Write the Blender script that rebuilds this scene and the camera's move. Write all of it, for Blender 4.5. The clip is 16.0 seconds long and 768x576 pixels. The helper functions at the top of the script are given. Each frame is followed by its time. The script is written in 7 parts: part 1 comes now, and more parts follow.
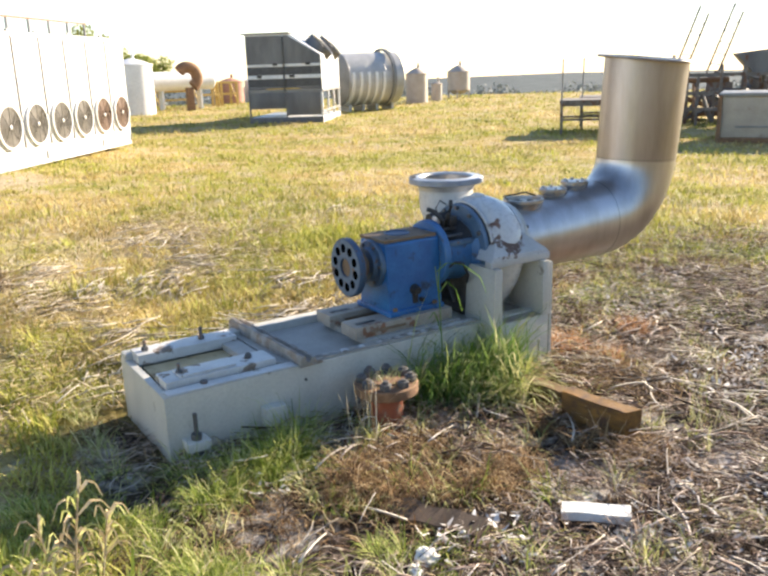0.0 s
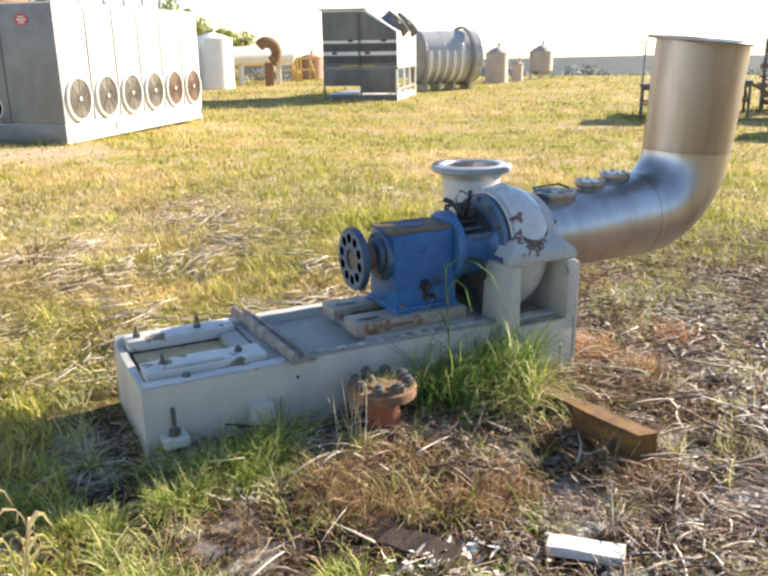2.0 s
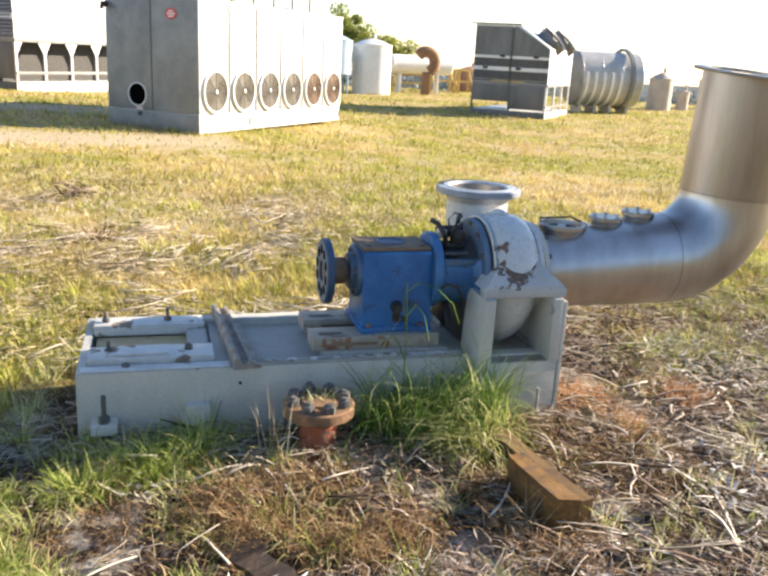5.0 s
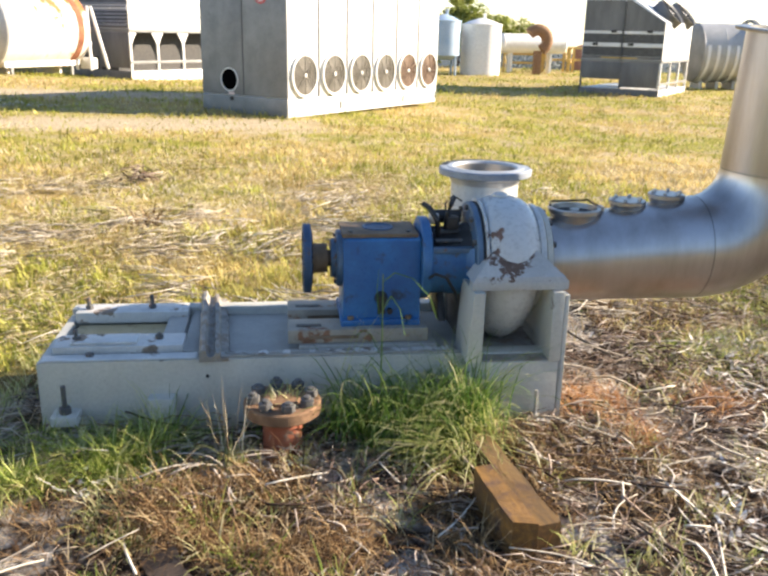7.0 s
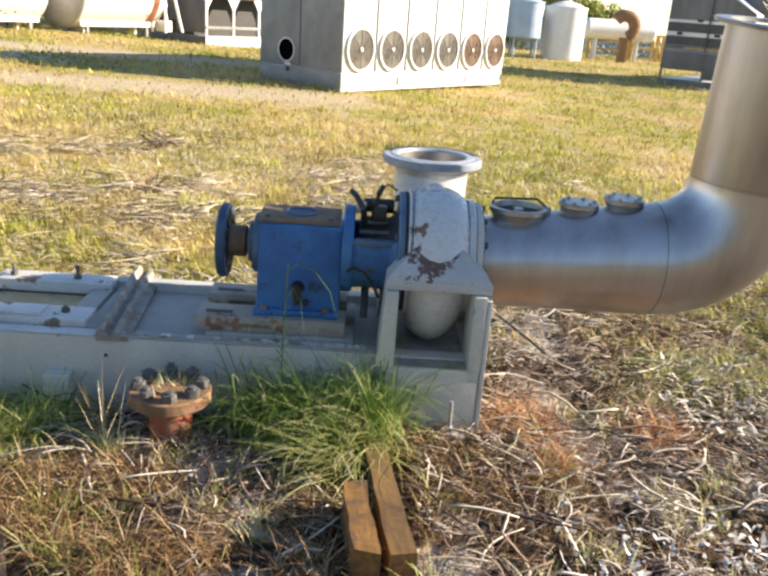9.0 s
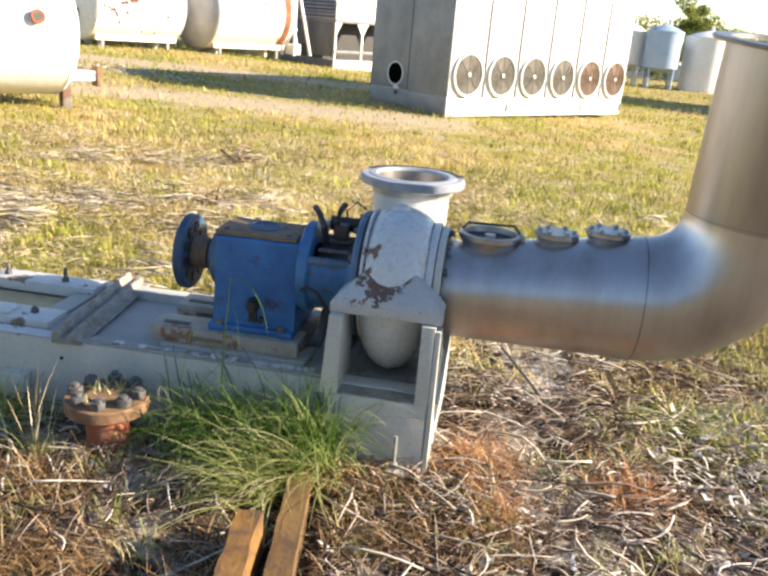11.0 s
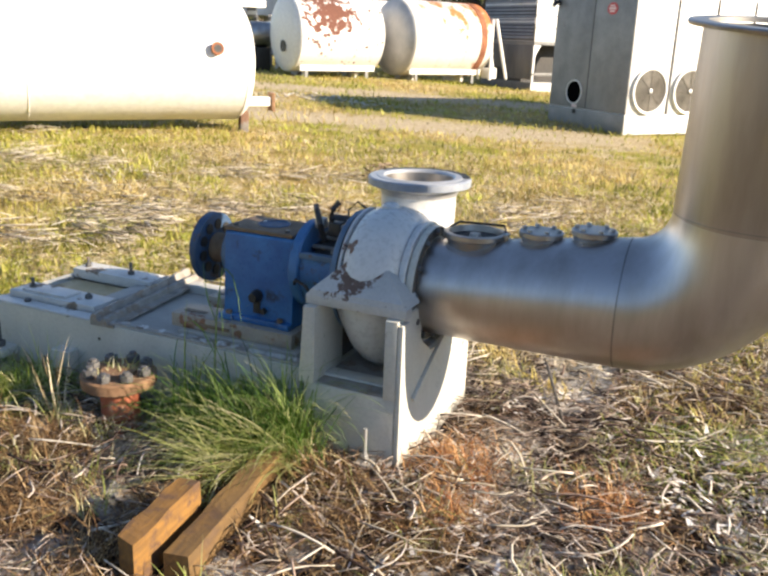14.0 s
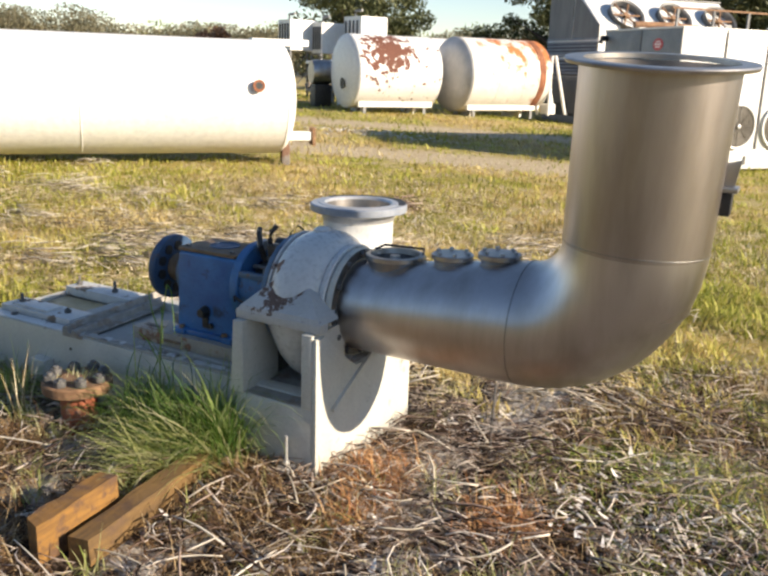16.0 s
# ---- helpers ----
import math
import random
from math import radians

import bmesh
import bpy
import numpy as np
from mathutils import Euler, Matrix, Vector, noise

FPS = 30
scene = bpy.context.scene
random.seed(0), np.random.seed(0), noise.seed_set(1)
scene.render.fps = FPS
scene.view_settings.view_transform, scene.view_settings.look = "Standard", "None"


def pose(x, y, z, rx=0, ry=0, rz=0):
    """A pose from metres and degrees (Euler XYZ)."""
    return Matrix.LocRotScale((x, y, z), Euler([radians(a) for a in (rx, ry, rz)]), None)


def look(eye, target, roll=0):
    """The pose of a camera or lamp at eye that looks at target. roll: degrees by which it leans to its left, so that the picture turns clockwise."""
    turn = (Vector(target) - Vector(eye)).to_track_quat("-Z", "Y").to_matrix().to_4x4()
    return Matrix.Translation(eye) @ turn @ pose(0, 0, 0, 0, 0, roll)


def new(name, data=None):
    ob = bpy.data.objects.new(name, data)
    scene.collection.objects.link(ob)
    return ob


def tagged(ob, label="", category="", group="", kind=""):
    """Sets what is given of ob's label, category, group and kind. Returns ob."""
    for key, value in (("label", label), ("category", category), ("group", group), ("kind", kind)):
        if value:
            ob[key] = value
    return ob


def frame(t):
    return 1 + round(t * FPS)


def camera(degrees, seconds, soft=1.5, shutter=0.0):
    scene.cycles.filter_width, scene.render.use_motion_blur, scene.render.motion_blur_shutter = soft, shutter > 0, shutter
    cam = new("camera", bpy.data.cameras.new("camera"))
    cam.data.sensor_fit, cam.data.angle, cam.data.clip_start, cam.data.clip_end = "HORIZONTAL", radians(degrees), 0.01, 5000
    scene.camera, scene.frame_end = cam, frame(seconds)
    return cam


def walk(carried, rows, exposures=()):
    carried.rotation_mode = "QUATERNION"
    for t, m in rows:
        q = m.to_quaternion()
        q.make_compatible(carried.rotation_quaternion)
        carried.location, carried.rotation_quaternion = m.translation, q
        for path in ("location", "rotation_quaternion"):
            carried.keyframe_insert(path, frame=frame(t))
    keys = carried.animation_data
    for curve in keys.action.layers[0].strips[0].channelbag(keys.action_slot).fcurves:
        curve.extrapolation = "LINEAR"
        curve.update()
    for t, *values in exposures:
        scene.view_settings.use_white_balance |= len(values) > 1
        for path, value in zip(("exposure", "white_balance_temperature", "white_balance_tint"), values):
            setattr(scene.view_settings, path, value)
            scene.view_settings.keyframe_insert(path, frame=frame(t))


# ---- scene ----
cam = camera(50.4, 16.0, soft=2.7)
PATH = [
    (0, (-0.013, -0.075, 1.54), (1.017, 1.557, 1.016), -1.9),
    (0.5, (0.072, -0.078, 1.536), (1.079, 1.563, 0.997), -1.2),
    (1, (0.193, -0.086, 1.543), (1.103, 1.602, 0.974), -0.7),
    (1.5, (0.279, -0.072, 1.542), (1.158, 1.634, 0.977), -2.0),
    (2, (0.403, -0.007, 1.53), (1.263, 1.707, 0.962), -0.9),
    (2.5, (0.56, -0.044, 1.524), (1.314, 1.718, 0.951), -0.3),
    (3, (0.7, -0.116, 1.534), (1.354, 1.667, 0.907), 1.7),
    (3.5, (0.715, -0.145, 1.541), (1.41, 1.63, 0.937), 0.1),
    (4, (0.839, -0.197, 1.552), (1.475, 1.624, 1.024), 1.4),
    (4.2, (0.926, -0.231, 1.561), (1.552, 1.592, 1.026), 3.3),
    (6.3, (1.602, -0.021, 1.48), (1.963, 1.863, 0.914), 1.0),
    (6.5, (1.687, -0.024, 1.493), (2.026, 1.859, 0.911), 2.1),
    (7, (1.809, -0.006, 1.501), (2.048, 1.888, 0.905), 1.3),
    (7.5, (1.912, 0.064, 1.508), (2.144, 1.959, 0.915), 2.9),
    (8, (2.031, 0.094, 1.523), (2.306, 1.987, 0.939), 1.7),
    (8.5, (2.225, 0.125, 1.521), (2.396, 2.036, 0.957), 3.7),
    (9, (2.433, 0.183, 1.515), (2.493, 2.072, 0.861), 4.2),
    (9.2, (2.486, 0.217, 1.511), (2.519, 2.124, 0.908), 4.3),
    (11.3, (3.107, 0.381, 1.505), (2.735, 2.247, 0.888), 3.7),
    (11.5, (3.125, 0.353, 1.508), (2.69, 2.211, 0.911), 2.9),
    (12, (3.226, 0.316, 1.508), (2.799, 2.164, 0.874), 2.8),
    (12.5, (3.381, 0.376, 1.486), (2.762, 2.192, 0.924), 2.4),
    (13, (3.572, 0.472, 1.475), (2.857, 2.239, 0.87), 2.5),
    (13.5, (3.706, 0.498, 1.47), (2.954, 2.268, 0.918), 2.5),
    (14, (3.887, 0.538, 1.471), (3.117, 2.287, 0.88), 2.2),
    (14.5, (4.104, 0.641, 1.484), (3.185, 2.342, 0.971), 3.2),
    (15, (4.253, 0.643, 1.495), (3.349, 2.358, 1.003), 1.5),
    (15.5, (4.371, 0.586, 1.478), (3.526, 2.303, 0.896), 2.0),
    (16, (4.481, 0.609, 1.488), (3.536, 2.295, 0.972), 1.8),
]
walk(cam, [(t, look(eye, target, roll)) for t, eye, target, roll in PATH],
     exposures=[(0, 1.73), (7, 1.70), (9, 1.56), (11, 1.65), (13.5, 1.50), (14.7, 1.22), (16, 1.05)])

# ---------------------------------------------------------------- light
SUN = Vector((1.0, 0.102, 0.415)).normalized()
world = bpy.data.worlds.new("sky")
scene.world = world
world.use_nodes = True
wn, wl = world.node_tree.nodes, world.node_tree.links
sky = wn.new("ShaderNodeTexSky")
sky.sky_type, sky.sun_disc = "NISHITA", False
sky.sun_elevation = math.asin(SUN.z)
sky.sun_rotation = math.atan2(SUN.x, SUN.y)
sky.air_density, sky.dust_density, sky.ozone_density = 1.0, 0.05, 3.4
hue = wn.new("ShaderNodeMix")
hue.data_type, hue.blend_type = "RGBA", "MULTIPLY"
hue.inputs["Factor"].default_value = 1.0
hue.inputs["B"].default_value = (1.13, 0.98, 0.90, 1)
wl.new(sky.outputs[0], hue.inputs["A"])
wl.new(hue.outputs["Result"], wn["Background"].inputs[0])
wn["Background"].inputs[1].default_value = 0.093
lamp = bpy.data.lights.new("sun", "SUN")
lamp.energy, lamp.angle, lamp.color = 5.2, radians(0.6), (1.0, 0.845, 0.655)
sun_lamp = new("sun", lamp)
sun_lamp.matrix_basis = look(SUN * 60, (0, 0, 0))


# ---------------------------------------------------------------- material helpers
def shader(name):
    m = bpy.data.materials.new(name)
    m.use_nodes = True
    nt = m.node_tree
    return m, nt, nt.nodes["Principled BSDF"]


def node(nt, kind, **values):
    n = nt.nodes.new("ShaderNode" + kind)
    for k, v in values.items():
        n.inputs[k.replace("_", " ")].default_value = v
    return n


def ramp(nt, src, stops):
    r = nt.nodes.new("ShaderNodeValToRGB")
    while len(r.color_ramp.elements) < len(stops):
        r.color_ramp.elements.new(0.5)
    for e, (p, c) in zip(r.color_ramp.elements, stops):
        e.position = p
        e.color = (*c, 1) if len(c) == 3 else (c[0], c[0], c[0], 1)
    nt.links.new(src, r.inputs[0])
    return r.outputs[0]


def noise_of(nt, scale, detail=4, rough=0.6, space="Object", stretch=None):
    if space == "World":
        src = nt.nodes.new("ShaderNodeNewGeometry").outputs["Position"]
    else:
        src = nt.nodes.new("ShaderNodeTexCoord").outputs["Object"]
    if stretch:
        mp = nt.nodes.new("ShaderNodeMapping")
        mp.inputs["Scale"].default_value = stretch
        nt.links.new(src, mp.inputs[0])
        src = mp.outputs[0]
    n = node(nt, "TexNoise", Scale=scale, Detail=detail, Roughness=rough)
    nt.links.new(src, n.inputs["Vector"])
    return n.outputs["Fac"]


def mix(nt, fac, a, b):
    m = nt.nodes.new("ShaderNodeMix")
    m.data_type = "RGBA"
    for sock, v in ((m.inputs["Factor"], fac), (m.inputs["A"], a), (m.inputs["B"], b)):
        if isinstance(v, (tuple, float, int)):
            sock.default_value = (*v, 1) if isinstance(v, tuple) else v
        else:
            nt.links.new(v, sock)
    return m.outputs["Result"]


def bump(nt, bsdf, fac, strength, distance=0.01):
    b = node(nt, "Bump", Strength=strength, Distance=distance)
    nt.links.new(fac, b.inputs["Height"])
    nt.links.new(b.outputs[0], bsdf.inputs["Normal"])


def paint(name, a, b, rough=0.5, metal=0.0, scale=6.0, rust=None, rust_at=0.62, rust_scale=5.0, relief=0.15,
          streak=None, space="Object", soft=0.05, bias=None, spot=None, grain=0.6):
    """Paint or metal in two tones with fine grain, and rust or bare patches with their own ragged outline."""
    m, nt, p = shader(name)
    big = noise_of(nt, scale, 5, 0.6, space, streak)
    fine = noise_of(nt, scale * 14, 3, 0.7, space)
    col = ramp(nt, big, [(0.3, a), (0.7, b)])
    dark = ramp(nt, fine, [(0.25, (0.72,) * 3), (0.6, (1.0,) * 3)])
    mul = nt.nodes.new("ShaderNodeMix")
    mul.data_type, mul.blend_type = "RGBA", "MULTIPLY"
    mul.inputs["Factor"].default_value = grain
    nt.links.new(col, mul.inputs["A"])
    nt.links.new(dark, mul.inputs["B"])
    col = mul.outputs["Result"]
    rgh = ramp(nt, fine, [(0.3, (max(rough - 0.1, 0.05),) * 3), (0.7, (min(rough + 0.12, 1),) * 3)])
    if rust:
        rn = noise_of(nt, rust_scale, 6, 0.65, space)
        if bias:
            # wear that grows along one direction of the thing
            dot = nt.nodes.new("ShaderNodeVectorMath")
            dot.operation = "DOT_PRODUCT"
            dot.inputs[1].default_value = bias[:3]
            nt.links.new(nt.nodes.new("ShaderNodeTexCoord").outputs["Object"], dot.inputs[0])
            add = node(nt, "Math")
            add.operation = "ADD"
            nt.links.new(dot.outputs["Value"], add.inputs[0])
            nt.links.new(rn, add.inputs[1])
            add2 = node(nt, "Math")
            add2.operation = "ADD"
            nt.links.new(add.outputs[0], add2.inputs[0])
            add2.inputs[1].default_value = bias[3]
            rn = add2.outputs[0]
        if spot:
            # one worn place: centre, radius, depth
            far = nt.nodes.new("ShaderNodeVectorMath")
            far.operation = "DISTANCE"
            far.inputs[1].default_value = spot[0]
            nt.links.new(nt.nodes.new("ShaderNodeTexCoord").outputs["Object"], far.inputs[0])
            worn = nt.nodes.new("ShaderNodeMapRange")
            worn.inputs["From Min"].default_value, worn.inputs["From Max"].default_value = 0.0, spot[1]
            worn.inputs["To Min"].default_value, worn.inputs["To Max"].default_value = spot[2], 0.0
            nt.links.new(far.outputs["Value"], worn.inputs["Value"])
            add3 = node(nt, "Math")
            add3.operation = "ADD"
            nt.links.new(worn.outputs[0], add3.inputs[0])
            nt.links.new(rn, add3.inputs[1])
            rn = add3.outputs[0]
        mask = ramp(nt, rn, [(rust_at, (0, 0, 0)), (rust_at + soft, (1, 1, 1))])
        rc = ramp(nt, noise_of(nt, 30, 4, 0.7, space), [(0.3, rust), (0.7, tuple(min(c * 1.9, 1) for c in rust))])
        col = mix(nt, mask, col, rc)
        rgh = mix(nt, mask, rgh, (0.85, 0.85, 0.85))
        if metal:
            inv = ramp(nt, mask, [(0, (metal,) * 3), (1, (0, 0, 0))])
            nt.links.new(inv, p.inputs["Metallic"])
    if metal and not rust:
        p.inputs["Metallic"].default_value = metal
    nt.links.new(col, p.inputs["Base Color"])
    nt.links.new(rgh, p.inputs["Roughness"])
    if relief:
        bump(nt, p, fine, relief, 0.004)
    return m


def blades(name, stops, patch=None, patch_scale=0.5, through_light=0.45, rough=0.6):
    """Leaf or straw: each blade its own tone, patches of a second tone, light passing through."""
    m, nt, p = shader(name)
    g = nt.nodes.new("ShaderNodeNewGeometry")
    col = ramp(nt, g.outputs["Random Per Island"], stops)
    if patch:
        n = noise_of(nt, patch_scale, 5, 0.65, "World")
        n2 = node(nt, "Math")
        n2.operation = "ADD"
        jit = node(nt, "Math")
        jit.operation = "MULTIPLY_ADD"
        jit.inputs[1].default_value, jit.inputs[2].default_value = 0.12, -0.06
        nt.links.new(g.outputs["Random Per Island"], jit.inputs[0])
        nt.links.new(n, n2.inputs[0])
        nt.links.new(jit.outputs[0], n2.inputs[1])
        mask = ramp(nt, n2.outputs[0], [(0.40, (0, 0, 0)), (0.50, (1, 1, 1))])
        col = mix(nt, mask, col, ramp(nt, g.outputs["Random Per Island"], patch))
        # duller and fresher tufts
        tone = ramp(nt, noise_of(nt, patch_scale * 5, 4, 0.6, "World"), [(0.34, (0.52, 0.48, 0.45)), (0.5, (0.9, 0.9, 0.9)), (0.64, (1.12, 1.12, 1.12))])
        mul = nt.nodes.new("ShaderNodeMix")
        mul.data_type, mul.blend_type = "RGBA", "MULTIPLY"
        mul.inputs["Factor"].default_value = 1.0
        nt.links.new(col, mul.inputs["A"])
        nt.links.new(tone, mul.inputs["B"])
        col = mul.outputs["Result"]
    nt.links.new(col, p.inputs["Base Color"])
    p.inputs["Roughness"].default_value = rough
    p.inputs["Specular IOR Level"].default_value = 0.25
    tr = nt.nodes.new("ShaderNodeBsdfTranslucent")
    nt.links.new(col, tr.inputs[0])
    ms = nt.nodes.new("ShaderNodeMixShader")
    ms.inputs[0].default_value = through_light
    nt.links.new(p.outputs[0], ms.inputs[1])
    nt.links.new(tr.outputs[0], ms.inputs[2])
    nt.links.new(ms.outputs[0], nt.nodes["Material Output"].inputs[0])
    return m


def satin(name, a, b, rough):
    """Smooth stainless steel: soft broad clouding, faint brushing."""
    m, nt, p = shader(name)
    big = noise_of(nt, 1.6, 2, 0.5, "World")
    brush = noise_of(nt, 3, 4, 0.6, "World", (9, 9, 1.2))
    stain = ramp(nt, noise_of(nt, 2.2, 5, 0.65, "World", (3, 3, 0.5)), [(0.35, (0.72, 0.69, 0.65)), (0.6, (1, 1, 1))])
    mul = nt.nodes.new("ShaderNodeMix")
    mul.data_type, mul.blend_type = "RGBA", "MULTIPLY"
    mul.inputs["Factor"].default_value = 0.8
    nt.links.new(ramp(nt, big, [(0.3, a), (0.7, b)]), mul.inputs["A"])
    nt.links.new(stain, mul.inputs["B"])
    nt.links.new(mul.outputs["Result"], p.inputs["Base Color"])
    nt.links.new(ramp(nt, brush, [(0.3, (rough - 0.02,) * 3), (0.7, (rough + 0.03,) * 3)]), p.inputs["Roughness"])
    p.inputs["Metallic"].default_value = 1.0
    return m


# ---------------------------------------------------------------- materials
M_PUMP = paint("grey_pump_paint", (0.48, 0.49, 0.49), (0.60, 0.605, 0.60), 0.30, 0, 3.4, grain=0.35, relief=0.03, rust=(0.10, 0.06, 0.045), rust_at=0.68, rust_scale=22, soft=0.03, spot=((2.63, 3.06, 0.74), 0.12, 0.19))
M_CHIPPED = paint("chipped_grey_paint", (0.38, 0.385, 0.38), (0.48, 0.475, 0.455), 0.45, 0, 5, rust=(0.085, 0.055, 0.042), rust_at=0.66, rust_scale=24, soft=0.03, spot=((2.68, 3.01, 0.68), 0.15, 0.36))
M_BASE = paint("grey_base_paint", (0.455, 0.445, 0.40), (0.57, 0.555, 0.495), 0.55, 0, 5, rust=(0.10, 0.08, 0.06), rust_at=0.63, rust_scale=8, streak=(1, 1, 0.35), soft=0.10)
M_PEEL = paint("peeling_pale_paint", (0.50, 0.49, 0.465), (0.66, 0.645, 0.61), 0.5, 0, 9, rust=(0.15, 0.115, 0.085), rust_at=0.57, rust_scale=9, soft=0.03)
M_GRIME_SHADE = paint("grime_and_shade_iron", (0.05, 0.045, 0.04), (0.12, 0.105, 0.09), 0.85, 0, 12)
M_DECK = paint("weathered_grey_deck", (0.31, 0.292, 0.262), (0.43, 0.41, 0.37), 0.7, 0, 4, rust=(0.17, 0.13, 0.10), rust_at=0.63, rust_scale=7, soft=0.10)
M_RIDGE = paint("crusted_grey_paint", (0.20, 0.18, 0.155), (0.38, 0.35, 0.31), 0.7, 0, 14, rust=(0.17, 0.135, 0.105), rust_at=0.53, rust_scale=16, relief=0.5)
M_PAD = paint("worn_steel_pad", (0.37, 0.34, 0.285), (0.25, 0.22, 0.185), 0.6, 0, 9, rust=(0.14, 0.07, 0.04), rust_at=0.58, rust_scale=14)
M_BLUE = paint("blue_paint", (0.014, 0.09, 0.265), (0.034, 0.168, 0.42), 0.36, 0, 6, rust=(0.025, 0.028, 0.032), rust_at=0.585, rust_scale=11, soft=0.12)
M_BLUEDUST = paint("dusty_blue_paint", (0.022, 0.105, 0.27), (0.065, 0.18, 0.37), 0.45, 0, 9, rust=(0.055, 0.05, 0.045), rust_at=0.60, rust_scale=12, soft=0.08)
M_DISC = paint("dark_blue_steel", (0.018, 0.05, 0.11), (0.045, 0.09, 0.17), 0.55, 0, 9, rust=(0.07, 0.05, 0.04), rust_at=0.55, rust_scale=14, soft=0.08)
M_BLUEGREY = paint("faded_blue_steel", (0.055, 0.11, 0.19), (0.11, 0.175, 0.26), 0.5, 0.1, 9, rust=(0.09, 0.06, 0.045), rust_at=0.60, rust_scale=14)
M_RUSTLID = paint("rusty_lid", (0.13, 0.085, 0.05), (0.24, 0.17, 0.11), 0.8, 0, 14)
M_BLACK = paint("black_rubber_and_gap_shade", (0.012, 0.012, 0.013), (0.03, 0.03, 0.03), 0.6, 0, 20)
# near-black for flat discs: the darkness inside a hole, put into colour
M_VOID, void_tree, void_bsdf = shader("unlit_hole")
void_bsdf.inputs["Base Color"].default_value = (0.003, 0.003, 0.003, 1)
void_bsdf.inputs["Roughness"].default_value = 1.0
void_bsdf.inputs["Specular IOR Level"].default_value = 0.0
# oily iron; also used where an opening's inner shade is painted dark
M_DARK = paint("oily_iron_and_dark_opening", (0.02, 0.02, 0.022), (0.055, 0.05, 0.045), 0.5, 0.3, 25)
M_RISER = satin("tan_stainless", (0.34, 0.31, 0.297), (0.41, 0.372, 0.355), 0.37)
M_STEEL = satin("satin_stainless", (0.47, 0.45, 0.445), (0.56, 0.53, 0.52), 0.35)
M_SEAMLINE = satin("weld_line", (0.24, 0.235, 0.23), (0.32, 0.315, 0.31), 0.42)
M_STEEL2 = satin("dull_stainless", (0.38, 0.36, 0.345), (0.48, 0.46, 0.44), 0.40)
M_FLANGE = paint("machined_pale_flange", (0.42, 0.43, 0.45), (0.55, 0.55, 0.55), 0.38, 0.5, 7, relief=0.03)
M_RIM = paint("sky_shade_flange_edge", (0.20, 0.235, 0.30), (0.36, 0.385, 0.43), 0.45, 0.2, 14)
M_BOLT = paint("galvanised_bolt", (0.40, 0.40, 0.40), (0.55, 0.54, 0.52), 0.45, 0.6, 30)
M_RUST = paint("rusty_flange_iron", (0.15, 0.08, 0.042), (0.30, 0.175, 0.095), 0.85, 0, 18, relief=0.5)
M_ORANGE = paint("red_oxide_pipe", (0.33, 0.08, 0.035), (0.44, 0.15, 0.075), 0.75, 0, 12, rust=(0.2, 0.12, 0.08), rust_at=0.56, rust_scale=16, relief=0.4)
M_NUT = paint("weathered_nut", (0.075, 0.074, 0.075), (0.16, 0.155, 0.15), 0.6, 0.3, 30, rust=(0.15, 0.09, 0.06), rust_at=0.6, rust_scale=30)
M_TIMBER = paint("yellow_timber", (0.27, 0.135, 0.028), (0.10, 0.052, 0.018), 0.8, 0, 5, relief=0.7, streak=(9, 1, 9), rust=(0.07, 0.038, 0.02), rust_at=0.52, rust_scale=13, soft=0.1)
M_TIMBER2 = paint("brown_timber", (0.09, 0.055, 0.025), (0.19, 0.108, 0.032), 0.85, 0, 5, relief=0.5, streak=(9, 1, 9), rust=(0.06, 0.035, 0.02), rust_at=0.58, rust_scale=7, soft=0.1)
M_LOG = paint("rotten_timber", (0.045, 0.030, 0.021), (0.105, 0.07, 0.047), 0.9, 0, 8, relief=0.6)
M_BOARD = paint("white_board", (0.66, 0.65, 0.62), (0.78, 0.77, 0.74), 0.7, 0, 9, rust=(0.2, 0.17, 0.13), rust_at=0.68)
M_PALE = paint("pale_plywood", (0.36, 0.25, 0.10), (0.55, 0.44, 0.26), 0.6, 0, 4, rust=(0.16, 0.10, 0.045), rust_at=0.54, rust_scale=9, soft=0.12)
M_WHITESHEET = paint("galvanised_white_sheet", (0.66, 0.66, 0.65), (0.74, 0.74, 0.73), 0.45, 0.1, 1.2, relief=0.05, streak=(1, 1, 0.25))
# dull fittings; on end walls the grey also paints in their shade
M_GALV = paint("dull_and_shaded_galvanised", (0.17, 0.172, 0.175), (0.27, 0.27, 0.265), 0.5, 0.2, 2.2, relief=0.06, rust=(0.20, 0.20, 0.20), rust_at=0.60, rust_scale=2.6, soft=0.2)
# darker sheet; on tower ends its tone stands in for shade
M_GALVDARK = paint("aged_and_shaded_galvanised", (0.10, 0.10, 0.102), (0.18, 0.18, 0.178), 0.55, 0.2, 2.2, relief=0.06, streak=(1, 1, 0.3))
M_SCRAP = paint("rusty_dark_scrap", (0.13, 0.115, 0.10), (0.25, 0.23, 0.205), 0.7, 0.2, 6, rust=(0.10, 0.055, 0.035), rust_at=0.52, rust_scale=5)
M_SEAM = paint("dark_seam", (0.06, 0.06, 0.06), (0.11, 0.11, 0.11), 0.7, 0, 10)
M_FANGREY = paint("dusty_fan_mesh", (0.10, 0.09, 0.075), (0.165, 0.15, 0.125), 0.7, 0, 9)
M_FANRUST = paint("rusty_fan_mesh", (0.12, 0.075, 0.05), (0.20, 0.135, 0.095), 0.8, 0, 9)
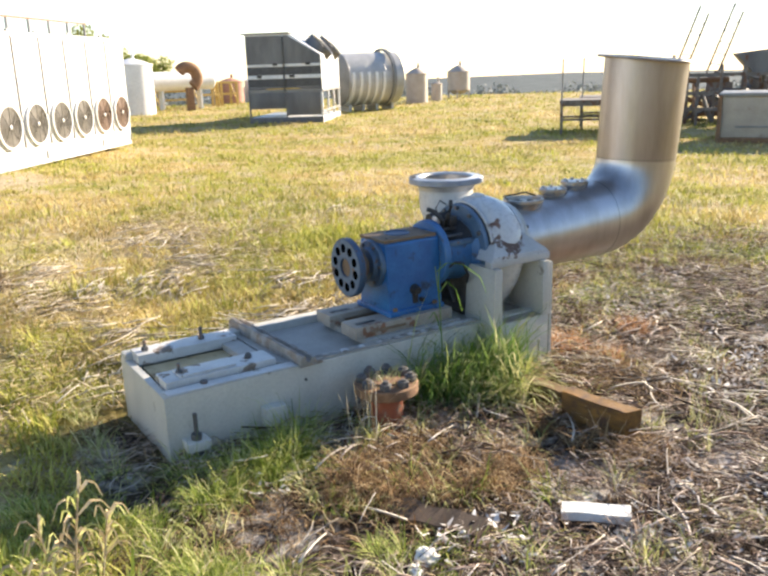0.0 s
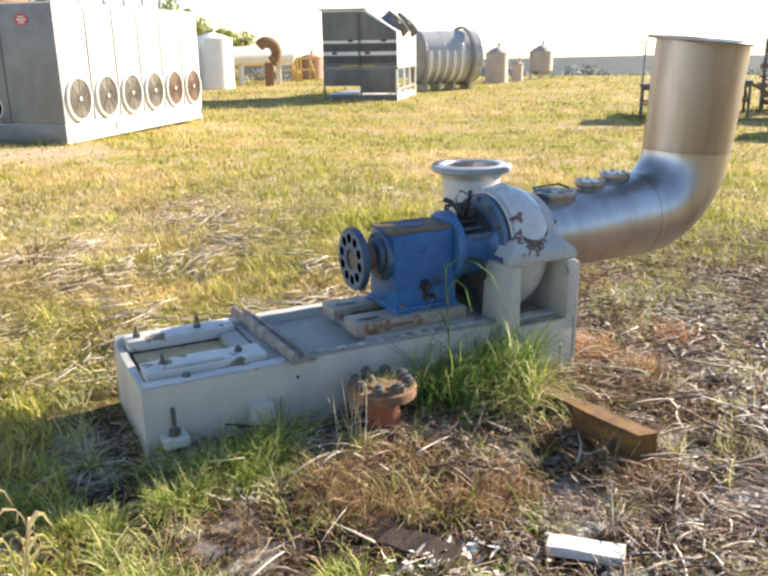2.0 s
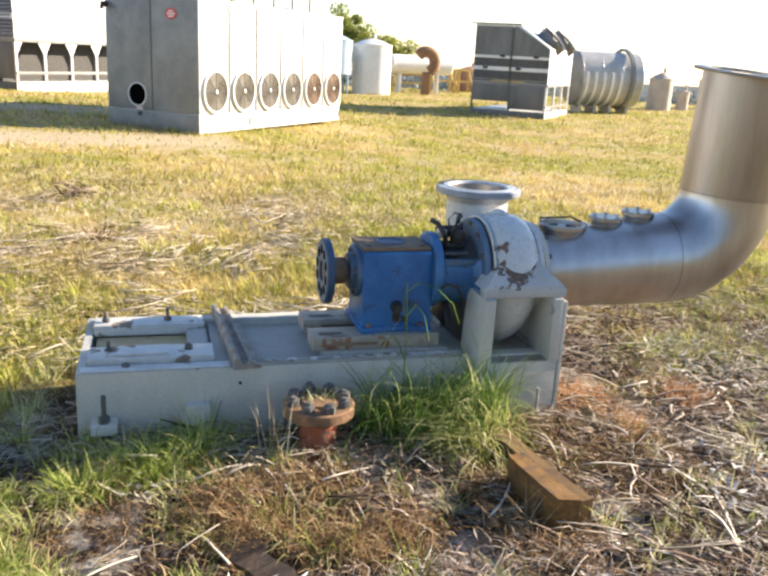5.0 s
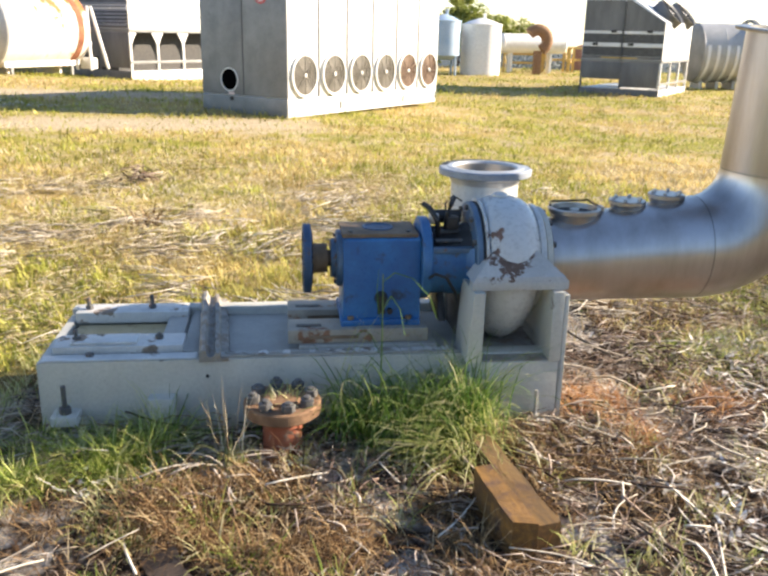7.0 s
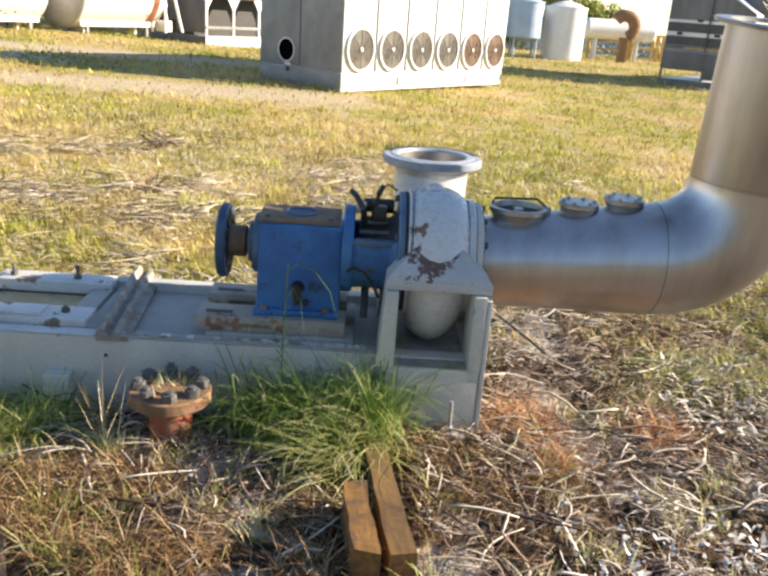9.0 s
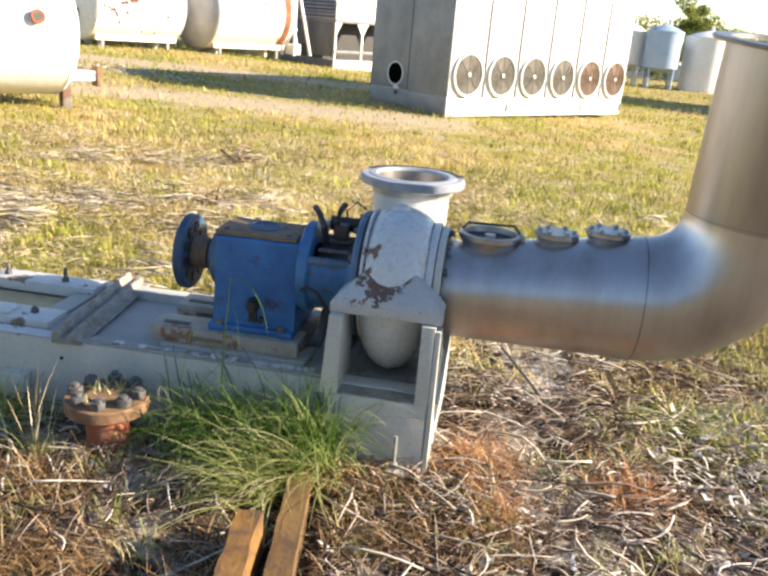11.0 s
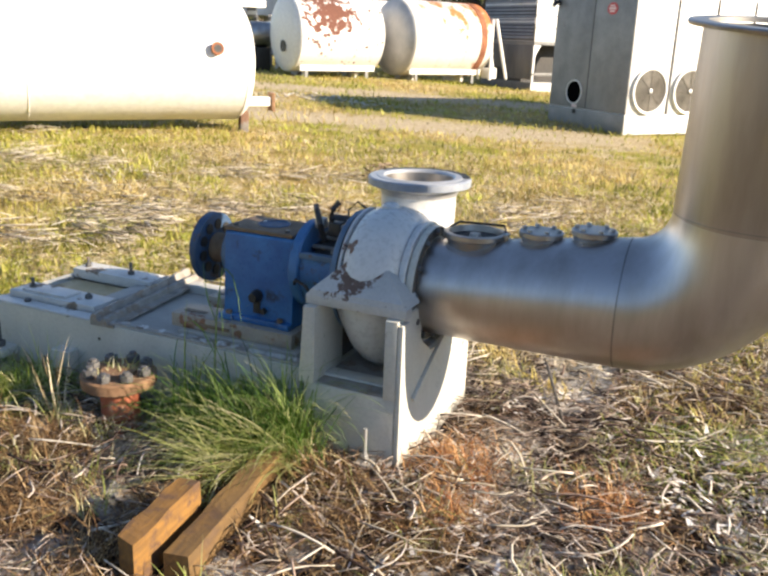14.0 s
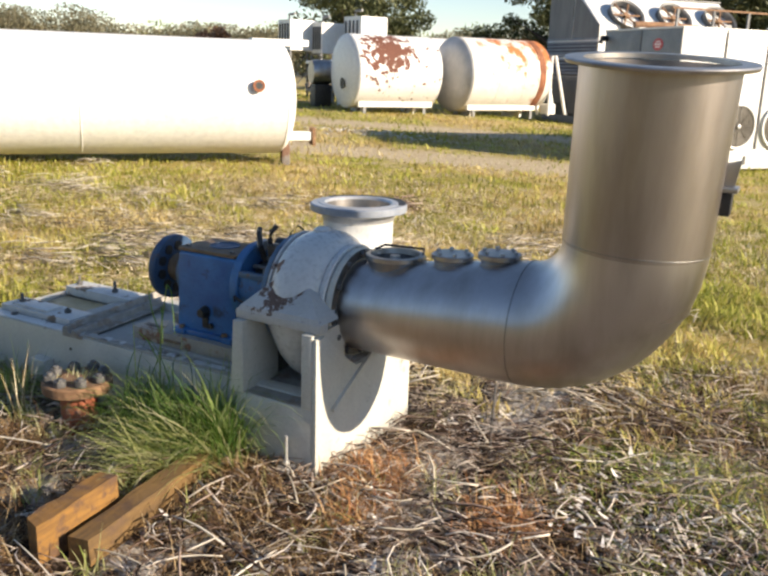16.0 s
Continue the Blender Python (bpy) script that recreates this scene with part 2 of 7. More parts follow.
M_WHITE = paint("white_tank_paint", (0.74, 0.73, 0.71), (0.82, 0.81, 0.79), 0.4, 0, 0.8, relief=0.04)
M_WHITERUST = paint("white_paint_peeling_to_rust", (0.66, 0.65, 0.64), (0.78, 0.77, 0.75), 0.5, 0, 1.2, rust=(0.088, 0.034, 0.021), rust_at=0.60, rust_scale=4.6, soft=0.03, spot=((0.85, -0.8, 1.72), 1.1, 0.27))
M_STAINED = paint("cream_paint_rust_stained", (0.56, 0.53, 0.48), (0.72, 0.70, 0.66), 0.5, 0, 1.1, rust=(0.27, 0.095, 0.03), rust_at=0.55, rust_scale=2.1, soft=0.12, bias=(0.065, 0.0, 0.10, -0.19))
M_RUSTBAND = paint("red_rust_band", (0.16, 0.055, 0.028), (0.30, 0.12, 0.055), 0.85, 0, 6)
M_BLUETANK = paint("pale_blue_tank", (0.30, 0.42, 0.58), (0.42, 0.52, 0.64), 0.45, 0, 2)
M_YELLOW = paint("yellow_frame_paint", (0.55, 0.36, 0.08), (0.65, 0.47, 0.16), 0.6, 0, 5, rust=(0.2, 0.1, 0.05), rust_at=0.62)
M_REDTANK = paint("faded_red_tank", (0.38, 0.17, 0.12), (0.48, 0.26, 0.19), 0.7, 0, 4)
M_TAN = paint("tan_silo_sheet", (0.42, 0.35, 0.29), (0.52, 0.46, 0.40), 0.55, 0.2, 3)
M_SIGN = paint("red_sign_enamel", (0.45, 0.04, 0.05), (0.55, 0.07, 0.08), 0.4, 0, 6)
M_SIGNW = paint("pale_sign_enamel", (0.7, 0.55, 0.55), (0.75, 0.62, 0.6), 0.4, 0, 6)
M_BARK = paint("bark", (0.06, 0.045, 0.035), (0.13, 0.10, 0.08), 0.95, 0, 6, relief=0.6)
M_STICK = blades("sun_bleached_straw", [(0.0, (0.022, 0.014, 0.010)), (0.30, (0.095, 0.058, 0.043)), (0.55, (0.29, 0.205, 0.16)), (0.80, (0.54, 0.455, 0.385)), (1.0, (0.78, 0.72, 0.65))], through_light=0.10, rough=0.8)
M_STRAW = blades("pale_straw", [(0.0, (0.24, 0.17, 0.09)), (0.5, (0.52, 0.42, 0.26)), (1.0, (0.82, 0.74, 0.56))], through_light=0.15, rough=0.8)
M_DEAD = blades("dead_brown_grass", [(0.0, (0.034, 0.018, 0.010)), (0.4, (0.17, 0.093, 0.040)), (0.75, (0.42, 0.27, 0.125)), (1.0, (0.72, 0.57, 0.34))], through_light=0.3, rough=0.75)
M_REED = blades("grey_field_reed", [(0.0, (0.16, 0.125, 0.09)), (0.4, (0.40, 0.345, 0.27)), (1.0, (0.76, 0.70, 0.61))], through_light=0.05, rough=0.85)
M_RED = blades("russet_dry_weed", [(0.0, (0.34, 0.13, 0.055)), (0.5, (0.56, 0.28, 0.11)), (1.0, (0.76, 0.50, 0.25))], through_light=0.35)
M_GREEN = blades("lush_green_grass", [(0.0, (0.085, 0.14, 0.018)), (0.45, (0.265, 0.335, 0.055)), (0.8, (0.51, 0.54, 0.145)), (1.0, (0.78, 0.70, 0.38))], through_light=0.36)
M_FIELD = blades("dry_field_grass", [(0.0, (0.46, 0.345, 0.12)), (0.5, (0.67, 0.53, 0.205)), (1.0, (0.85, 0.74, 0.42))],
                 patch=[(0.0, (0.23, 0.255, 0.035)), (0.6, (0.41, 0.42, 0.075)), (1.0, (0.62, 0.54, 0.17))], patch_scale=0.36, through_light=0.34)
M_TUFT = blades("tall_tuft_grass", [(0.0, (0.04, 0.095, 0.016)), (0.5, (0.125, 0.225, 0.042)), (0.85, (0.31, 0.38, 0.12)), (1.0, (0.74, 0.68, 0.42))], through_light=0.45)
M_PALEGRASS = blades("pale_bent_grass", [(0.0, (0.26, 0.32, 0.07)), (0.5, (0.50, 0.50, 0.20)), (1.0, (0.84, 0.77, 0.50))], through_light=0.45)
M_LEAF = blades("tree_leaf", [(0.0, (0.12, 0.15, 0.03)), (0.5, (0.22, 0.26, 0.06)), (1.0, (0.36, 0.37, 0.11))], through_light=0.4)
M_LEAFDARK = blades("dark_tree_leaf", [(0.0, (0.05, 0.062, 0.03)), (0.5, (0.105, 0.12, 0.055)), (1.0, (0.20, 0.205, 0.10))], through_light=0.3)
M_LEAFDRY = blades("autumn_scrub_leaf", [(0.0, (0.20, 0.19, 0.115)), (0.5, (0.27, 0.25, 0.155)), (1.0, (0.36, 0.31, 0.20))], through_light=0.55)
# blue-grey leaves: the haze of distance is mixed into the colour
M_LEAFHAZE = blades("haze_tinted_leaf", [(0.0, (0.13, 0.15, 0.15)), (0.5, (0.18, 0.20, 0.19)), (1.0, (0.24, 0.25, 0.22))], through_light=0.2)

M_RUSSETLEAF = blades("russet_bush_leaf", [(0.0, (0.16, 0.085, 0.055)), (1.0, (0.34, 0.20, 0.13))], through_light=0.2)
M_BIN = paint("weathered_cream_sheet", (0.34, 0.295, 0.235), (0.46, 0.405, 0.33), 0.6, 0, 2.5, rust=(0.16, 0.10, 0.06), rust_at=0.62, rust_scale=4, soft=0.1)
M_TANKGREY = paint("grey_tank_and_shaded_head", (0.36, 0.36, 0.355), (0.50, 0.495, 0.485), 0.45, 0.2, 2.5, relief=0.05)
M_CHIP = blades("pale_chip", [(0.0, (0.36, 0.33, 0.30)), (0.6, (0.6, 0.57, 0.53)), (1.0, (0.82, 0.80, 0.77))], through_light=0.02, rough=0.85)


def ground_material():
    m, nt, p = shader("field_soil")
    big = noise_of(nt, 0.35, 6, 0.6, "World")
    mid = noise_of(nt, 2.2, 6, 0.65, "World")
    fine = noise_of(nt, 28, 6, 0.75, "World")
    grass = ramp(nt, mid, [(0.25, (0.30, 0.20, 0.06)), (0.5, (0.50, 0.38, 0.16)), (0.75, (0.66, 0.55, 0.33))])
    green = ramp(nt, mid, [(0.3, (0.24, 0.23, 0.035)), (0.7, (0.44, 0.39, 0.11))])
    far = mix(nt, ramp(nt, big, [(0.45, (0, 0, 0)), (0.6, (1, 1, 1))]), grass, green)
    soil = ramp(nt, fine, [(0.3, (0.010, 0.007, 0.005)), (0.50, (0.036, 0.025, 0.018)), (0.61, (0.20, 0.155, 0.12)), (0.72, (0.52, 0.47, 0.42))])
    ash = ramp(nt, fine, [(0.3, (0.20, 0.17, 0.145)), (0.5, (0.46, 0.42, 0.375)), (0.65, (0.72, 0.69, 0.64))])
    soil = mix(nt, ramp(nt, noise_of(nt, 1.7, 5, 0.7, "World"), [(0.52, (0, 0, 0)), (0.60, (1, 1, 1))]), soil, ash)
    # worn soil round the pump, grass thatch farther out
    pos = nt.nodes.new("ShaderNodeNewGeometry").outputs["Position"]
    dist = nt.nodes.new("ShaderNodeVectorMath")
    dist.operation = "DISTANCE"
    nt.links.new(pos, dist.inputs[0])
    dist.inputs[1].default_value = (3.7, 1.2, 0)
    wob = node(nt, "Math")
    wob.operation = "MULTIPLY_ADD"
    wob.inputs[1].default_value = 2.5
    nt.links.new(mid, wob.inputs[0])
    nt.links.new(dist.outputs["Value"], wob.inputs[2])
    mr = nt.nodes.new("ShaderNodeMapRange")
    mr.inputs["From Min"].default_value, mr.inputs["From Max"].default_value = 4.5, 5.4
    nt.links.new(wob.outputs[0], mr.inputs["Value"])
    dust = ramp(nt, mid, [(0.46, (0, 0, 0)), (0.62, (1, 1, 1))])
    pale = ramp(nt, fine, [(0.3, (0.16, 0.12, 0.075)), (0.5, (0.42, 0.34, 0.22)), (0.7, (0.66, 0.58, 0.44))])
    far2 = mix(nt, dust, far, pale)
    speck = ramp(nt, fine, [(0.3, (0.45, 0.42, 0.36)), (0.6, (1, 1, 1))])
    dab = nt.nodes.new("ShaderNodeMix")
    dab.data_type, dab.blend_type = "RGBA", "MULTIPLY"
    dab.inputs["Factor"].default_value = 1.0
    nt.links.new(mix(nt, 0.7, far, far2), dab.inputs["A"])
    nt.links.new(speck, dab.inputs["B"])
    # a pale worn track in front of the cooler
    sx = nt.nodes.new("ShaderNodeSeparateXYZ")
    nt.links.new(pos, sx.inputs[0])

    def calc(op, a, b):
        n = nt.nodes.new("ShaderNodeMath")
        n.operation = op
        for s, v in zip(n.inputs, (a, b)):
            if isinstance(v, (int, float)):
                s.default_value = v
            else:
                nt.links.new(v, s)
        return n.outputs[0]

    off = calc("SUBTRACT", sx.outputs["Y"], calc("MULTIPLY", sx.outputs["X"], 0.30))
    wav = calc("MULTIPLY", calc("SUBTRACT", mid, 0.5), 2.2)
    band1 = calc("ABSOLUTE", calc("SUBTRACT", calc("ADD", off, wav), 13.1), 0)
    band2 = calc("ABSOLUTE", calc("SUBTRACT", calc("ADD", off, wav), 18.4), 0)
    near_track = calc("MINIMUM", band1, band2)
    mt = nt.nodes.new("ShaderNodeMapRange")
    mt.inputs["From Min"].default_value, mt.inputs["From Max"].default_value = 1.25, 0.55
    nt.links.new(near_track, mt.inputs["Value"])
    mx = nt.nodes.new("ShaderNodeMapRange")
    mx.inputs["From Min"].default_value, mx.inputs["From Max"].default_value = 3.2, 1.6
    nt.links.new(sx.outputs["X"], mx.inputs["Value"])
    thatch = mix(nt, calc("MULTIPLY", mt.outputs[0], mx.outputs[0]), dab.outputs["Result"], pale)
    col = mix(nt, mr.outputs[0], soil, thatch)
    # far ground fades to woods, their blue-grey holding painted haze
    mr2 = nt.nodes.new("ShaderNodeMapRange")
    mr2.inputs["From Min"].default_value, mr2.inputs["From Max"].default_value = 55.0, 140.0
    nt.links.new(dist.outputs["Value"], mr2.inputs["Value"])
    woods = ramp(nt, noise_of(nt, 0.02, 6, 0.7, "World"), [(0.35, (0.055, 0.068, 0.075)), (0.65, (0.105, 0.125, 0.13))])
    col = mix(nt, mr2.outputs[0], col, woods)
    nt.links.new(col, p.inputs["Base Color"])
    p.inputs["Roughness"].default_value = 0.95
    p.inputs["Specular IOR Level"].default_value = 0.1
    bump(nt, p, fine, 0.6, 0.03)
    return m


M_GROUND = ground_material()


# ---------------------------------------------------------------- mesh helpers
GROUPS = {"timber_beam": "timber offcuts", "yellow_frame": "yellow frames", "tan_silo": "tan silos", "vertical_tank": "vertical tanks", "red_tank": "squat tanks",
          "steel_table": "steel tables", "equipment_rack": "equipment racks", "equipment_box": "equipment boxes", "tree": "trees behind the yard", "cooling_tower": "cooling towers"}


def thing(name, m, label, category, group="", kind=""):
    ob = new(name)
    ob.empty_display_size = 0.1
    ob.matrix_basis = m
    return tagged(ob, label, category, group or GROUPS.get(name, ""), kind)


def part(name, bm, material, parent=None, label="", smooth=True, m=None):
    me = bpy.data.meshes.new(name)
    bmesh.ops.recalc_face_normals(bm, faces=bm.faces)
    bm.to_mesh(me)
    bm.free()
    me.materials.append(material)
    if smooth:
        me.shade_smooth()
        me.set_sharp_from_angle(angle=radians(28))
    ob = new(name, me)
    ob.parent = parent
    if m is not None:
        ob.matrix_basis = m
    if label:
        ob["label"] = label
    return ob


def box(bm, x0, x1, y0, y1, z0, z1, bevel=0.0, m=None):
    made = bmesh.ops.create_cube(bm, size=1, matrix=Matrix.Translation(((x0 + x1) / 2, (y0 + y1) / 2, (z0 + z1) / 2))
                                 @ Matrix.Diagonal((x1 - x0, y1 - y0, z1 - z0, 1)))
    vs = made["verts"]
    if bevel:
        es = list({e for v in vs for e in v.link_edges})
        out = bmesh.ops.bevel(bm, geom=es, offset=bevel, segments=2, profile=0.6, affect="EDGES")
        vs = list({v for f in out["faces"] for v in f.verts} | {v for v in vs if v.is_valid})
    if m is not None:
        bmesh.ops.transform(bm, matrix=m, verts=vs)
    return bm


def boxm(*a, **k):
    return box(bmesh.new(), *a, **k)


AXES = {"x": lambda a, r, c, s: (a, r * c, r * s), "y": lambda a, r, c, s: (r * c, a, r * s), "z": lambda a, r, c, s: (r * c, r * s, a)}


def lathe(bm, profile, axis="x", at=(0, 0, 0), seg=40, closed=False, arc=(0, 360)):
    """Turns (along, radius) pairs round an axis; radius 0 closes an end; closed joins last to first."""
    put, rings = AXES[axis], []
    whole = arc[1] - arc[0] >= 360
    n = seg if whole else seg + 1
    for a, r in profile:
        ring = []
        for i in range(1 if r == 0 else n):
            t = radians(arc[0] + (arc[1] - arc[0]) * i / seg)
            ring.append(bm.verts.new(Vector(put(a, r, math.cos(t), math.sin(t))) + Vector(at)))
        rings.append(ring)
    pairs = list(zip(rings, rings[1:])) + ([(rings[-1], rings[0])] if closed else [])
    for p, q in pairs:
        for i in range(seg):
            j = (i + 1) % n if whole else i + 1
            if len(p) == 1 and len(q) == 1:
                continue
            if len(p) == 1:
                bm.faces.new((p[0], q[j], q[i]))
            elif len(q) == 1:
                bm.faces.new((p[i], p[j], q[0]))
            else:
                bm.faces.new((p[i], p[j], q[j], q[i]))
    return bm


def sweep(bm, pts, radii, seg=8, cap=True):
    """A round bar or pipe along points, with a radius at each."""
    pts = [Vector(p) for p in pts]
    if isinstance(radii, (int, float)):
        radii = [radii] * len(pts)
    rings, up = [], Vector((0.31, 0.17, 0.93))
    for i, p in enumerate(pts):
        d = (pts[min(i + 1, len(pts) - 1)] - pts[max(i - 1, 0)]).normalized()
        a = d.cross(up)
        if a.length < 0.05:
            a = d.cross(Vector((1, 0, 0)))
        a.normalize()
        b = d.cross(a)
        rings.append([bm.verts.new(p + radii[i] * (a * math.cos(2 * math.pi * k / seg) + b * math.sin(2 * math.pi * k / seg))) for k in range(seg)])
    for p, q in zip(rings, rings[1:]):
        for k in range(seg):
            bm.faces.new((p[k], p[(k + 1) % seg], q[(k + 1) % seg], q[k]))
    if cap:
        bm.faces.new(rings[0])
        bm.faces.new(rings[-1])
    return bm


def prism(bm, poly, axis, a0, a1, bevel=0.0):
    """A plate with the given outline, from a0 to a1 along the axis."""
    put = {"x": lambda a, u, v: (a, u, v), "y": lambda a, u, v: (u, a, v), "z": lambda a, u, v: (u, v, a)}[axis]
    p = [bm.verts.new(put(a0, u, v)) for u, v in poly]
    q = [bm.verts.new(put(a1, u, v)) for u, v in poly]
    n = len(poly)
    fs = [bm.faces.new(p), bm.faces.new(q)]
    for i in range(n):
        fs.append(bm.faces.new((p[i], p[(i + 1) % n], q[(i + 1) % n], q[i])))
    if bevel:
        bmesh.ops.bevel(bm, geom=list({e for f in fs for e in f.edges}), offset=bevel, segments=2, profile=0.6, affect="EDGES")
    return bm


def hexagon(r, cx=0, cy=0, turn=0):
    return [(cx + r * math.cos(radians(60 * i + turn)), cy + r * math.sin(radians(60 * i + turn))) for i in range(6)]


def height(x, y):
    """The lie of the land: level round the pump, a gentle rise to the back left, a crest and a valley beyond."""
    x, y = np.asarray(x, float), np.asarray(y, float)
    r = np.hypot(x - 2.2, y - 2.0)
    s = np.clip((r - 3.5) / 6.0, 0, 1)
    s = s * s * (3 - 2 * s)
    near = np.clip(r / 45.0, 0, 1)
    z = s * (-0.032 * np.clip(x, -14, 8) + 0.006 * np.clip(y, -30, 30))
    z = z - 0.3 * np.clip((y + 0.2 * x - 21.8) / 3.5, 0, 1) * np.clip((6 - x) / 5, 0, 1)
    side = np.clip((x + 0.25 * y - 4) / 25.0, 0, 1)
    over = np.clip(r - 41, 0, 600)
    z = z - 0.085 * over * over / (over + 8) * side
    hill = np.exp(-((r - 1000) / 380.0) ** 2)
    z = z + hill * side * (-6.0 + 2.4 * np.sin(x * 0.006) + 1.8 * np.sin(y * 0.011 + 1.3))
    # litter banked up against the timbers
    z = z + 0.03 * np.exp(-(((x - 2.44) / 0.17) ** 2 + ((y - 2.02) / 0.26) ** 2))
    return z


def on_track(x, y):
    off = y - 0.30 * x
    return (np.minimum(np.abs(off - 13.1), np.abs(off - 18.4)) < 0.75) & (x < 2.4)


def hz(x, y):
    return float(height(x, y))


# ---------------------------------------------------------------- ground
def axis_steps(lo, hi, fine_lo, fine_hi, step, grow):
    mid = list(np.arange(fine_lo, fine_hi + 1e-6, step))
    right, s, x = [], step, fine_hi
    while x < hi:
        s *= grow
        x += s
        right.append(x)
    left, s, x = [], step, fine_lo
    while x > lo:
        s *= grow
        x -= s
        left.append(x)
    return np.array(left[::-1] + mid + right)


def make_ground():
    xs = axis_steps(-2500, 2500, -1.0, 6.0, 0.06, 1.085)
    ys = axis_steps(-2500, 2500, 0.8, 6.0, 0.06, 1.085)
    X, Y = np.meshgrid(xs, ys)
    Z = height(X, Y)
    near = np.clip((9 - np.hypot(X - 2.2, Y - 2.5)) / 4, 0, 1)
    for i in range(Z.shape[0]):
        for j in range(Z.shape[1]):
            if near[i, j] > 0:
                v = Vector((X[i, j], Y[i, j], 0))
                lump = 0.030 * noise.noise(v * 1.7) + 0.016 * noise.noise(v * 5.3) + 0.010 * noise.noise(v * 13.0)
                Z[i, j] += near[i, j] * (lump - 0.022)
    ny, nx = Z.shape
    me = bpy.data.meshes.new("ground")
    co = np.stack([X, Y, Z], -1).reshape(-1, 3)
    idx = np.arange(nx * ny).reshape(ny, nx)
    quads = np.stack([idx[:-1, :-1], idx[:-1, 1:], idx[1:, 1:], idx[1:, :-1]], -1).reshape(-1, 4)
    fill_mesh(me, co, quads)
    me.materials.append(M_GROUND)
    me.shade_smooth()
    return tagged(new("ground", me), "dry grassy field soil with straw litter and bare patches", "ground", kind="structure")


def fill_mesh(me, co, quads=None, tris=None):
    quads = np.zeros((0, 4), int) if quads is None else quads
    tris = np.zeros((0, 3), int) if tris is None else tris
    me.vertices.add(len(co))
    me.vertices.foreach_set("co", np.ascontiguousarray(co, np.float32).ravel())
    loops = np.concatenate([quads.ravel(), tris.ravel()]).astype(np.int32)
    me.loops.add(len(loops))
    me.loops.foreach_set("vertex_index", loops)
    n4, n3 = len(quads), len(tris)
    me.polygons.add(n4 + n3)
    me.polygons.foreach_set("loop_start", np.concatenate([np.arange(n4) * 4, n4 * 4 + np.arange(n3) * 3]).astype(np.int32))
    me.update(calc_edges=True)
    me.validate()


make_ground()

R = np.random.default_rng(7)


def blade_mesh(name, x, y, z, h, width, heading, lean, curl, material, label, category):
    """Many blades as tapered, bending strips of two quads and a tip."""
    n = len(x)
    ca, sa = np.cos(heading), np.sin(heading)
    d = np.stack([ca, sa, np.zeros(n)], -1)
    side = np.stack([-sa, ca, np.zeros(n)], -1)
    base = np.stack([x, y, z], -1)
    rows = []
    for k, (f, w) in enumerate(((0.0, 1.0), (0.4, 0.85), (0.75, 0.5), (1.0, 0.0))):
        ang = lean + curl * f
        c = base + d * (h * f * np.sin(ang))[:, None] + np.array([0, 0, 1.0]) * (h * f * np.cos(ang))[:, None]
        if w:
            rows += [c - side * (width * w / 2)[:, None], c + side * (width * w / 2)[:, None]]
        else:
            rows += [c]
    co = np.stack(rows, 1).reshape(-1, 3)
    o = (np.arange(n) * 7)[:, None]
    quads = np.concatenate([o + np.array([0, 1, 3, 2]), o + np.array([2, 3, 5, 4])], 0)
    tris = o + np.array([4, 5, 6])
    me = bpy.data.meshes.new(name)
    fill_mesh(me, co, quads, tris)
    me.materials.append(material)
    return tagged(new(name, me), label, category, kind="stuff")


def stick_mesh(name, x, y, z, length, thick, heading, rise, material, label, category, bend=0.15, pieces=2):
    """Twigs and straw as thin three-sided bars of two pieces with a kink, or of more pieces along a bow."""
    n = len(x)
    d = np.stack([np.cos(heading) * np.cos(rise), np.sin(heading) * np.cos(rise), np.sin(rise)], -1)
    side = np.stack([-np.sin(heading), np.cos(heading), np.zeros(n)], -1)
    up = np.cross(d, side) * -1
    base = np.stack([x, y, z], -1)
    bow = side * (R.normal(0, 1, n) * length * bend)[:, None] + np.array([0, 0, 1.0]) * (np.abs(R.normal(0, 0.5, n)) * length * bend)[:, None]
    skew = R.uniform(0.6, 1.6, n)
    rows = []
    for i in range(pieces + 1):
        f = i / pieces
        c = base + d * (length * (f - 0.5))[:, None] + bow * (4 * f ** skew * (1 - f ** skew))[:, None]
        w = 1.0 - 0.8 * (f - 0.4) ** 2 - 0.2 * f
        for a in (90, 210, 330):
            rows.append(c + (side * math.cos(radians(a)) + up * math.sin(radians(a))) * (thick * w / 2)[:, None])
    co = np.stack(rows, 1).reshape(-1, 3)
    o = (np.arange(n) * 3 * (pieces + 1))[:, None]
    quads = [o + np.array([r * 3 + k, r * 3 + (k + 1) % 3, r * 3 + 3 + (k + 1) % 3, r * 3 + 3 + k]) for r in range(pieces) for k in (0, 1, 2)]
    e = 3 * pieces
    tris = np.concatenate([o + np.array([0, 2, 1]), o + np.array([e, e + 1, e + 2])], 0)
    me = bpy.data.meshes.new(name)
    fill_mesh(me, co, np.concatenate(quads, 0), tris)
    me.materials.append(material)
    return tagged(new(name, me), label, category, kind="stuff")


def lump(x, y, s, seed):
    return np.array([noise.noise(Vector((a * s, b * s, seed))) for a, b in zip(x, y)])


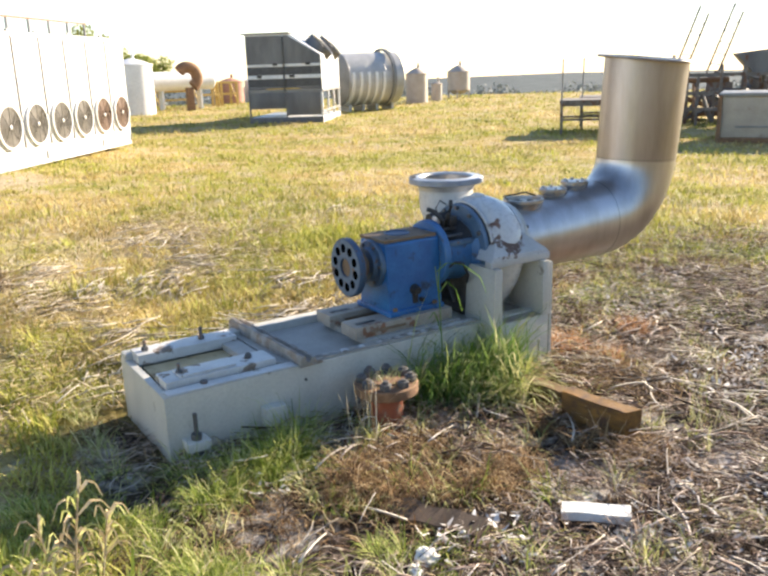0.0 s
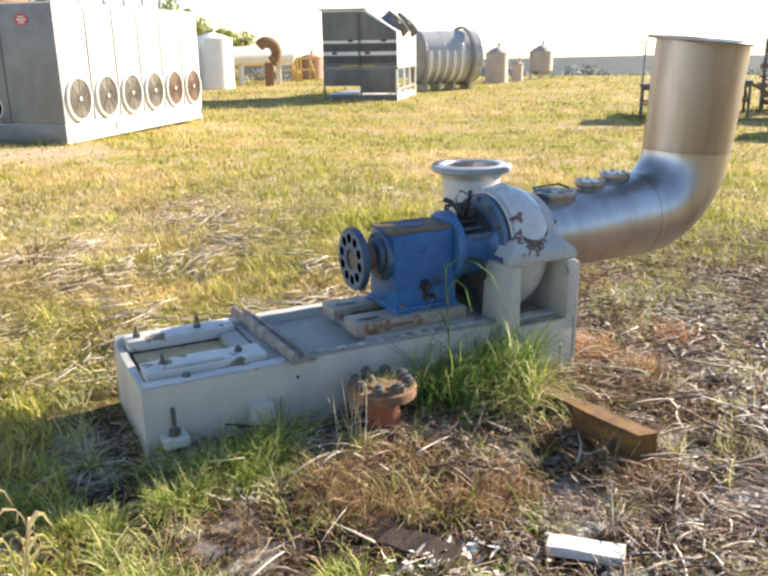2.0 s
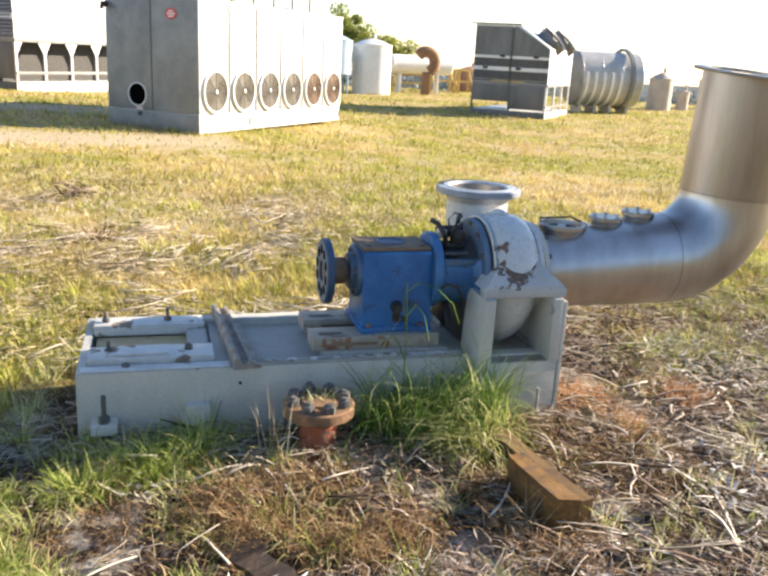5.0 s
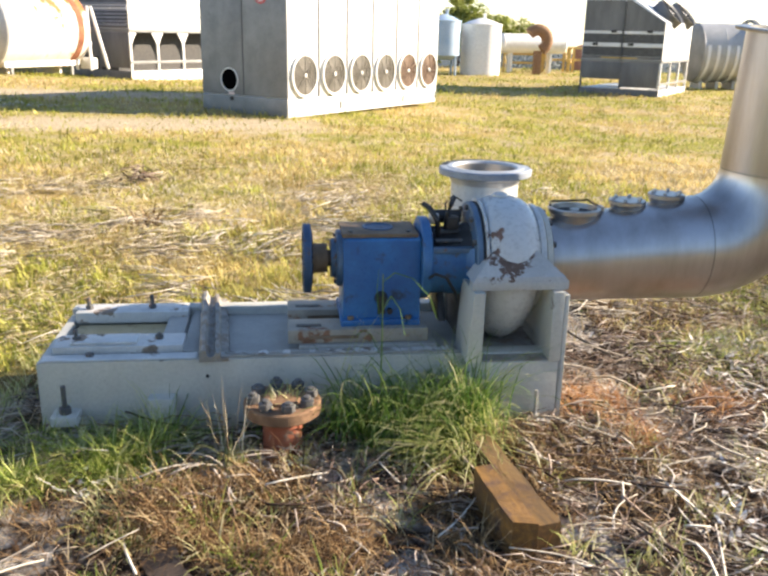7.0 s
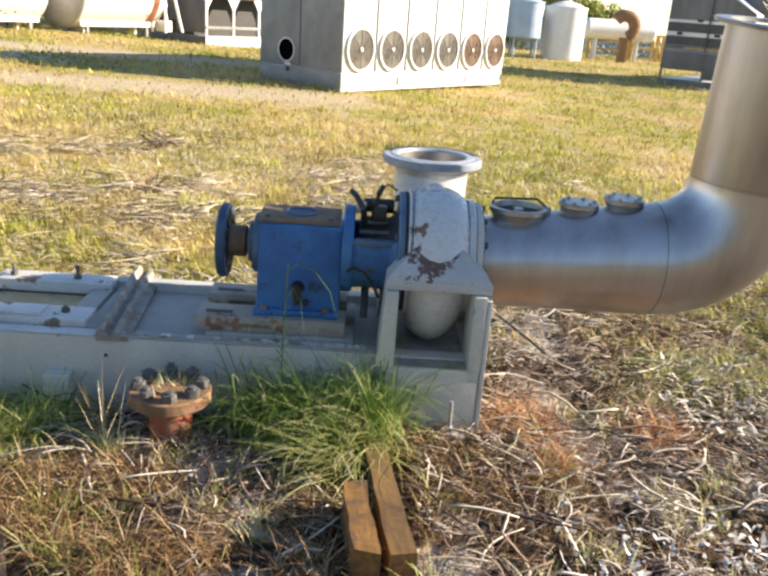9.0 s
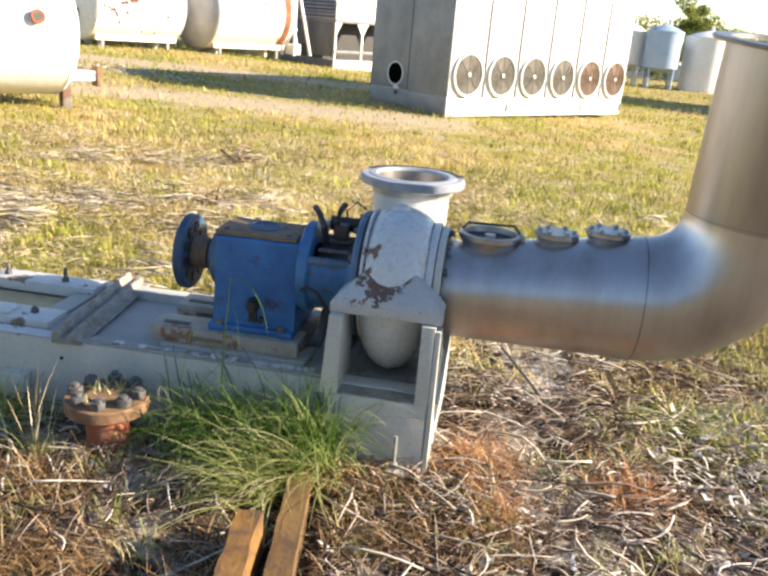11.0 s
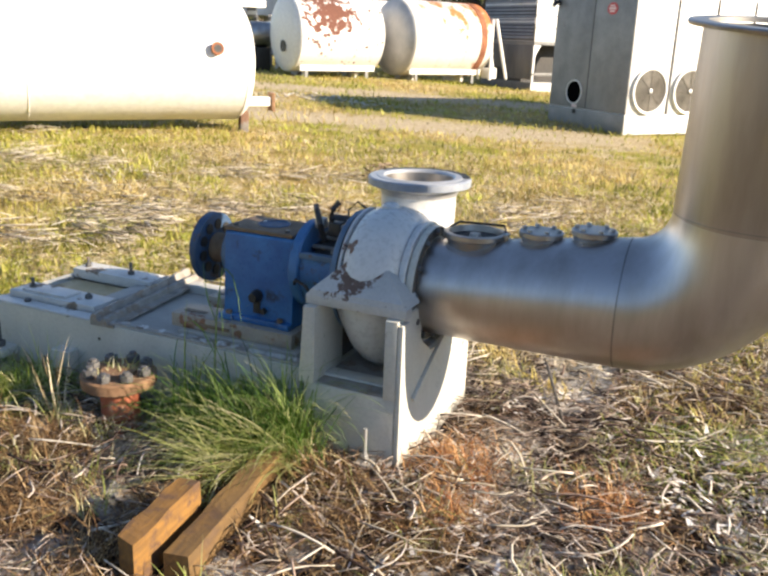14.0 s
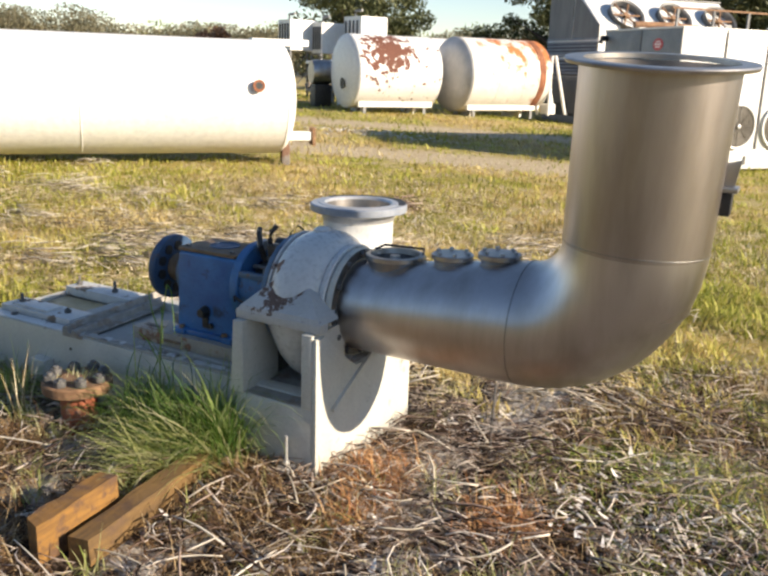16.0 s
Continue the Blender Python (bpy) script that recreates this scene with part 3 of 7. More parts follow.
def clear(x, y):
    """False where a thing stands."""
    inside = (x > 0.85) & (x < 2.93) & (y > 2.99) & (y < 3.66) | (x > 2.50) & (x < 2.93) & (y > 2.91) & (y < 3.67)
    inside |= np.hypot(x - 1.79, y - 2.79) < 0.09
    inside |= (x > 2.41) & (x < 2.55) & (y > 1.98) & (y < 2.36)
    inside |= (x > 2.53) & (x < 2.66) & (y > 2.08) & (y < 2.76)
    inside |= (np.abs(x - 1.945) < 0.13) & (np.abs(y - 1.715) < 0.1)
    u, v = (x - 1.896) * 0.631 + (y - 14.581) * 0.776, -(x - 1.896) * 0.776 + (y - 14.581) * 0.631
    inside |= (u > 0) & (u < 5.32) & (v > 0) & (v < 2.0)
    return ~inside


def scatter(n, x0, x1, y0, y1):
    x, y = R.uniform(x0, x1, n), R.uniform(y0, y1, n)
    k = clear(x, y)
    return x[k], y[k]


def keep(mask, *arrays):
    return [a[mask] for a in arrays]


def grow_field():
    # field grass in tufts, thinning and coarsening with distance
    n = 305000
    r = 2.4 * np.exp(R.uniform(0, 1, n) * math.log(44 / 2.4))
    a = radians(100) + R.uniform(-1, 1, n) * radians(84)
    # thinner behind the walk
    rear = R.random(n) < 0.17
    a = np.where(rear, a + radians(180), a) + R.normal(0, 0.16, n)
    x, y = 2.2 + r * np.cos(a), 0.6 + r * np.sin(a)
    k = clear(x, y) & ((y > 3.75) | (x < 0.55) | (x > 3.6) | (y < -1.4))
    patchy = lump(x, y, 0.45, 3.1) + 0.5 * lump(x, y, 1.7, 8.0)
    clump = (lump(x, y, 5.0, 6.0) + 0.9 * lump(x, y, 2.2, 16.0)) * np.clip(1.4 - r / 14, 0.2, 1)
    litter = np.exp(-((x - 0.3) ** 2 / 6 + (y - 5.6) ** 2 / 3))
    k &= patchy + 1.1 * clump + R.normal(0, 0.3, n) > -0.48 + 0.42 * litter
    k &= ~on_track(x, y) | (R.random(n) < 0.15)
    k &= (np.hypot((x - 3.0) / 1.25, (y - 1.2) * 0.85) > 2.25 + R.normal(0, 0.25, n)) | (y > 4.2)
    # sparse on the trodden ground beside the pipe
    k &= (R.random(n) > 0.72 * np.clip((x - 3.4) / 0.6, 0, 1) * np.clip((5.2 - y) / 1.2, 0, 1) * (y > 0.5) * np.clip((7.6 - x) / 1.5, 0, 1))
    x, y, r, patchy, clump = keep(k, x, y, r, patchy, clump)
    n = len(x)
    h = (0.07 + 0.05 * R.random(n) + 0.05 * patchy + 0.07 * np.clip(clump, -0.3, 1)) * (0.75 + 0.5 * R.random(n)) * np.clip(0.8 + r / 60, 0.8, 1.2)
    h = np.clip(h, 0.025, 0.3)
    w = np.clip(0.0045 + 0.0011 * r, 0, 0.05) * (0.7 + 0.6 * R.random(n))
    blade_mesh("field_grass", x, y, height(x, y) - 0.015, h, w, R.uniform(0, 6.283, n), R.uniform(0, 0.5, n), R.uniform(0.2, 1.1, n),
               M_FIELD, "short dry yellow and green field grass", "grass")
    # straw lying in the field behind the pump
    x, y = scatter(44000, -5, 7.5, 3.7, 9.5)
    k = lump(x, y, 0.9, 5.0) + R.normal(0, 0.12, len(x)) - 0.25 * np.clip(x - 3.0, 0, 1) > 0.30 - 0.62 * np.exp(-((x - 0.3) ** 2 / 7 + (y - 5.6) ** 2 / 3.5))
    x, y = keep(k, x, y)
    n = len(x)
    stick_mesh("field_straw", x, y, height(x, y) + R.uniform(0.005, 0.07, n), R.gamma(1.6, 0.04, n) + 0.025, R.uniform(0.002, 0.0065, n), R.uniform(0, 6.283, n),
               R.normal(0, 0.12, n), M_STRAW, "bleached straw stalks lying in the field", "straw")


    # flattened dry thatch between the tufts
    x, y = scatter(46000, -6, 8.5, 3.75, 10.5)
    x, y = keep((lump(x, y, 0.45, 3.1) + 0.5 * lump(x, y, 1.7, 8.0) + R.normal(0, 0.2, len(x)) < 0.12) & ~on_track(x, y), x, y)
    n = len(x)
    blade_mesh("dry_thatch", x, y, height(x, y) - 0.004, R.uniform(0.03, 0.10, n), R.uniform(0.004, 0.011, n), R.uniform(0, 6.283, n), R.uniform(0.8, 1.45, n), R.normal(0, 0.3, n),
               M_STRAW, "flattened pale dry thatch between grass tufts", "grass")


    # mats of grey reeds and brown grass lying in the field
    x, y = scatter(14000, -4.5, 6.5, 3.72, 8.2)
    mats = lump(x, y, 1.1, 21.0) + 0.6 * lump(x, y, 3.0, 23.0) + R.normal(0, 0.08, len(x))
    x, y, mats = keep(mats > 0.34 + 0.25 * np.clip(x - 3.0, 0, 1) - 0.30 * np.exp(-((x - 0.6) ** 2 / 7 + (y - 5.2) ** 2 / 2.5)), x, y, mats)
    n = len(x)
    stick_mesh("field_reeds", x, y, height(x, y) + R.uniform(0.01, 0.085, n), np.clip(R.gamma(2.4, 0.06, n) + 0.05, 0, 0.5), R.uniform(0.004, 0.012, n),
               radians(20) + 2.0 * lump(x, y, 0.9, 25.0) + R.normal(0, 0.4, n), R.normal(0, 0.1, n), M_REED, "bleached grey reeds lying in mats in the field", "straw", 0.06)
    x, y = scatter(30000, -4.5, 6.5, 3.72, 8.2)
    x, y = keep(lump(x, y, 0.9, 31.0) + 0.7 * lump(x, y, 2.6, 33.0) + R.normal(0, 0.08, len(x)) > 0.30, x, y)
    n = len(x)
    blade_mesh("field_dead_grass", x, y, height(x, y) - 0.01, R.uniform(0.05, 0.14, n), R.uniform(0.003, 0.007, n), R.uniform(0, 6.283, n), R.uniform(0.4, 1.3, n),
               R.uniform(0.2, 1.0, n), M_REED, "dull dead grass patches in the field", "grass")
    # brown and green patches on the trodden ground beside the pipe
    x, y = scatter(60000, 3.5, 7.2, 1.6, 5.2)
    patch = lump(x, y, 1.3, 71.0) + 0.7 * lump(x, y, 3.4, 72.0) + R.normal(0, 0.12, len(x))
    edge = R.random(len(x)) < np.clip((np.hypot(x - 3.0, (y - 1.2) * 0.85) - 1.6) / 0.7, 0, 1) * np.clip((7.2 - x) / 1.2, 0, 1) * np.clip((5.2 - y) / 0.8, 0, 1)
    ok = edge & clear(x, y)
    for name, k, low, high, material, label, kindword in (
            ("brown_grass", (patch > -0.02) & (R.random(len(x)) < 0.7), 0.04, 0.14, M_DEAD, "brown dead grass beside the steel pipe", "grass"),
            ("green_patches", (patch < 0.0) & (R.random(len(x)) < 0.75), 0.03, 0.12, M_GREEN, "short green grass beside the steel pipe", "grass")):
        px, py = keep(k & ok, x, y)
        n = len(px)
        blade_mesh(name, px, py, height(px, py) - 0.01, R.uniform(low, high, n), R.uniform(0.0025, 0.006, n), R.uniform(0, 6.283, n), R.uniform(0.2, 1.3, n),
                   R.uniform(0.2, 1.2, n), material, label, kindword)
    px, py = keep(ok & (R.random(len(x)) < 0.10), x, y)
    n = len(px)
    stick_mesh("dead_stalks", px, py, height(px, py) + R.uniform(0, 0.04, n), np.clip(R.gamma(2.0, 0.05, n) + 0.04, 0, 0.3), R.uniform(0.002, 0.007, n),
               3.0 * lump(px, py, 1.1, 12.0) + R.normal(0, 0.7, n), R.normal(0, 0.14, n), M_STICK, "dead stalks beside the steel pipe", "straw", 0.1, 3)
    # chips and flaked paint on the ground behind the base
    x, y = scatter(2600, 0.9, 2.7, 3.68, 4.15)
    x, y = keep(lump(x, y, 3.0, 41.0) + R.normal(0, 0.1, len(x)) > 0.0, x, y)
    n = len(x)
    blade_mesh("pale_chips", x, y, height(x, y) + R.uniform(0.0, 0.03, n), R.uniform(0.02, 0.07, n), R.uniform(0.008, 0.03, n), R.uniform(0, 6.283, n),
               R.uniform(1.2, 1.7, n), R.normal(0, 0.25, n), M_CHIP, "pale chips and flakes behind the base", "litter")


def worn(x, y):
    """How far a place belongs to the trodden litter round the pump, 0 to 1, with a ragged edge."""
    d = np.hypot((x - 3.2) / 1.36, y - 1.3) + 0.5 * lump(x, y, 0.9, 51.0) + 0.25 * lump(x, y, 2.7, 52.0)
    return np.clip((2.75 - d) / 0.5, 0, 1)


def grow_near():
    # litter of dead stalks round the timbers and the pedestal, combed in mats
    x, y = scatter(90000, -0.4, 6.2, -1.4, 4.4)
    green = np.exp(-((x - 0.45) ** 2 / 0.55 + (y - 2.2) ** 2 / 0.6))
    k = (lump(x, y, 1.1, 1.0) + 0.9 * lump(x, y, 4.5, 9.0) + R.normal(0, 0.15, len(x)) > -0.06) & (R.random(len(x)) > 0.8 * green)
    k &= (R.random(len(x)) < worn(x, y)) & ((y > 1.0) | (R.random(len(x)) < 0.4))
    x, y = keep(k, x, y)
    n = len(x)
    comb = 3.0 * lump(x, y, 1.3, 12.0)
    stick_mesh("dead_stalks", x, y, height(x, y) - 0.008 + R.uniform(0, 0.05, n), R.uniform(0.02, 0.15, n), R.uniform(0.0014, 0.0045, n),
               comb + R.normal(0, 0.8, n), R.normal(0, 0.2, n), M_STICK, "grey and brown dead stalks littering bare soil", "straw", 0.2)
    # thicker reeds and woody stems, lying in combed drifts
    x, y = scatter(28000, -0.3, 6.2, -1.4, 4.2)
    green = np.exp(-((x - 0.45) ** 2 / 0.55 + (y - 2.2) ** 2 / 0.6)) + np.exp(-((x - 0.7) ** 2 / 0.7 + (y - 2.6) ** 2 / 0.2))
    k = (lump(x, y, 1.3, 1.0) + 0.6 * lump(x, y, 3.5, 9.0) + R.normal(0, 0.15, len(x)) > 0.06) & (R.random(len(x)) > green)
    k &= (R.random(len(x)) < worn(x, y)) & ((y > 1.0) | (R.random(len(x)) < 0.4))
    x, y = keep(k, x, y)
    n = len(x)
    stick_mesh("dead_reeds", x, y, height(x, y) + R.uniform(0, 0.055, n), np.clip(R.gamma(2.0, 0.04, n) + 0.04, 0, 0.27), np.clip(R.gamma(2.2, 0.0024, n), 0.0026, 0.012),
               3.0 * lump(x, y, 1.3, 12.0) + R.normal(0, 0.75, n), R.normal(0, 0.16, n), M_STICK, "thick bleached reeds and twigs on the soil", "straw", 0.10, 4)
    # a few broad bleached stalks among them
    x, y = scatter(1000, 1.0, 5.4, 0.8, 3.6)
    x, y = keep(R.random(len(x)) < worn(x, y) * (0.10 + 0.7 * (x > 2.6)), x, y)
    n = len(x)
    stick_mesh("bleached_canes", x, y, height(x, y) + R.uniform(0.015, 0.06, n), np.clip(R.gamma(2.0, 0.05, n) + 0.05, 0, 0.34), R.uniform(0.004, 0.012, n), R.uniform(0, 6.283, n),
               R.normal(0, 0.08, n), M_REED, "bleached broken canes on the litter", "straw", 0.07, 4)
    # pale chips and husks, thickest towards the open side
    x, y = scatter(24000, 1.0, 6.0, -1.2, 4.2)
    k = lump(x, y, 1.6, 4.0) + 0.5 * lump(x, y, 6.0, 2.0) + R.normal(0, 0.1, len(x)) > 0.24 - 0.22 * np.clip((x - 2.6) / 1.0, 0, 1)
    x, y = keep(k & (R.random(len(x)) < worn(x, y)), x, y)
    n = len(x)
    blade_mesh("pale_chips", x, y, height(x, y) + R.uniform(0.0, 0.025, n), R.uniform(0.010, 0.060, n), R.uniform(0.005, 0.022, n), R.uniform(0, 6.283, n),
               R.uniform(1.1, 1.7, n), R.normal(0, 0.3, n), M_CHIP, "pale chips and husks on the soil", "litter")
    # fine dead grass, matted, heaped before the rusty stub
    x, y = scatter(190000, 0.3, 4.9, 1.2, 3.6)
    heap = np.exp(-((x - 1.80) ** 2 / 0.20 + (y - 2.36) ** 2 / 0.075)) + 0.6 * np.exp(-((x - 1.45) ** 2 / 0.06 + (y - 2.25) ** 2 / 0.05))
    heap = heap * np.clip(0.35 + 2.4 * lump(x, y, 3.1, 61.0) + 1.0 * lump(x, y, 7.5, 62.0), 0.05, 1.2)
    mat = 1.15 * heap + 0.8 * np.exp(-((x - 2.95) ** 2 / 0.10 + (y - 2.6) ** 2 / 0.12)) + 0.9 * np.exp(-((x - 2.40) ** 2 / 0.03 + (y - 2.05) ** 2 / 0.10)) + 0.12
    k = R.random(len(x)) < mat * (0.7 + 0.9 * lump(x, y, 2.3, 2.0) + 0.9 * lump(x, y, 7.0, 5.0))
    x, y, mat, heap = keep(k, x, y, mat, heap)
    n = len(x)
    rise = np.clip(heap, 0, 1) * R.random(n) ** 1.5 * (0.07 + 0.06 * lump(x, y, 6.0, 44.0))
    blade_mesh("dead_grass", x, y, height(x, y) - 0.01 + rise, R.uniform(0.05, 0.19, n) * (0.6 + 0.5 * np.clip(mat, 0, 1.3)), R.uniform(0.0018, 0.0042, n), R.uniform(0, 6.283, n),
               R.uniform(0.3, 1.5, n), R.uniform(0.2, 1.4, n), M_DEAD, "matted dead brown grass heaped on the soil", "grass")
    # lush clumps by the near end of the base
    cx, cy = scatter(2600, -1.2, 2.05, 0.9, 3.6)
    g = 1.0 * np.exp(-((cx - 0.75) ** 2 / 0.35 + (cy - 2.72) ** 2 / 0.05)) + 1.6 * np.exp(-((cx - 0.20) ** 2 / 0.75 + (cy - 2.0) ** 2 / 0.45)) + 2.6 * np.exp(-((cx - 1.33) ** 2 / 0.07 + (cy - 2.84) ** 2 / 0.016))
    g = g * np.clip(0.55 + 2.2 * lump(cx, cy, 3.6, 15.0), 0, 1.5)
    cx, cy, g = keep(R.random(len(cx)) < 0.6 * g, cx, cy, g)
    m = 56
    k = len(cx) * m
    dx, dy = R.normal(0, 0.026, k), R.normal(0, 0.026, k)
    x, y, big = np.repeat(cx, m) + dx, np.repeat(cy, m) + dy, np.repeat(R.uniform(0.5, 1.3, len(cx)), m)
    ok = clear(x, y)
    x, y, dx, dy, big = keep(ok, x, y, dx, dy, big)
    n = len(x)
    blade_mesh("green_grass", x, y, height(x, y) - 0.02, R.uniform(0.04, 0.15, n) * big * (1 + 0.9 * np.exp(-((x - 1.33) ** 2 / 0.12 + (y - 2.86) ** 2 / 0.02))), R.uniform(0.0022, 0.005, n), np.arctan2(dy, dx) + R.normal(0, 0.7, n),
               R.uniform(0.05, 0.6, n), R.uniform(0.2, 1.5, n), M_GREEN, "lush green grass beside the base", "grass")
    # sparse green sprouts in the litter
    cx, cy = scatter(230, 0.6, 5.6, 1.2, 4.2)
    m = 26
    x, y = np.repeat(cx, m) + R.normal(0, 0.03, len(cx) * m), np.repeat(cy, m) + R.normal(0, 0.03, len(cx) * m)
    n = len(x)
    blade_mesh("grass_sprouts", x, y, height(x, y) - 0.01, R.uniform(0.03, 0.15, n), R.uniform(0.002, 0.006, n), R.uniform(0, 6.283, n), R.uniform(0.1, 0.7, n),
               R.uniform(0.2, 1.0, n), M_PALEGRASS, "small pale green grass sprouts in the litter", "grass")
    # russet weeds at the foot of the pedestal, in loose clumps
    x, y = scatter(40000, 2.9, 4.3, 2.2, 3.9)
    w = np.exp(-((x - 3.10) ** 2 / 0.012 + (y - 3.02) ** 2 / 0.02)) + 0.8 * np.exp(-((x - 3.17) ** 2 / 0.006 + (y - 2.74) ** 2 / 0.006)) + 0.6 * np.exp(-((x - 3.62) ** 2 / 0.012 + (y - 3.0) ** 2 / 0.012))
    x, y = keep(R.random(len(x)) < 0.9 * w, x, y)
    n = len(x)
    blade_mesh("russet_weeds", x, y, height(x, y) - 0.01, R.uniform(0.04, 0.16, n), R.uniform(0.002, 0.005, n), R.uniform(0, 6.283, n), R.uniform(0.1, 0.9, n),
               R.uniform(0.2, 1.0, n), M_RED, "russet dry weeds beside the pedestal", "weeds")


def tuft(name, cx, cy, n, spread, h, toward, lean, curl, material, label, width=(0.003, 0.006), free=False):
    x, y = cx + R.normal(0, spread, n), cy + R.normal(0, spread, n)
    k = clear(x, y) | free
    x, y = keep(k, x, y)
    n = len(x)
    head = toward + R.normal(0, 0.8, n) if toward is not None else R.uniform(0, 6.283, n)
    return blade_mesh(name, x, y, height(x, y) - 0.015, R.uniform(*h, n), R.uniform(*width, n), head, np.abs(R.normal(lean, 0.2, n)), R.uniform(*curl, n), material, label, "grass")


def drooping_tuft(name, cx, cy, n, spread, h, toward, fan, lean, droop, material, label, width=(0.0025, 0.0055), twist=0.7):
    """Long fine blades of eight pieces that rise, arch over and hang, each with a twist of its own."""
    x, y = cx + R.normal(0, spread[0], n), cy + R.normal(0, spread[1], n)
    x, y = keep(clear(x, y), x, y)
    n = len(x)
    head = toward + R.normal(0, fan, n)
    length, wide = R.uniform(*h, n) * R.uniform(0.6, 1.0, n), R.uniform(*width, n)
    tilt = np.abs(R.normal(lean, 0.22, n))
    bend, veer = R.uniform(*droop, n), R.normal(0, twist, n)
    p = np.stack([x, y, height(x, y) - 0.015], -1)
    rows, segs = [], 8
    for i in range(segs + 1):
        f = i / segs
        hd = head + veer * f
        d = np.stack([np.cos(hd), np.sin(hd), np.zeros(n)], -1)
        side = np.stack([-np.sin(hd), np.cos(hd), np.zeros(n)], -1)
        w = wide * (1 - f ** 2.2) / 2 + 0.0003
        rows += [p - side * w[:, None], p + side * w[:, None]]
        ang = tilt + bend * f ** 1.4
        p = p + (length / segs)[:, None] * (d * np.sin(ang)[:, None] + np.array([0, 0, 1.0]) * np.cos(ang)[:, None])
        p[:, 2] = np.maximum(p[:, 2], 0.012)
    co = np.stack(rows, 1).reshape(-1, 3)
    o = (np.arange(n) * 2 * (segs + 1))[:, None]
    quads = np.concatenate([o + np.array([2 * i, 2 * i + 1, 2 * i + 3, 2 * i + 2]) for i in range(segs)], 0)
    me = bpy.data.meshes.new(name)
    fill_mesh(me, co, quads)
    me.materials.append(material)
    me.shade_smooth()
    return tagged(new(name, me), label, "grass", kind="stuff")


# ---------------------------------------------------------------- the pump on its base
AY, AZ = 3.27, 0.605   # shaft line
X0, X1, YF, YB = 0.865, 2.91, 3.0, 3.635


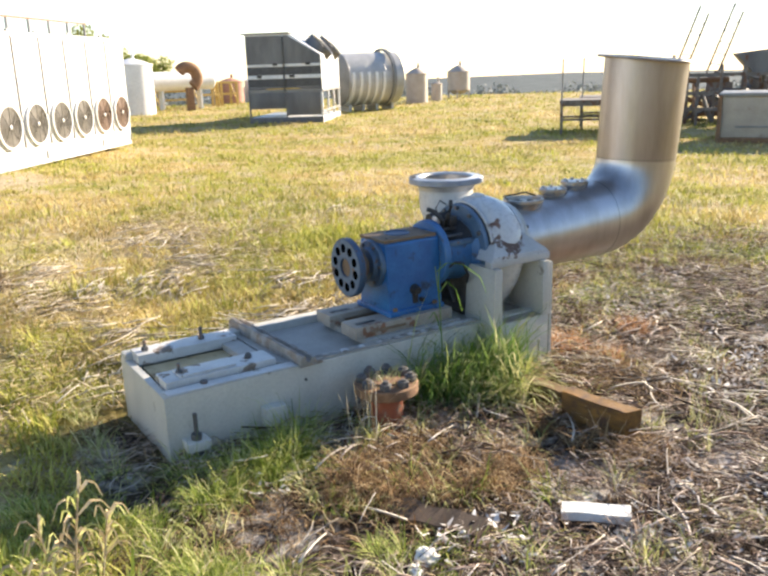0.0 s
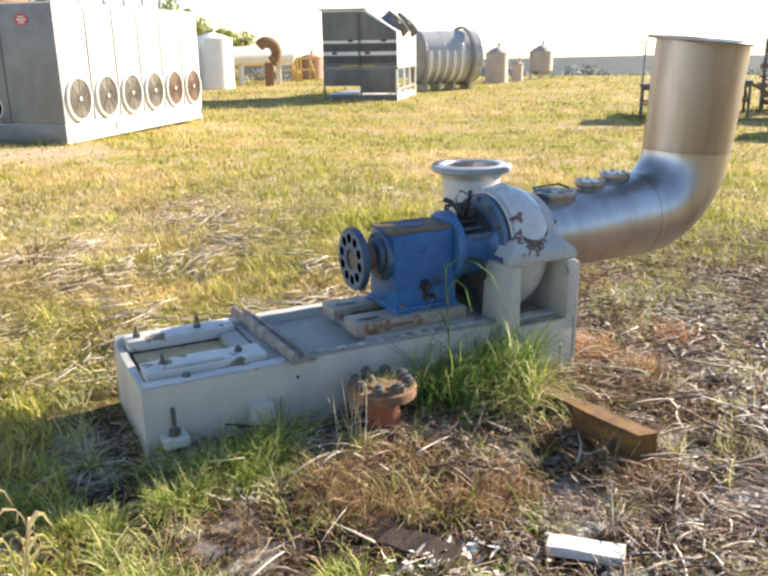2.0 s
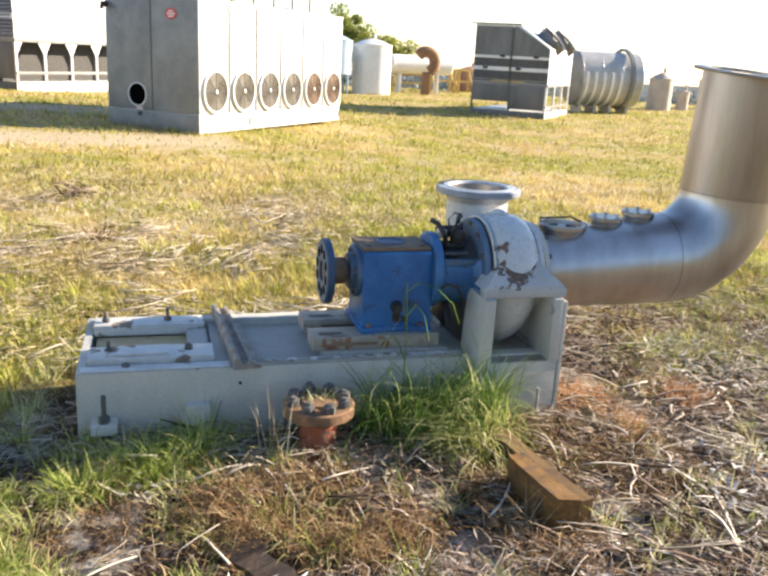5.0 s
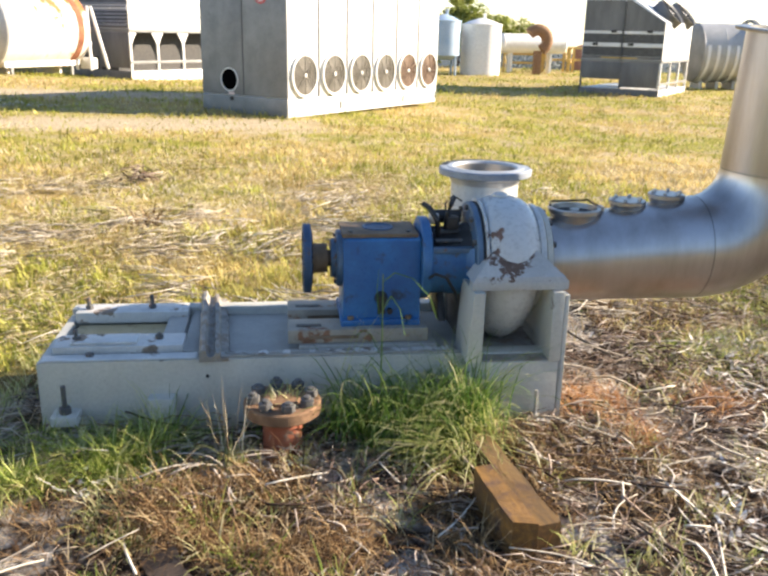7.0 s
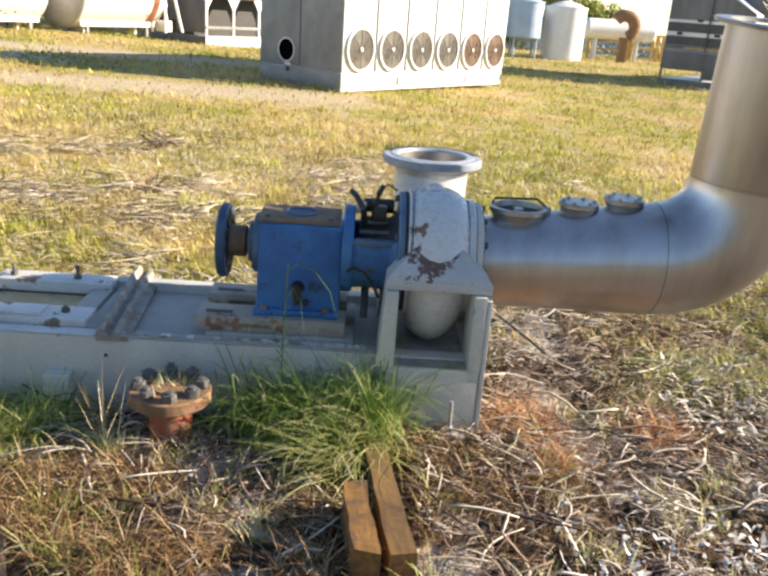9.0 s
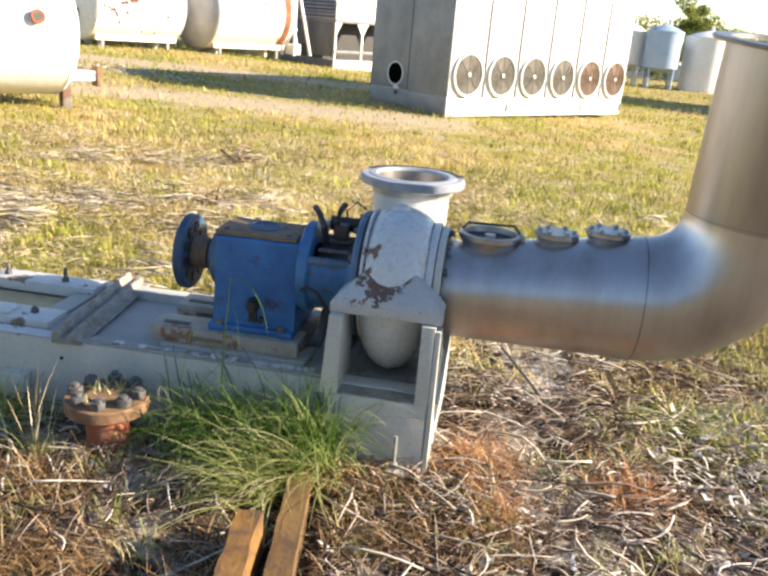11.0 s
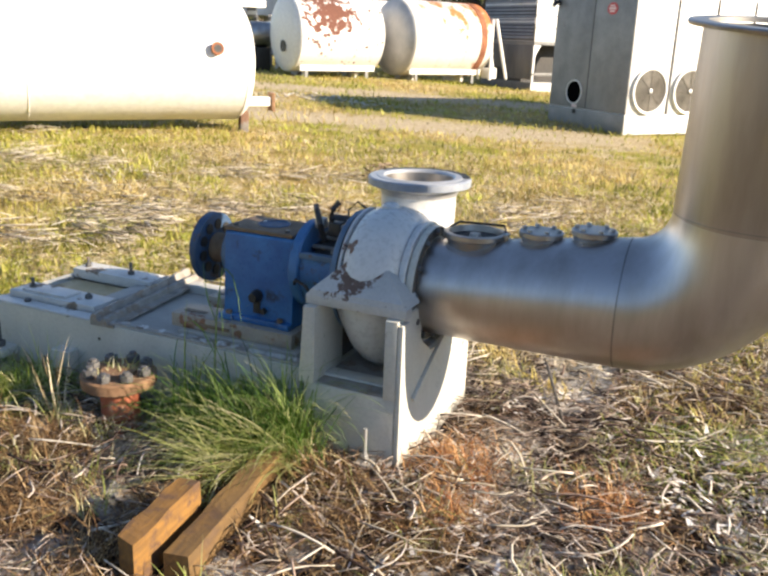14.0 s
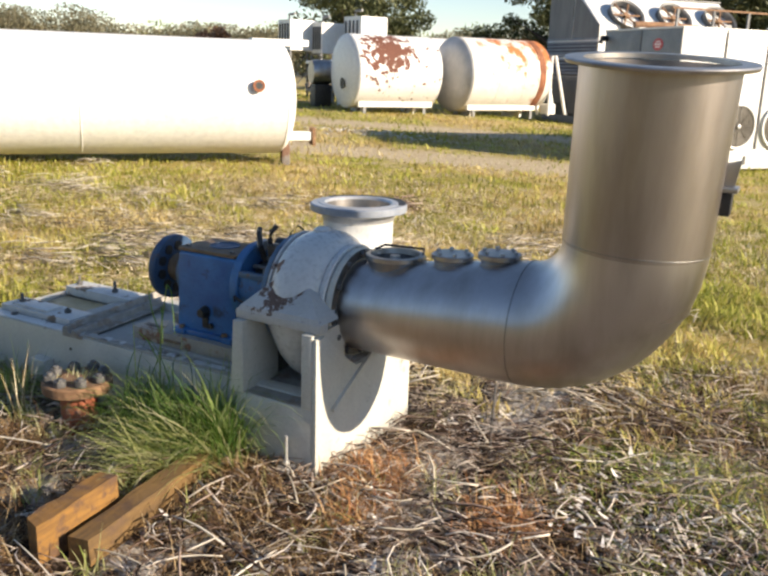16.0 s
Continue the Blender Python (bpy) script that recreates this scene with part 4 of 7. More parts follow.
def build_base():
    base = thing("pump_baseplate", pose(0, 0, 0), "long grey painted steel pump baseplate, chipped and rust-stained, on bare soil", "baseplate")
    bm = bmesh.new()
    # hollow box: front and back beams, ends, deck
    box(bm, X0, X1 - 0.04, YF, YF + 0.07, -0.03, 0.275, 0.006)
    part("front_beam", bm, M_BASE, base)
    part("back_beam", boxm(X0, X1 - 0.04, YB - 0.07, YB, -0.03, 0.30, 0.006), M_BASE, base)
    part("end_plate", boxm(X0 - 0.004, X0 + 0.03, YF + 0.002, YB - 0.002, -0.028, 0.272, 0.004), M_BASE, base)
    part("deck", boxm(1.38, 2.53, YF + 0.072, YB - 0.072, 0.225, 0.262, 0.003), M_DECK, base)
    part("beam_top", boxm(X0 + 0.008, 1.462, YF + 0.003, YF + 0.066, 0.2765, 0.281, 0.002), M_PEEL, base, "pale painted strip on the beam")
    part("deck_lip", boxm(1.54, 2.5, YF + 0.005, YF + 0.05, 0.277, 0.286, 0.003), M_DECK, base, "peeling painted lip")
    # motor end: two raised rails over a recess
    bm = boxm(X0 + 0.035, 1.40, 3.085, 3.225, 0.24, 0.305, 0.005)
    part("motor_rail", bm, M_PEEL, base)
    part("motor_rail", boxm(X0 + 0.035, 1.38, 3.475, 3.60, 0.262, 0.312, 0.005), M_PEEL, base)
    part("recess_floor", boxm(X0 + 0.032, 1.40, 3.072, YB - 0.072, 0.10, 0.135), M_DECK, base)
    part("recess_board", boxm(X0 + 0.05, 1.30, 3.23, 3.47, 0.235, 0.258, 0.003), M_PALE, base, "pale wet board in the recess")
    part("rail_shim", boxm(X0 + 0.10, 1.22, 3.10, 3.20, 0.3065, 0.316, 0.003), M_PEEL, base, "pale steel shim")
    part("cross_strip", boxm(1.30, 1.385, 3.228, 3.472, 0.235, 0.29, 0.004), M_DECK, base)
    # slanted apron and cross ridge
    bm = bmesh.new()
    prism(bm, [(1.40, 0.285), (1.53, 0.268), (1.53, 0.20), (1.40, 0.20)], "y", YF + 0.075, YB - 0.074)
    part("apron", bm, M_DECK, base)
    bm = bmesh.new()
    # rough worn bar with a lumpy crust of old paint
    outline = [(-0.004, 0), (-0.002, 0.036), (0.006, 0.052), (0.020, 0.053), (0.027, 0.030), (0.036, 0.020), (0.052, 0.022), (0.060, 0.038), (0.074, 0.036), (0.082, 0.012), (0.108, 0.008), (0.112, 0)]
    rows = []
    for i in range(41):
        y = 0.70 * i / 40
        rows.append([bm.verts.new((u + 0.007 * noise.noise(Vector((u * 30, y * 22, 3.0))), y, max(0, v) + (0.008 * noise.noise(Vector((u * 25, y * 26, 7.0))) if v > 0 else 0)))
                     for u, v in outline])
    for p, q in zip(rows, rows[1:]):
        for k in range(len(p)):
            bm.faces.new((p[k], p[(k + 1) % len(p)], q[(k + 1) % len(q)], q[k]))
    bm.faces.new(rows[0])
    bm.faces.new(rows[-1])
    part("cross_ridge", bm, M_RIDGE, base, "worn crusted angle-iron ridge", m=pose(1.475, 2.985, 0.268, 1.5, 0, 4))
    # curled flakes of paint along the front edge
    rf = random.Random(21)
    for i in range(34):
        x, w = rf.uniform(1.55, 2.48), rf.uniform(0.012, 0.05)
        flake = bmesh.new()
        ring = [flake.verts.new((x + w * math.cos(a) * rf.uniform(0.6, 1.1), YF + 0.028 + 0.022 * math.sin(a) * rf.uniform(0.5, 1.2), 0.2872 + rf.uniform(0, 0.006))) for a in np.linspace(0, 6.283, 8)[:-1]]
        low = [flake.verts.new(v.co - Vector((0, 0, 0.002))) for v in ring]
        flake.faces.new(ring)
        for k in range(7):
            flake.faces.new((ring[k], ring[(k + 1) % 7], low[(k + 1) % 7], low[k]))
        part("paint_flake", flake, (M_PEEL, M_DECK, M_PEEL, M_RIDGE)[i % 4], base, smooth=False)
    # pads under the bearing housing
    for y0, y1 in ((3.085, 3.225), (3.335, 3.475)):
        part("pad_plate", boxm(1.86, 2.42, y0 - 0.02, y1 + 0.01, 0.2625, 0.295, 0.004), M_DECK, base)
        pad = part("machined_pad", boxm(1.815, 2.385, y0, y1, 0.297, 0.356, 0.005), M_PAD, base, "worn machined pad with rust stains")
        part("slot", boxm(1.85, 1.95, y0 + 0.04, y0 + 0.065, 0.3565, 0.359, 0.0), M_DARK, pad)
        part("chip_edge", boxm(1.90, 2.10, y0 - 0.006, y0 + 0.001, 0.318, 0.330), M_RUSTLID, pad)
    # studs
    for x, y, z, h in ((0.95, 3.53, 0.312, 0.05), (1.22, 3.53, 0.312, 0.06), (0.98, 3.15, 0.305, 0.05), (1.30, 3.16, 0.305, 0.025), (1.05, 3.05, 0.275, 0.02)):
        stud = part("stud", lathe(bmesh.new(), [(0, 0), (0, 0.008), (h, 0.008), (h, 0)], "z", (x, y, z), 10), M_NUT, base)
        part("nut", prism(bmesh.new(), hexagon(0.017, x, y), "z", z, z + 0.018, 0.002), M_NUT, stud)
    # jacking lugs on the front face
    part("lug", boxm(1.275, 1.375, 2.945, 3.002, 0.035, 0.135, 0.004), M_BASE, base)
    lug = part("lug", boxm(0.915, 1.015, 2.915, 3.002, 0.045, 0.085, 0.006), M_BASE, base, "thick jacking lug with a screw")
    part("lug_foot", boxm(0.905, 1.03, 2.90, 2.998, -0.03, 0.008, 0.006), M_BASE, lug)
    part("jack_screw", lathe(bmesh.new(), [(0.004, 0), (0.004, 0.010), (0.20, 0.010), (0.20, 0)], "z", (0.965, 2.952, 0.0), 10), M_NUT, lug)
    part("nut", prism(bmesh.new(), hexagon(0.024, 0.965, 2.952), "z", 0.086, 0.112, 0.003), M_NUT, lug)
    part("nut", prism(bmesh.new(), hexagon(0.022, 0.965, 2.952), "z", 0.018, 0.040, 0.003), M_NUT, lug)
    part("drain_hole", lathe(bmesh.new(), [(2.9975, 0), (2.9975, 0.007), (3.004, 0.007)], "y", (1.50, 0, 0.205), 16), M_DARK, base)
    return base


def build_pedestal():
    ped = thing("pump_pedestal", pose(0, 0, 0), "grey painted cast steel pedestal with open portals under the pump casing", "pedestal")
    xl, xr = 2.53, X1
    part("block", boxm(xl + 0.001, xr - 0.016, 2.925, 3.655, -0.04, 0.262, 0.006), M_BASE, ped)
    # end plate facing the suction pipe
    bm = prism(bmesh.new(), [(2.921, -0.04), (3.66, -0.04), (3.66, 0.245), (3.60, 0.27), (3.46, 0.40), (3.40, 0.40), (3.34, 0.36), (3.20, 0.36), (3.12, 0.42), (2.98, 0.54), (2.921, 0.54)],
               "x", xr - 0.014, xr + 0.004, 0.003)
    part("end_plate", bm, M_BASE, ped)
    bm = prism(bmesh.new(), [(3.02, 0.24), (3.03, 0.225), (3.32, 0.38), (3.31, 0.395)], "x", xr + 0.0045, xr + 0.018, 0.002)
    part("stiffener", bm, M_BASE, ped)
    for y0, y1, deep in ((2.919, 2.985, 0.16), (3.60, 3.668, -0.16)):
        for x0, x1, lx0 in ((xl, xl + 0.045, xl - 0.018), (xr - 0.062, xr - 0.015, xr - 0.062)):
            d0, d1 = (y0, y1 + deep) if deep > 0 else (y0 + deep, y1)
            bm = prism(bmesh.new(), [(lx0, 0.262), (x1, 0.262), (x1, 0.552), (x0, 0.552)], "y", d0, d1, 0.004)
            part("post", bm, M_BASE, ped)
        # foot cap of the casing resting on the posts
        bm = prism(bmesh.new(), [(xl - 0.004, 0.554), (xr + 0.004, 0.554), (xr + 0.004, 0.590), (xl - 0.004, 0.590)], "y", y0 + (0.024 if deep > 0 else -0.012), y1 + (0.012 if deep > 0 else -0.024), 0.004)
        part("saddle", bm, M_CHIPPED, ped)
    # sloping webs from the saddles up to the casing
    for s in (1, -1):
        bm = bmesh.new()
        rows = [[(x, AY - s * d, z) for x, d in ((a, o), (b, o), (b, i), (a, i))]
                for a, b, o, i, z in ((xl - 0.002, xr + 0.002, 0.325, 0.20, 0.587), (xl + 0.012, xr - 0.012, 0.320, 0.20, 0.606), (xl + 0.10, xr - 0.105, 0.240, 0.12, 0.692))]
        vs = [[bm.verts.new(p) for p in r] for r in rows]
        for p, q in zip(vs, vs[1:]):
            for k in range(4):
                bm.faces.new((p[k], p[(k + 1) % 4], q[(k + 1) % 4], q[k]))
        bm.faces.new(vs[0])
        bm.faces.new(vs[-1])
        part("web", bm, M_CHIPPED, ped, "grey web with paint chipped to brown primer", smooth=False)
    # inner plate, coloured dark to give the portal its shaded interior
    part("side_plate", boxm(xl + 0.002, xl + 0.016, 3.147, 3.438, 0.264, 0.555), M_GRIME_SHADE, ped)
    part("tray", boxm(xl + 0.046, xr - 0.063, 2.930, 3.645, 0.2625, 0.267), M_RIDGE, ped, "dirt filled tray")
    # anchor screw at the near foot
    part("anchor_block", boxm(2.775, 2.86, 2.845, 2.922, 0.0, 0.030, 0.006), M_BOLT, ped)
    part("anchor_screw", lathe(bmesh.new(), [(0.036, 0), (0.036, 0.007), (0.15, 0.007), (0.15, 0)], "z", (2.80, 2.892, 0), 10), M_BOLT, ped)
    part("anchor_nut", prism(bmesh.new(), hexagon(0.015, 2.80, 2.892), "z", 0.031, 0.046, 0.002), M_BOLT, ped)
    return ped


def ring_of(name, parent, mat, n, radius, at, axis, r, h0, h1, turn=0.0, only=None):
    for i in range(n):
        a = 2 * math.pi * i / n + turn
        c, s = radius * math.cos(a), radius * math.sin(a)
        if only and not only(c, s):
            continue
        u, v = {"x": (at[1] + c, at[2] + s), "y": (at[0] + c, at[2] + s), "z": (at[0] + c, at[1] + s)}[axis]
        part(name, prism(bmesh.new(), hexagon(r, u, v, 15 * i), axis, h0, h1, r * 0.12), mat, parent, smooth=False)


def build_casing():
    cas = thing("pump_casing", pose(0, 0, 0), "grey cast iron pump casing with upright flange and chipped paint", "pump")
    at = (0, AY, AZ)
    bm = lathe(bmesh.new(), [(2.612, 0), (2.612, 0.222), (2.624, 0.238), (2.645, 0.250), (2.675, 0.259), (2.715, 0.263), (2.755, 0.258), (2.79, 0.246), (2.815, 0.229), (2.828, 0.212), (2.832, 0.19), (2.832, 0)], "x", at, 72)
    # the scroll widens towards its underside
    for v in bm.verts:
        dy, dz = v.co.y - AY, v.co.z - AZ
        rr = math.hypot(dy, dz)
        if rr > 0.2:
            k = 1 + 0.34 * (rr - 0.19) / 0.073 * (1 - dz / rr) / 2
            v.co.y, v.co.z = AY + dy * (1 + (k - 1) * 0.5), AZ + dz * k
    part("volute", bm, M_PUMP, cas)
    part("back_ring", lathe(bmesh.new(), [(2.602, 0.15), (2.602, 0.243), (2.605, 0.246), (2.611, 0.246), (2.613, 0.243), (2.613, 0.2)], "x", at, 64, True), M_PUMP, cas)
    part("gasket", lathe(bmesh.new(), [(2.590, 0.14), (2.590, 0.234), (2.6015, 0.234), (2.6015, 0.14)], "x", at, 64, True), M_BLACK, cas, "black gasket")
    part("cover_ring", lathe(bmesh.new(), [(2.566, 0.15), (2.566, 0.228), (2.571, 0.233), (2.589, 0.233), (2.589, 0.15)], "x", at, 64, True), M_BLUEGREY, cas)
    ring_of("bolt", cas, M_NUT, 12, 0.212, at, "x", 0.012, 2.552, 2.567)
    sf = part("suction_flange", lathe(bmesh.new(), [(2.828, 0.12), (2.828, 0.218), (2.832, 0.222), (2.850, 0.222), (2.854, 0.218), (2.854, 0.12)], "x", at, 64, True), M_PUMP, cas)
    # raised nose on top of the volute
    bm = bmesh.new()
    bmesh.ops.create_uvsphere(bm, u_segments=20, v_segments=12, radius=0.03, matrix=Matrix.Translation((2.70, AY + 0.0, AZ + 0.262)) @ Matrix.Diagonal((1.1, 1.3, 0.5, 1)))
    part("boss", bm, M_PUMP, cas)
    # discharge throat and flange
    cx, cy, cz = 2.70, 3.545, 0.925
    bm = bmesh.new()
    prof = [(-0.36, 0.10, -0.10), (-0.25, 0.13, -0.035), (-0.16, 0.148, 0.0), (-0.03, 0.150, 0.0)]
    rings = []
    for dz, r, oy in prof:
        rings.append([bm.verts.new((cx + r * math.cos(t), cy + oy + r * math.sin(t), cz + dz)) for t in np.linspace(0, 2 * math.pi, 49)[:-1]])
    for p, q in zip(rings, rings[1:]):
        for i in range(48):
            bm.faces.new((p[i], p[(i + 1) % 48], q[(i + 1) % 48], q[i]))
    part("throat", bm, M_PUMP, cas)
    part("discharge_flange", lathe(bmesh.new(), [(-0.05, 0.14), (-0.05, 0.152), (-0.026, 0.160), (-0.017, 0.172), (-0.014, 0.200), (-0.010, 0.203), (0.013, 0.203), (0.018, 0.198), (0.018, 0.172), (0.021, 0.168), (0.021, 0.145), (0.012, 0.138)], "z", (cx, cy, cz), 64, True),
         M_FLANGE, cas, "bare machined discharge flange")
    # edge ring whose blue-grey imitates shade and reflected sky
    part("flange_edge", lathe(bmesh.new(), [(-0.0145, 0.2), (-0.011, 0.2055), (0.013, 0.2055), (0.0175, 0.2005)], "z", (cx, cy, cz), 64), M_RIM, cas, "flange edge tinted with shade and sky reflection")
    part("bore", lathe(bmesh.new(), [(0.0095, 0.1375), (-0.25, 0.13), (-0.3, 0.09), (-0.3, 0)], "z", (cx, cy, cz), 48), M_STEEL2, cas)
    part("flange_gasket", lathe(bmesh.new(), [(0.0185, 0.150), (0.0185, 0.199), (0.0205, 0.199), (0.0205, 0.150)], "z", (cx, cy + 0.004, cz), 40, True, arc=(15, 165)), M_BLACK, cas)
    part("throat_stain", lathe(bmesh.new(), [(-0.045, 0.1515), (-0.033, 0.152)], "z", (cx, cy, cz), 40, arc=(190, 330)), M_RUSTLID, cas)
    # seal piping and gland clutter in the lantern opening
    gland = part("gland", lathe(bmesh.new(), [(2.42, 0.06), (2.42, 0.10), (2.47, 0.11), (2.52, 0.12), (2.564, 0.15), (2.564, 0.06)], "x", at, 32, True), M_DARK, cas, "oily dark gland")
    for i in range(6):
        a = radians(20 + 28 * i)
        y, z = AY + 0.12 * math.cos(a), AZ + 0.12 * math.sin(a)
        part("gland_stud", sweep(bmesh.new(), [(2.42, y, z), (2.566, y, z)], 0.009, 8), M_NUT, gland)
    part("seal_pipe", sweep(bmesh.new(), [(2.44, AY - 0.03, AZ + 0.10), (2.43, AY - 0.05, AZ + 0.17), (2.40, AY - 0.02, AZ + 0.215), (2.38, AY + 0.01, AZ + 0.225)], 0.012, 8), M_DARK, cas)
    part("seal_pipe", sweep(bmesh.new(), [(2.47, AY - 0.02, AZ + 0.12), (2.475, AY - 0.045, AZ + 0.2), (2.485, AY - 0.05, AZ + 0.235), (2.50, AY - 0.03, AZ + 0.26)], 0.011, 8), M_DARK, cas)
    part("seal_fitting", boxm(2.47, 2.52, AY - 0.06, AY - 0.01, AZ + 0.13, AZ + 0.185, 0.008), M_DARK, cas)
    part("seal_fitting", lathe(bmesh.new(), [(2.43, 0), (2.43, 0.028), (2.55, 0.028), (2.55, 0)], "x", (0, AY + 0.07, AZ + 0.16), 14), M_DARK, cas)
    part("seal_fitting", boxm(2.40, 2.44, AY - 0.04, AY, AZ + 0.15, AZ + 0.19, 0.006), M_BOLT, cas)
    part("seal_hose", sweep(bmesh.new(), [(2.385, AY - 0.165, AZ - 0.045), (2.405, AY - 0.19, AZ - 0.02), (2.45, AY - 0.195, AZ - 0.035), (2.49, AY - 0.185, AZ - 0.10), (2.505, AY - 0.15, AZ - 0.145)], 0.0065, 7), M_DARK, cas, "thin dark seal hose")
    part("vent_wire", sweep(bmesh.new(), [(2.50, AY + 0.06, AZ + 0.14), (2.485, AY + 0.08, AZ + 0.21), (2.52, AY + 0.09, AZ + 0.245), (2.56, AY + 0.09, AZ + 0.22)], 0.004, 6), M_DARK, cas)
    return cas


def build_housing():
    hou = thing("bearing_housing", pose(0, 0, 0.0), "blue painted bearing housing with drive coupling hub and rusty lid", "bearing housing")
    at = (0, AY, AZ)
    x0, x1 = 2.04, 2.357
    bm = bmesh.new()
    prof = [(AY - 0.135, 0.375), (AY + 0.135, 0.375), (AY + 0.115, 0.705), (AY + 0.108, 0.716), (AY - 0.108, 0.716), (AY - 0.115, 0.705)]
    prism(bm, prof, "x", x0, x1, 0.006)
    part("body", bm, M_BLUE, hou)
    bm = bmesh.new()
    for a, b in ((x0 - 0.01, x0 + 0.055), (x1 - 0.055, x1 - 0.002), (x0 + 0.05, x1 - 0.05)):
        w = 0.158 if b - a < 0.08 else 0.15
        box(bm, a, b, AY - w, AY + w, 0.357, 0.382, 0.004)
    part("foot", bm, M_BLUE, hou)
    for x in (x0 + 0.03, x1 - 0.05):
        for s in (-1, 1):
            part("foot_bolt", prism(bmesh.new(), hexagon(0.014, x, AY + s * 0.142), "z", 0.382, 0.396, 0.002), M_RUSTLID, hou)
    lid = part("lid", boxm(x0 - 0.004, x1 - 0.012, AY - 0.113, AY + 0.113, 0.717, 0.733, 0.003), M_RUSTLID, hou, "rusty brown lid")
    part("lid_recess", lathe(bmesh.new(), [(0.7335, 0), (0.7335, 0.055), (0.7375, 0.058), (0.7375, 0.064), (0.7335, 0.066)], "z", (x0 + 0.15, AY + 0.01, 0), 28), M_DISC, lid)
    for x in (x0 + 0.03, x1 - 0.05):
        part("lid_bolt", prism(bmesh.new(), hexagon(0.011, x, AY - 0.085), "z", 0.7335, 0.742, 0.002), M_NUT, lid)
    plug = part("oil_plug", lathe(bmesh.new(), [(AY - 0.165, 0), (AY - 0.165, 0.018), (AY - 0.128, 0.028), (AY - 0.115, 0.028)], "y", (x0 + 0.155, 0, 0.47), 18), M_DARK, hou, "oily black sight plug")
    part("oil_drip", boxm(x0 + 0.14, x0 + 0.172, AY - 0.1375, AY - 0.128, 0.40, 0.47, 0.003), M_DARK, hou)
    part("drain_plug", lathe(bmesh.new(), [(AY - 0.15, 0), (AY - 0.15, 0.012), (AY - 0.125, 0.012)], "y", (x0 + 0.19, 0, 0.415), 14), M_DARK, hou)
    # bearing covers, shaft, coupling
    part("bearing_cover", lathe(bmesh.new(), [(2.041, 0), (2.041, 0.118), (2.022, 0.118), (2.016, 0.112), (2.016, 0.085), (1.995, 0.078), (1.995, 0)], "x", at, 40), M_BLUEGREY, hou)
    ring_of("cover_bolt", hou, M_NUT, 6, 0.099, at, "x", 0.009, 2.008, 2.0165)
    part("shaft", lathe(bmesh.new(), [(2.0, 0), (2.0, 0.034), (1.915, 0.034), (1.915, 0)], "x", at, 24), M_RUSTLID, hou)
    hub = part("coupling_hub", lathe(bmesh.new(), [(1.98, 0.034), (1.98, 0.060), (1.92, 0.062)], "x", at, 32), M_RUSTLID, hou)
    # coupling disc with pin holes
    bm = bmesh.new()
    lathe(bm, [(1.880, 0.045), (1.880, 0.138), (1.885, 0.144), (1.910, 0.144), (1.915, 0.138), (1.915, 0.045)], "x", at, 64, True)
    disc = part("coupling_disc", bm, M_DISC, hou, "faded blue coupling disc")
    part("disc_face", lathe(bmesh.new(), [(1.8798, 0.05), (1.8798, 0.136)], "x", at, 64), M_BLUEGREY, disc, "worn blue-grey coupling face")
    part("shaft_end", lathe(bmesh.new(), [(1.889, 0), (1.889, 0.044), (1.896, 0.045), (1.914, 0.045)], "x", at, 28), M_RUSTLID, disc)
    for i in range(10):
        a = 2 * math.pi * i / 10 + 0.2
        part("pin_hole", lathe(bmesh.new(), [(1.8792, 0), (1.8792, 0.0225), (1.888, 0.0225)], "x", (0, AY + 0.096 * math.cos(a), AZ + 0.096 * math.sin(a)), 16), M_VOID, disc, "dark coupling pin hole")
        part("pin_bush", lathe(bmesh.new(), [(1.9155, 0.012), (1.9155, 0.022), (1.92, 0.022), (1.92, 0.0)], "x", (0, AY + 0.096 * math.cos(a), AZ + 0.096 * math.sin(a)), 14), M_DARK, disc)
    # flange and lantern between housing and pump
    part("housing_flange", lathe(bmesh.new(), [(2.358, 0.10), (2.358, 0.166), (2.363, 0.172), (2.394, 0.172), (2.40, 0.166), (2.40, 0.09)], "x", at, 56, True), M_BLUEDUST, hou)
    bm = lathe(bmesh.new(), [(2.40, 0.155), (2.45, 0.150), (2.535, 0.158), (2.564, 0.19), (2.564, 0.178), (2.533, 0.144), (2.45, 0.136), (2.40, 0.14)], "x", at, 48, True, arc=(155, 385))
    part("lantern", bm, M_BLUEDUST, hou)
    for s in (-1, 1):
        part("lantern_rail", boxm(2.40, 2.565, AY + s * 0.143 - 0.014, AY + s * 0.143 + 0.014, AZ + 0.055, AZ + 0.078, 0.003), M_BLUEGREY, hou)
    part("support_foot", prism(bmesh.new(), [(AY - 0.12, 0.357), (AY + 0.12, 0.357), (AY + 0.05, 0.47), (AY - 0.05, 0.47)], "x", 2.44, 2.47, 0.004), M_DARK, hou)
    return hou


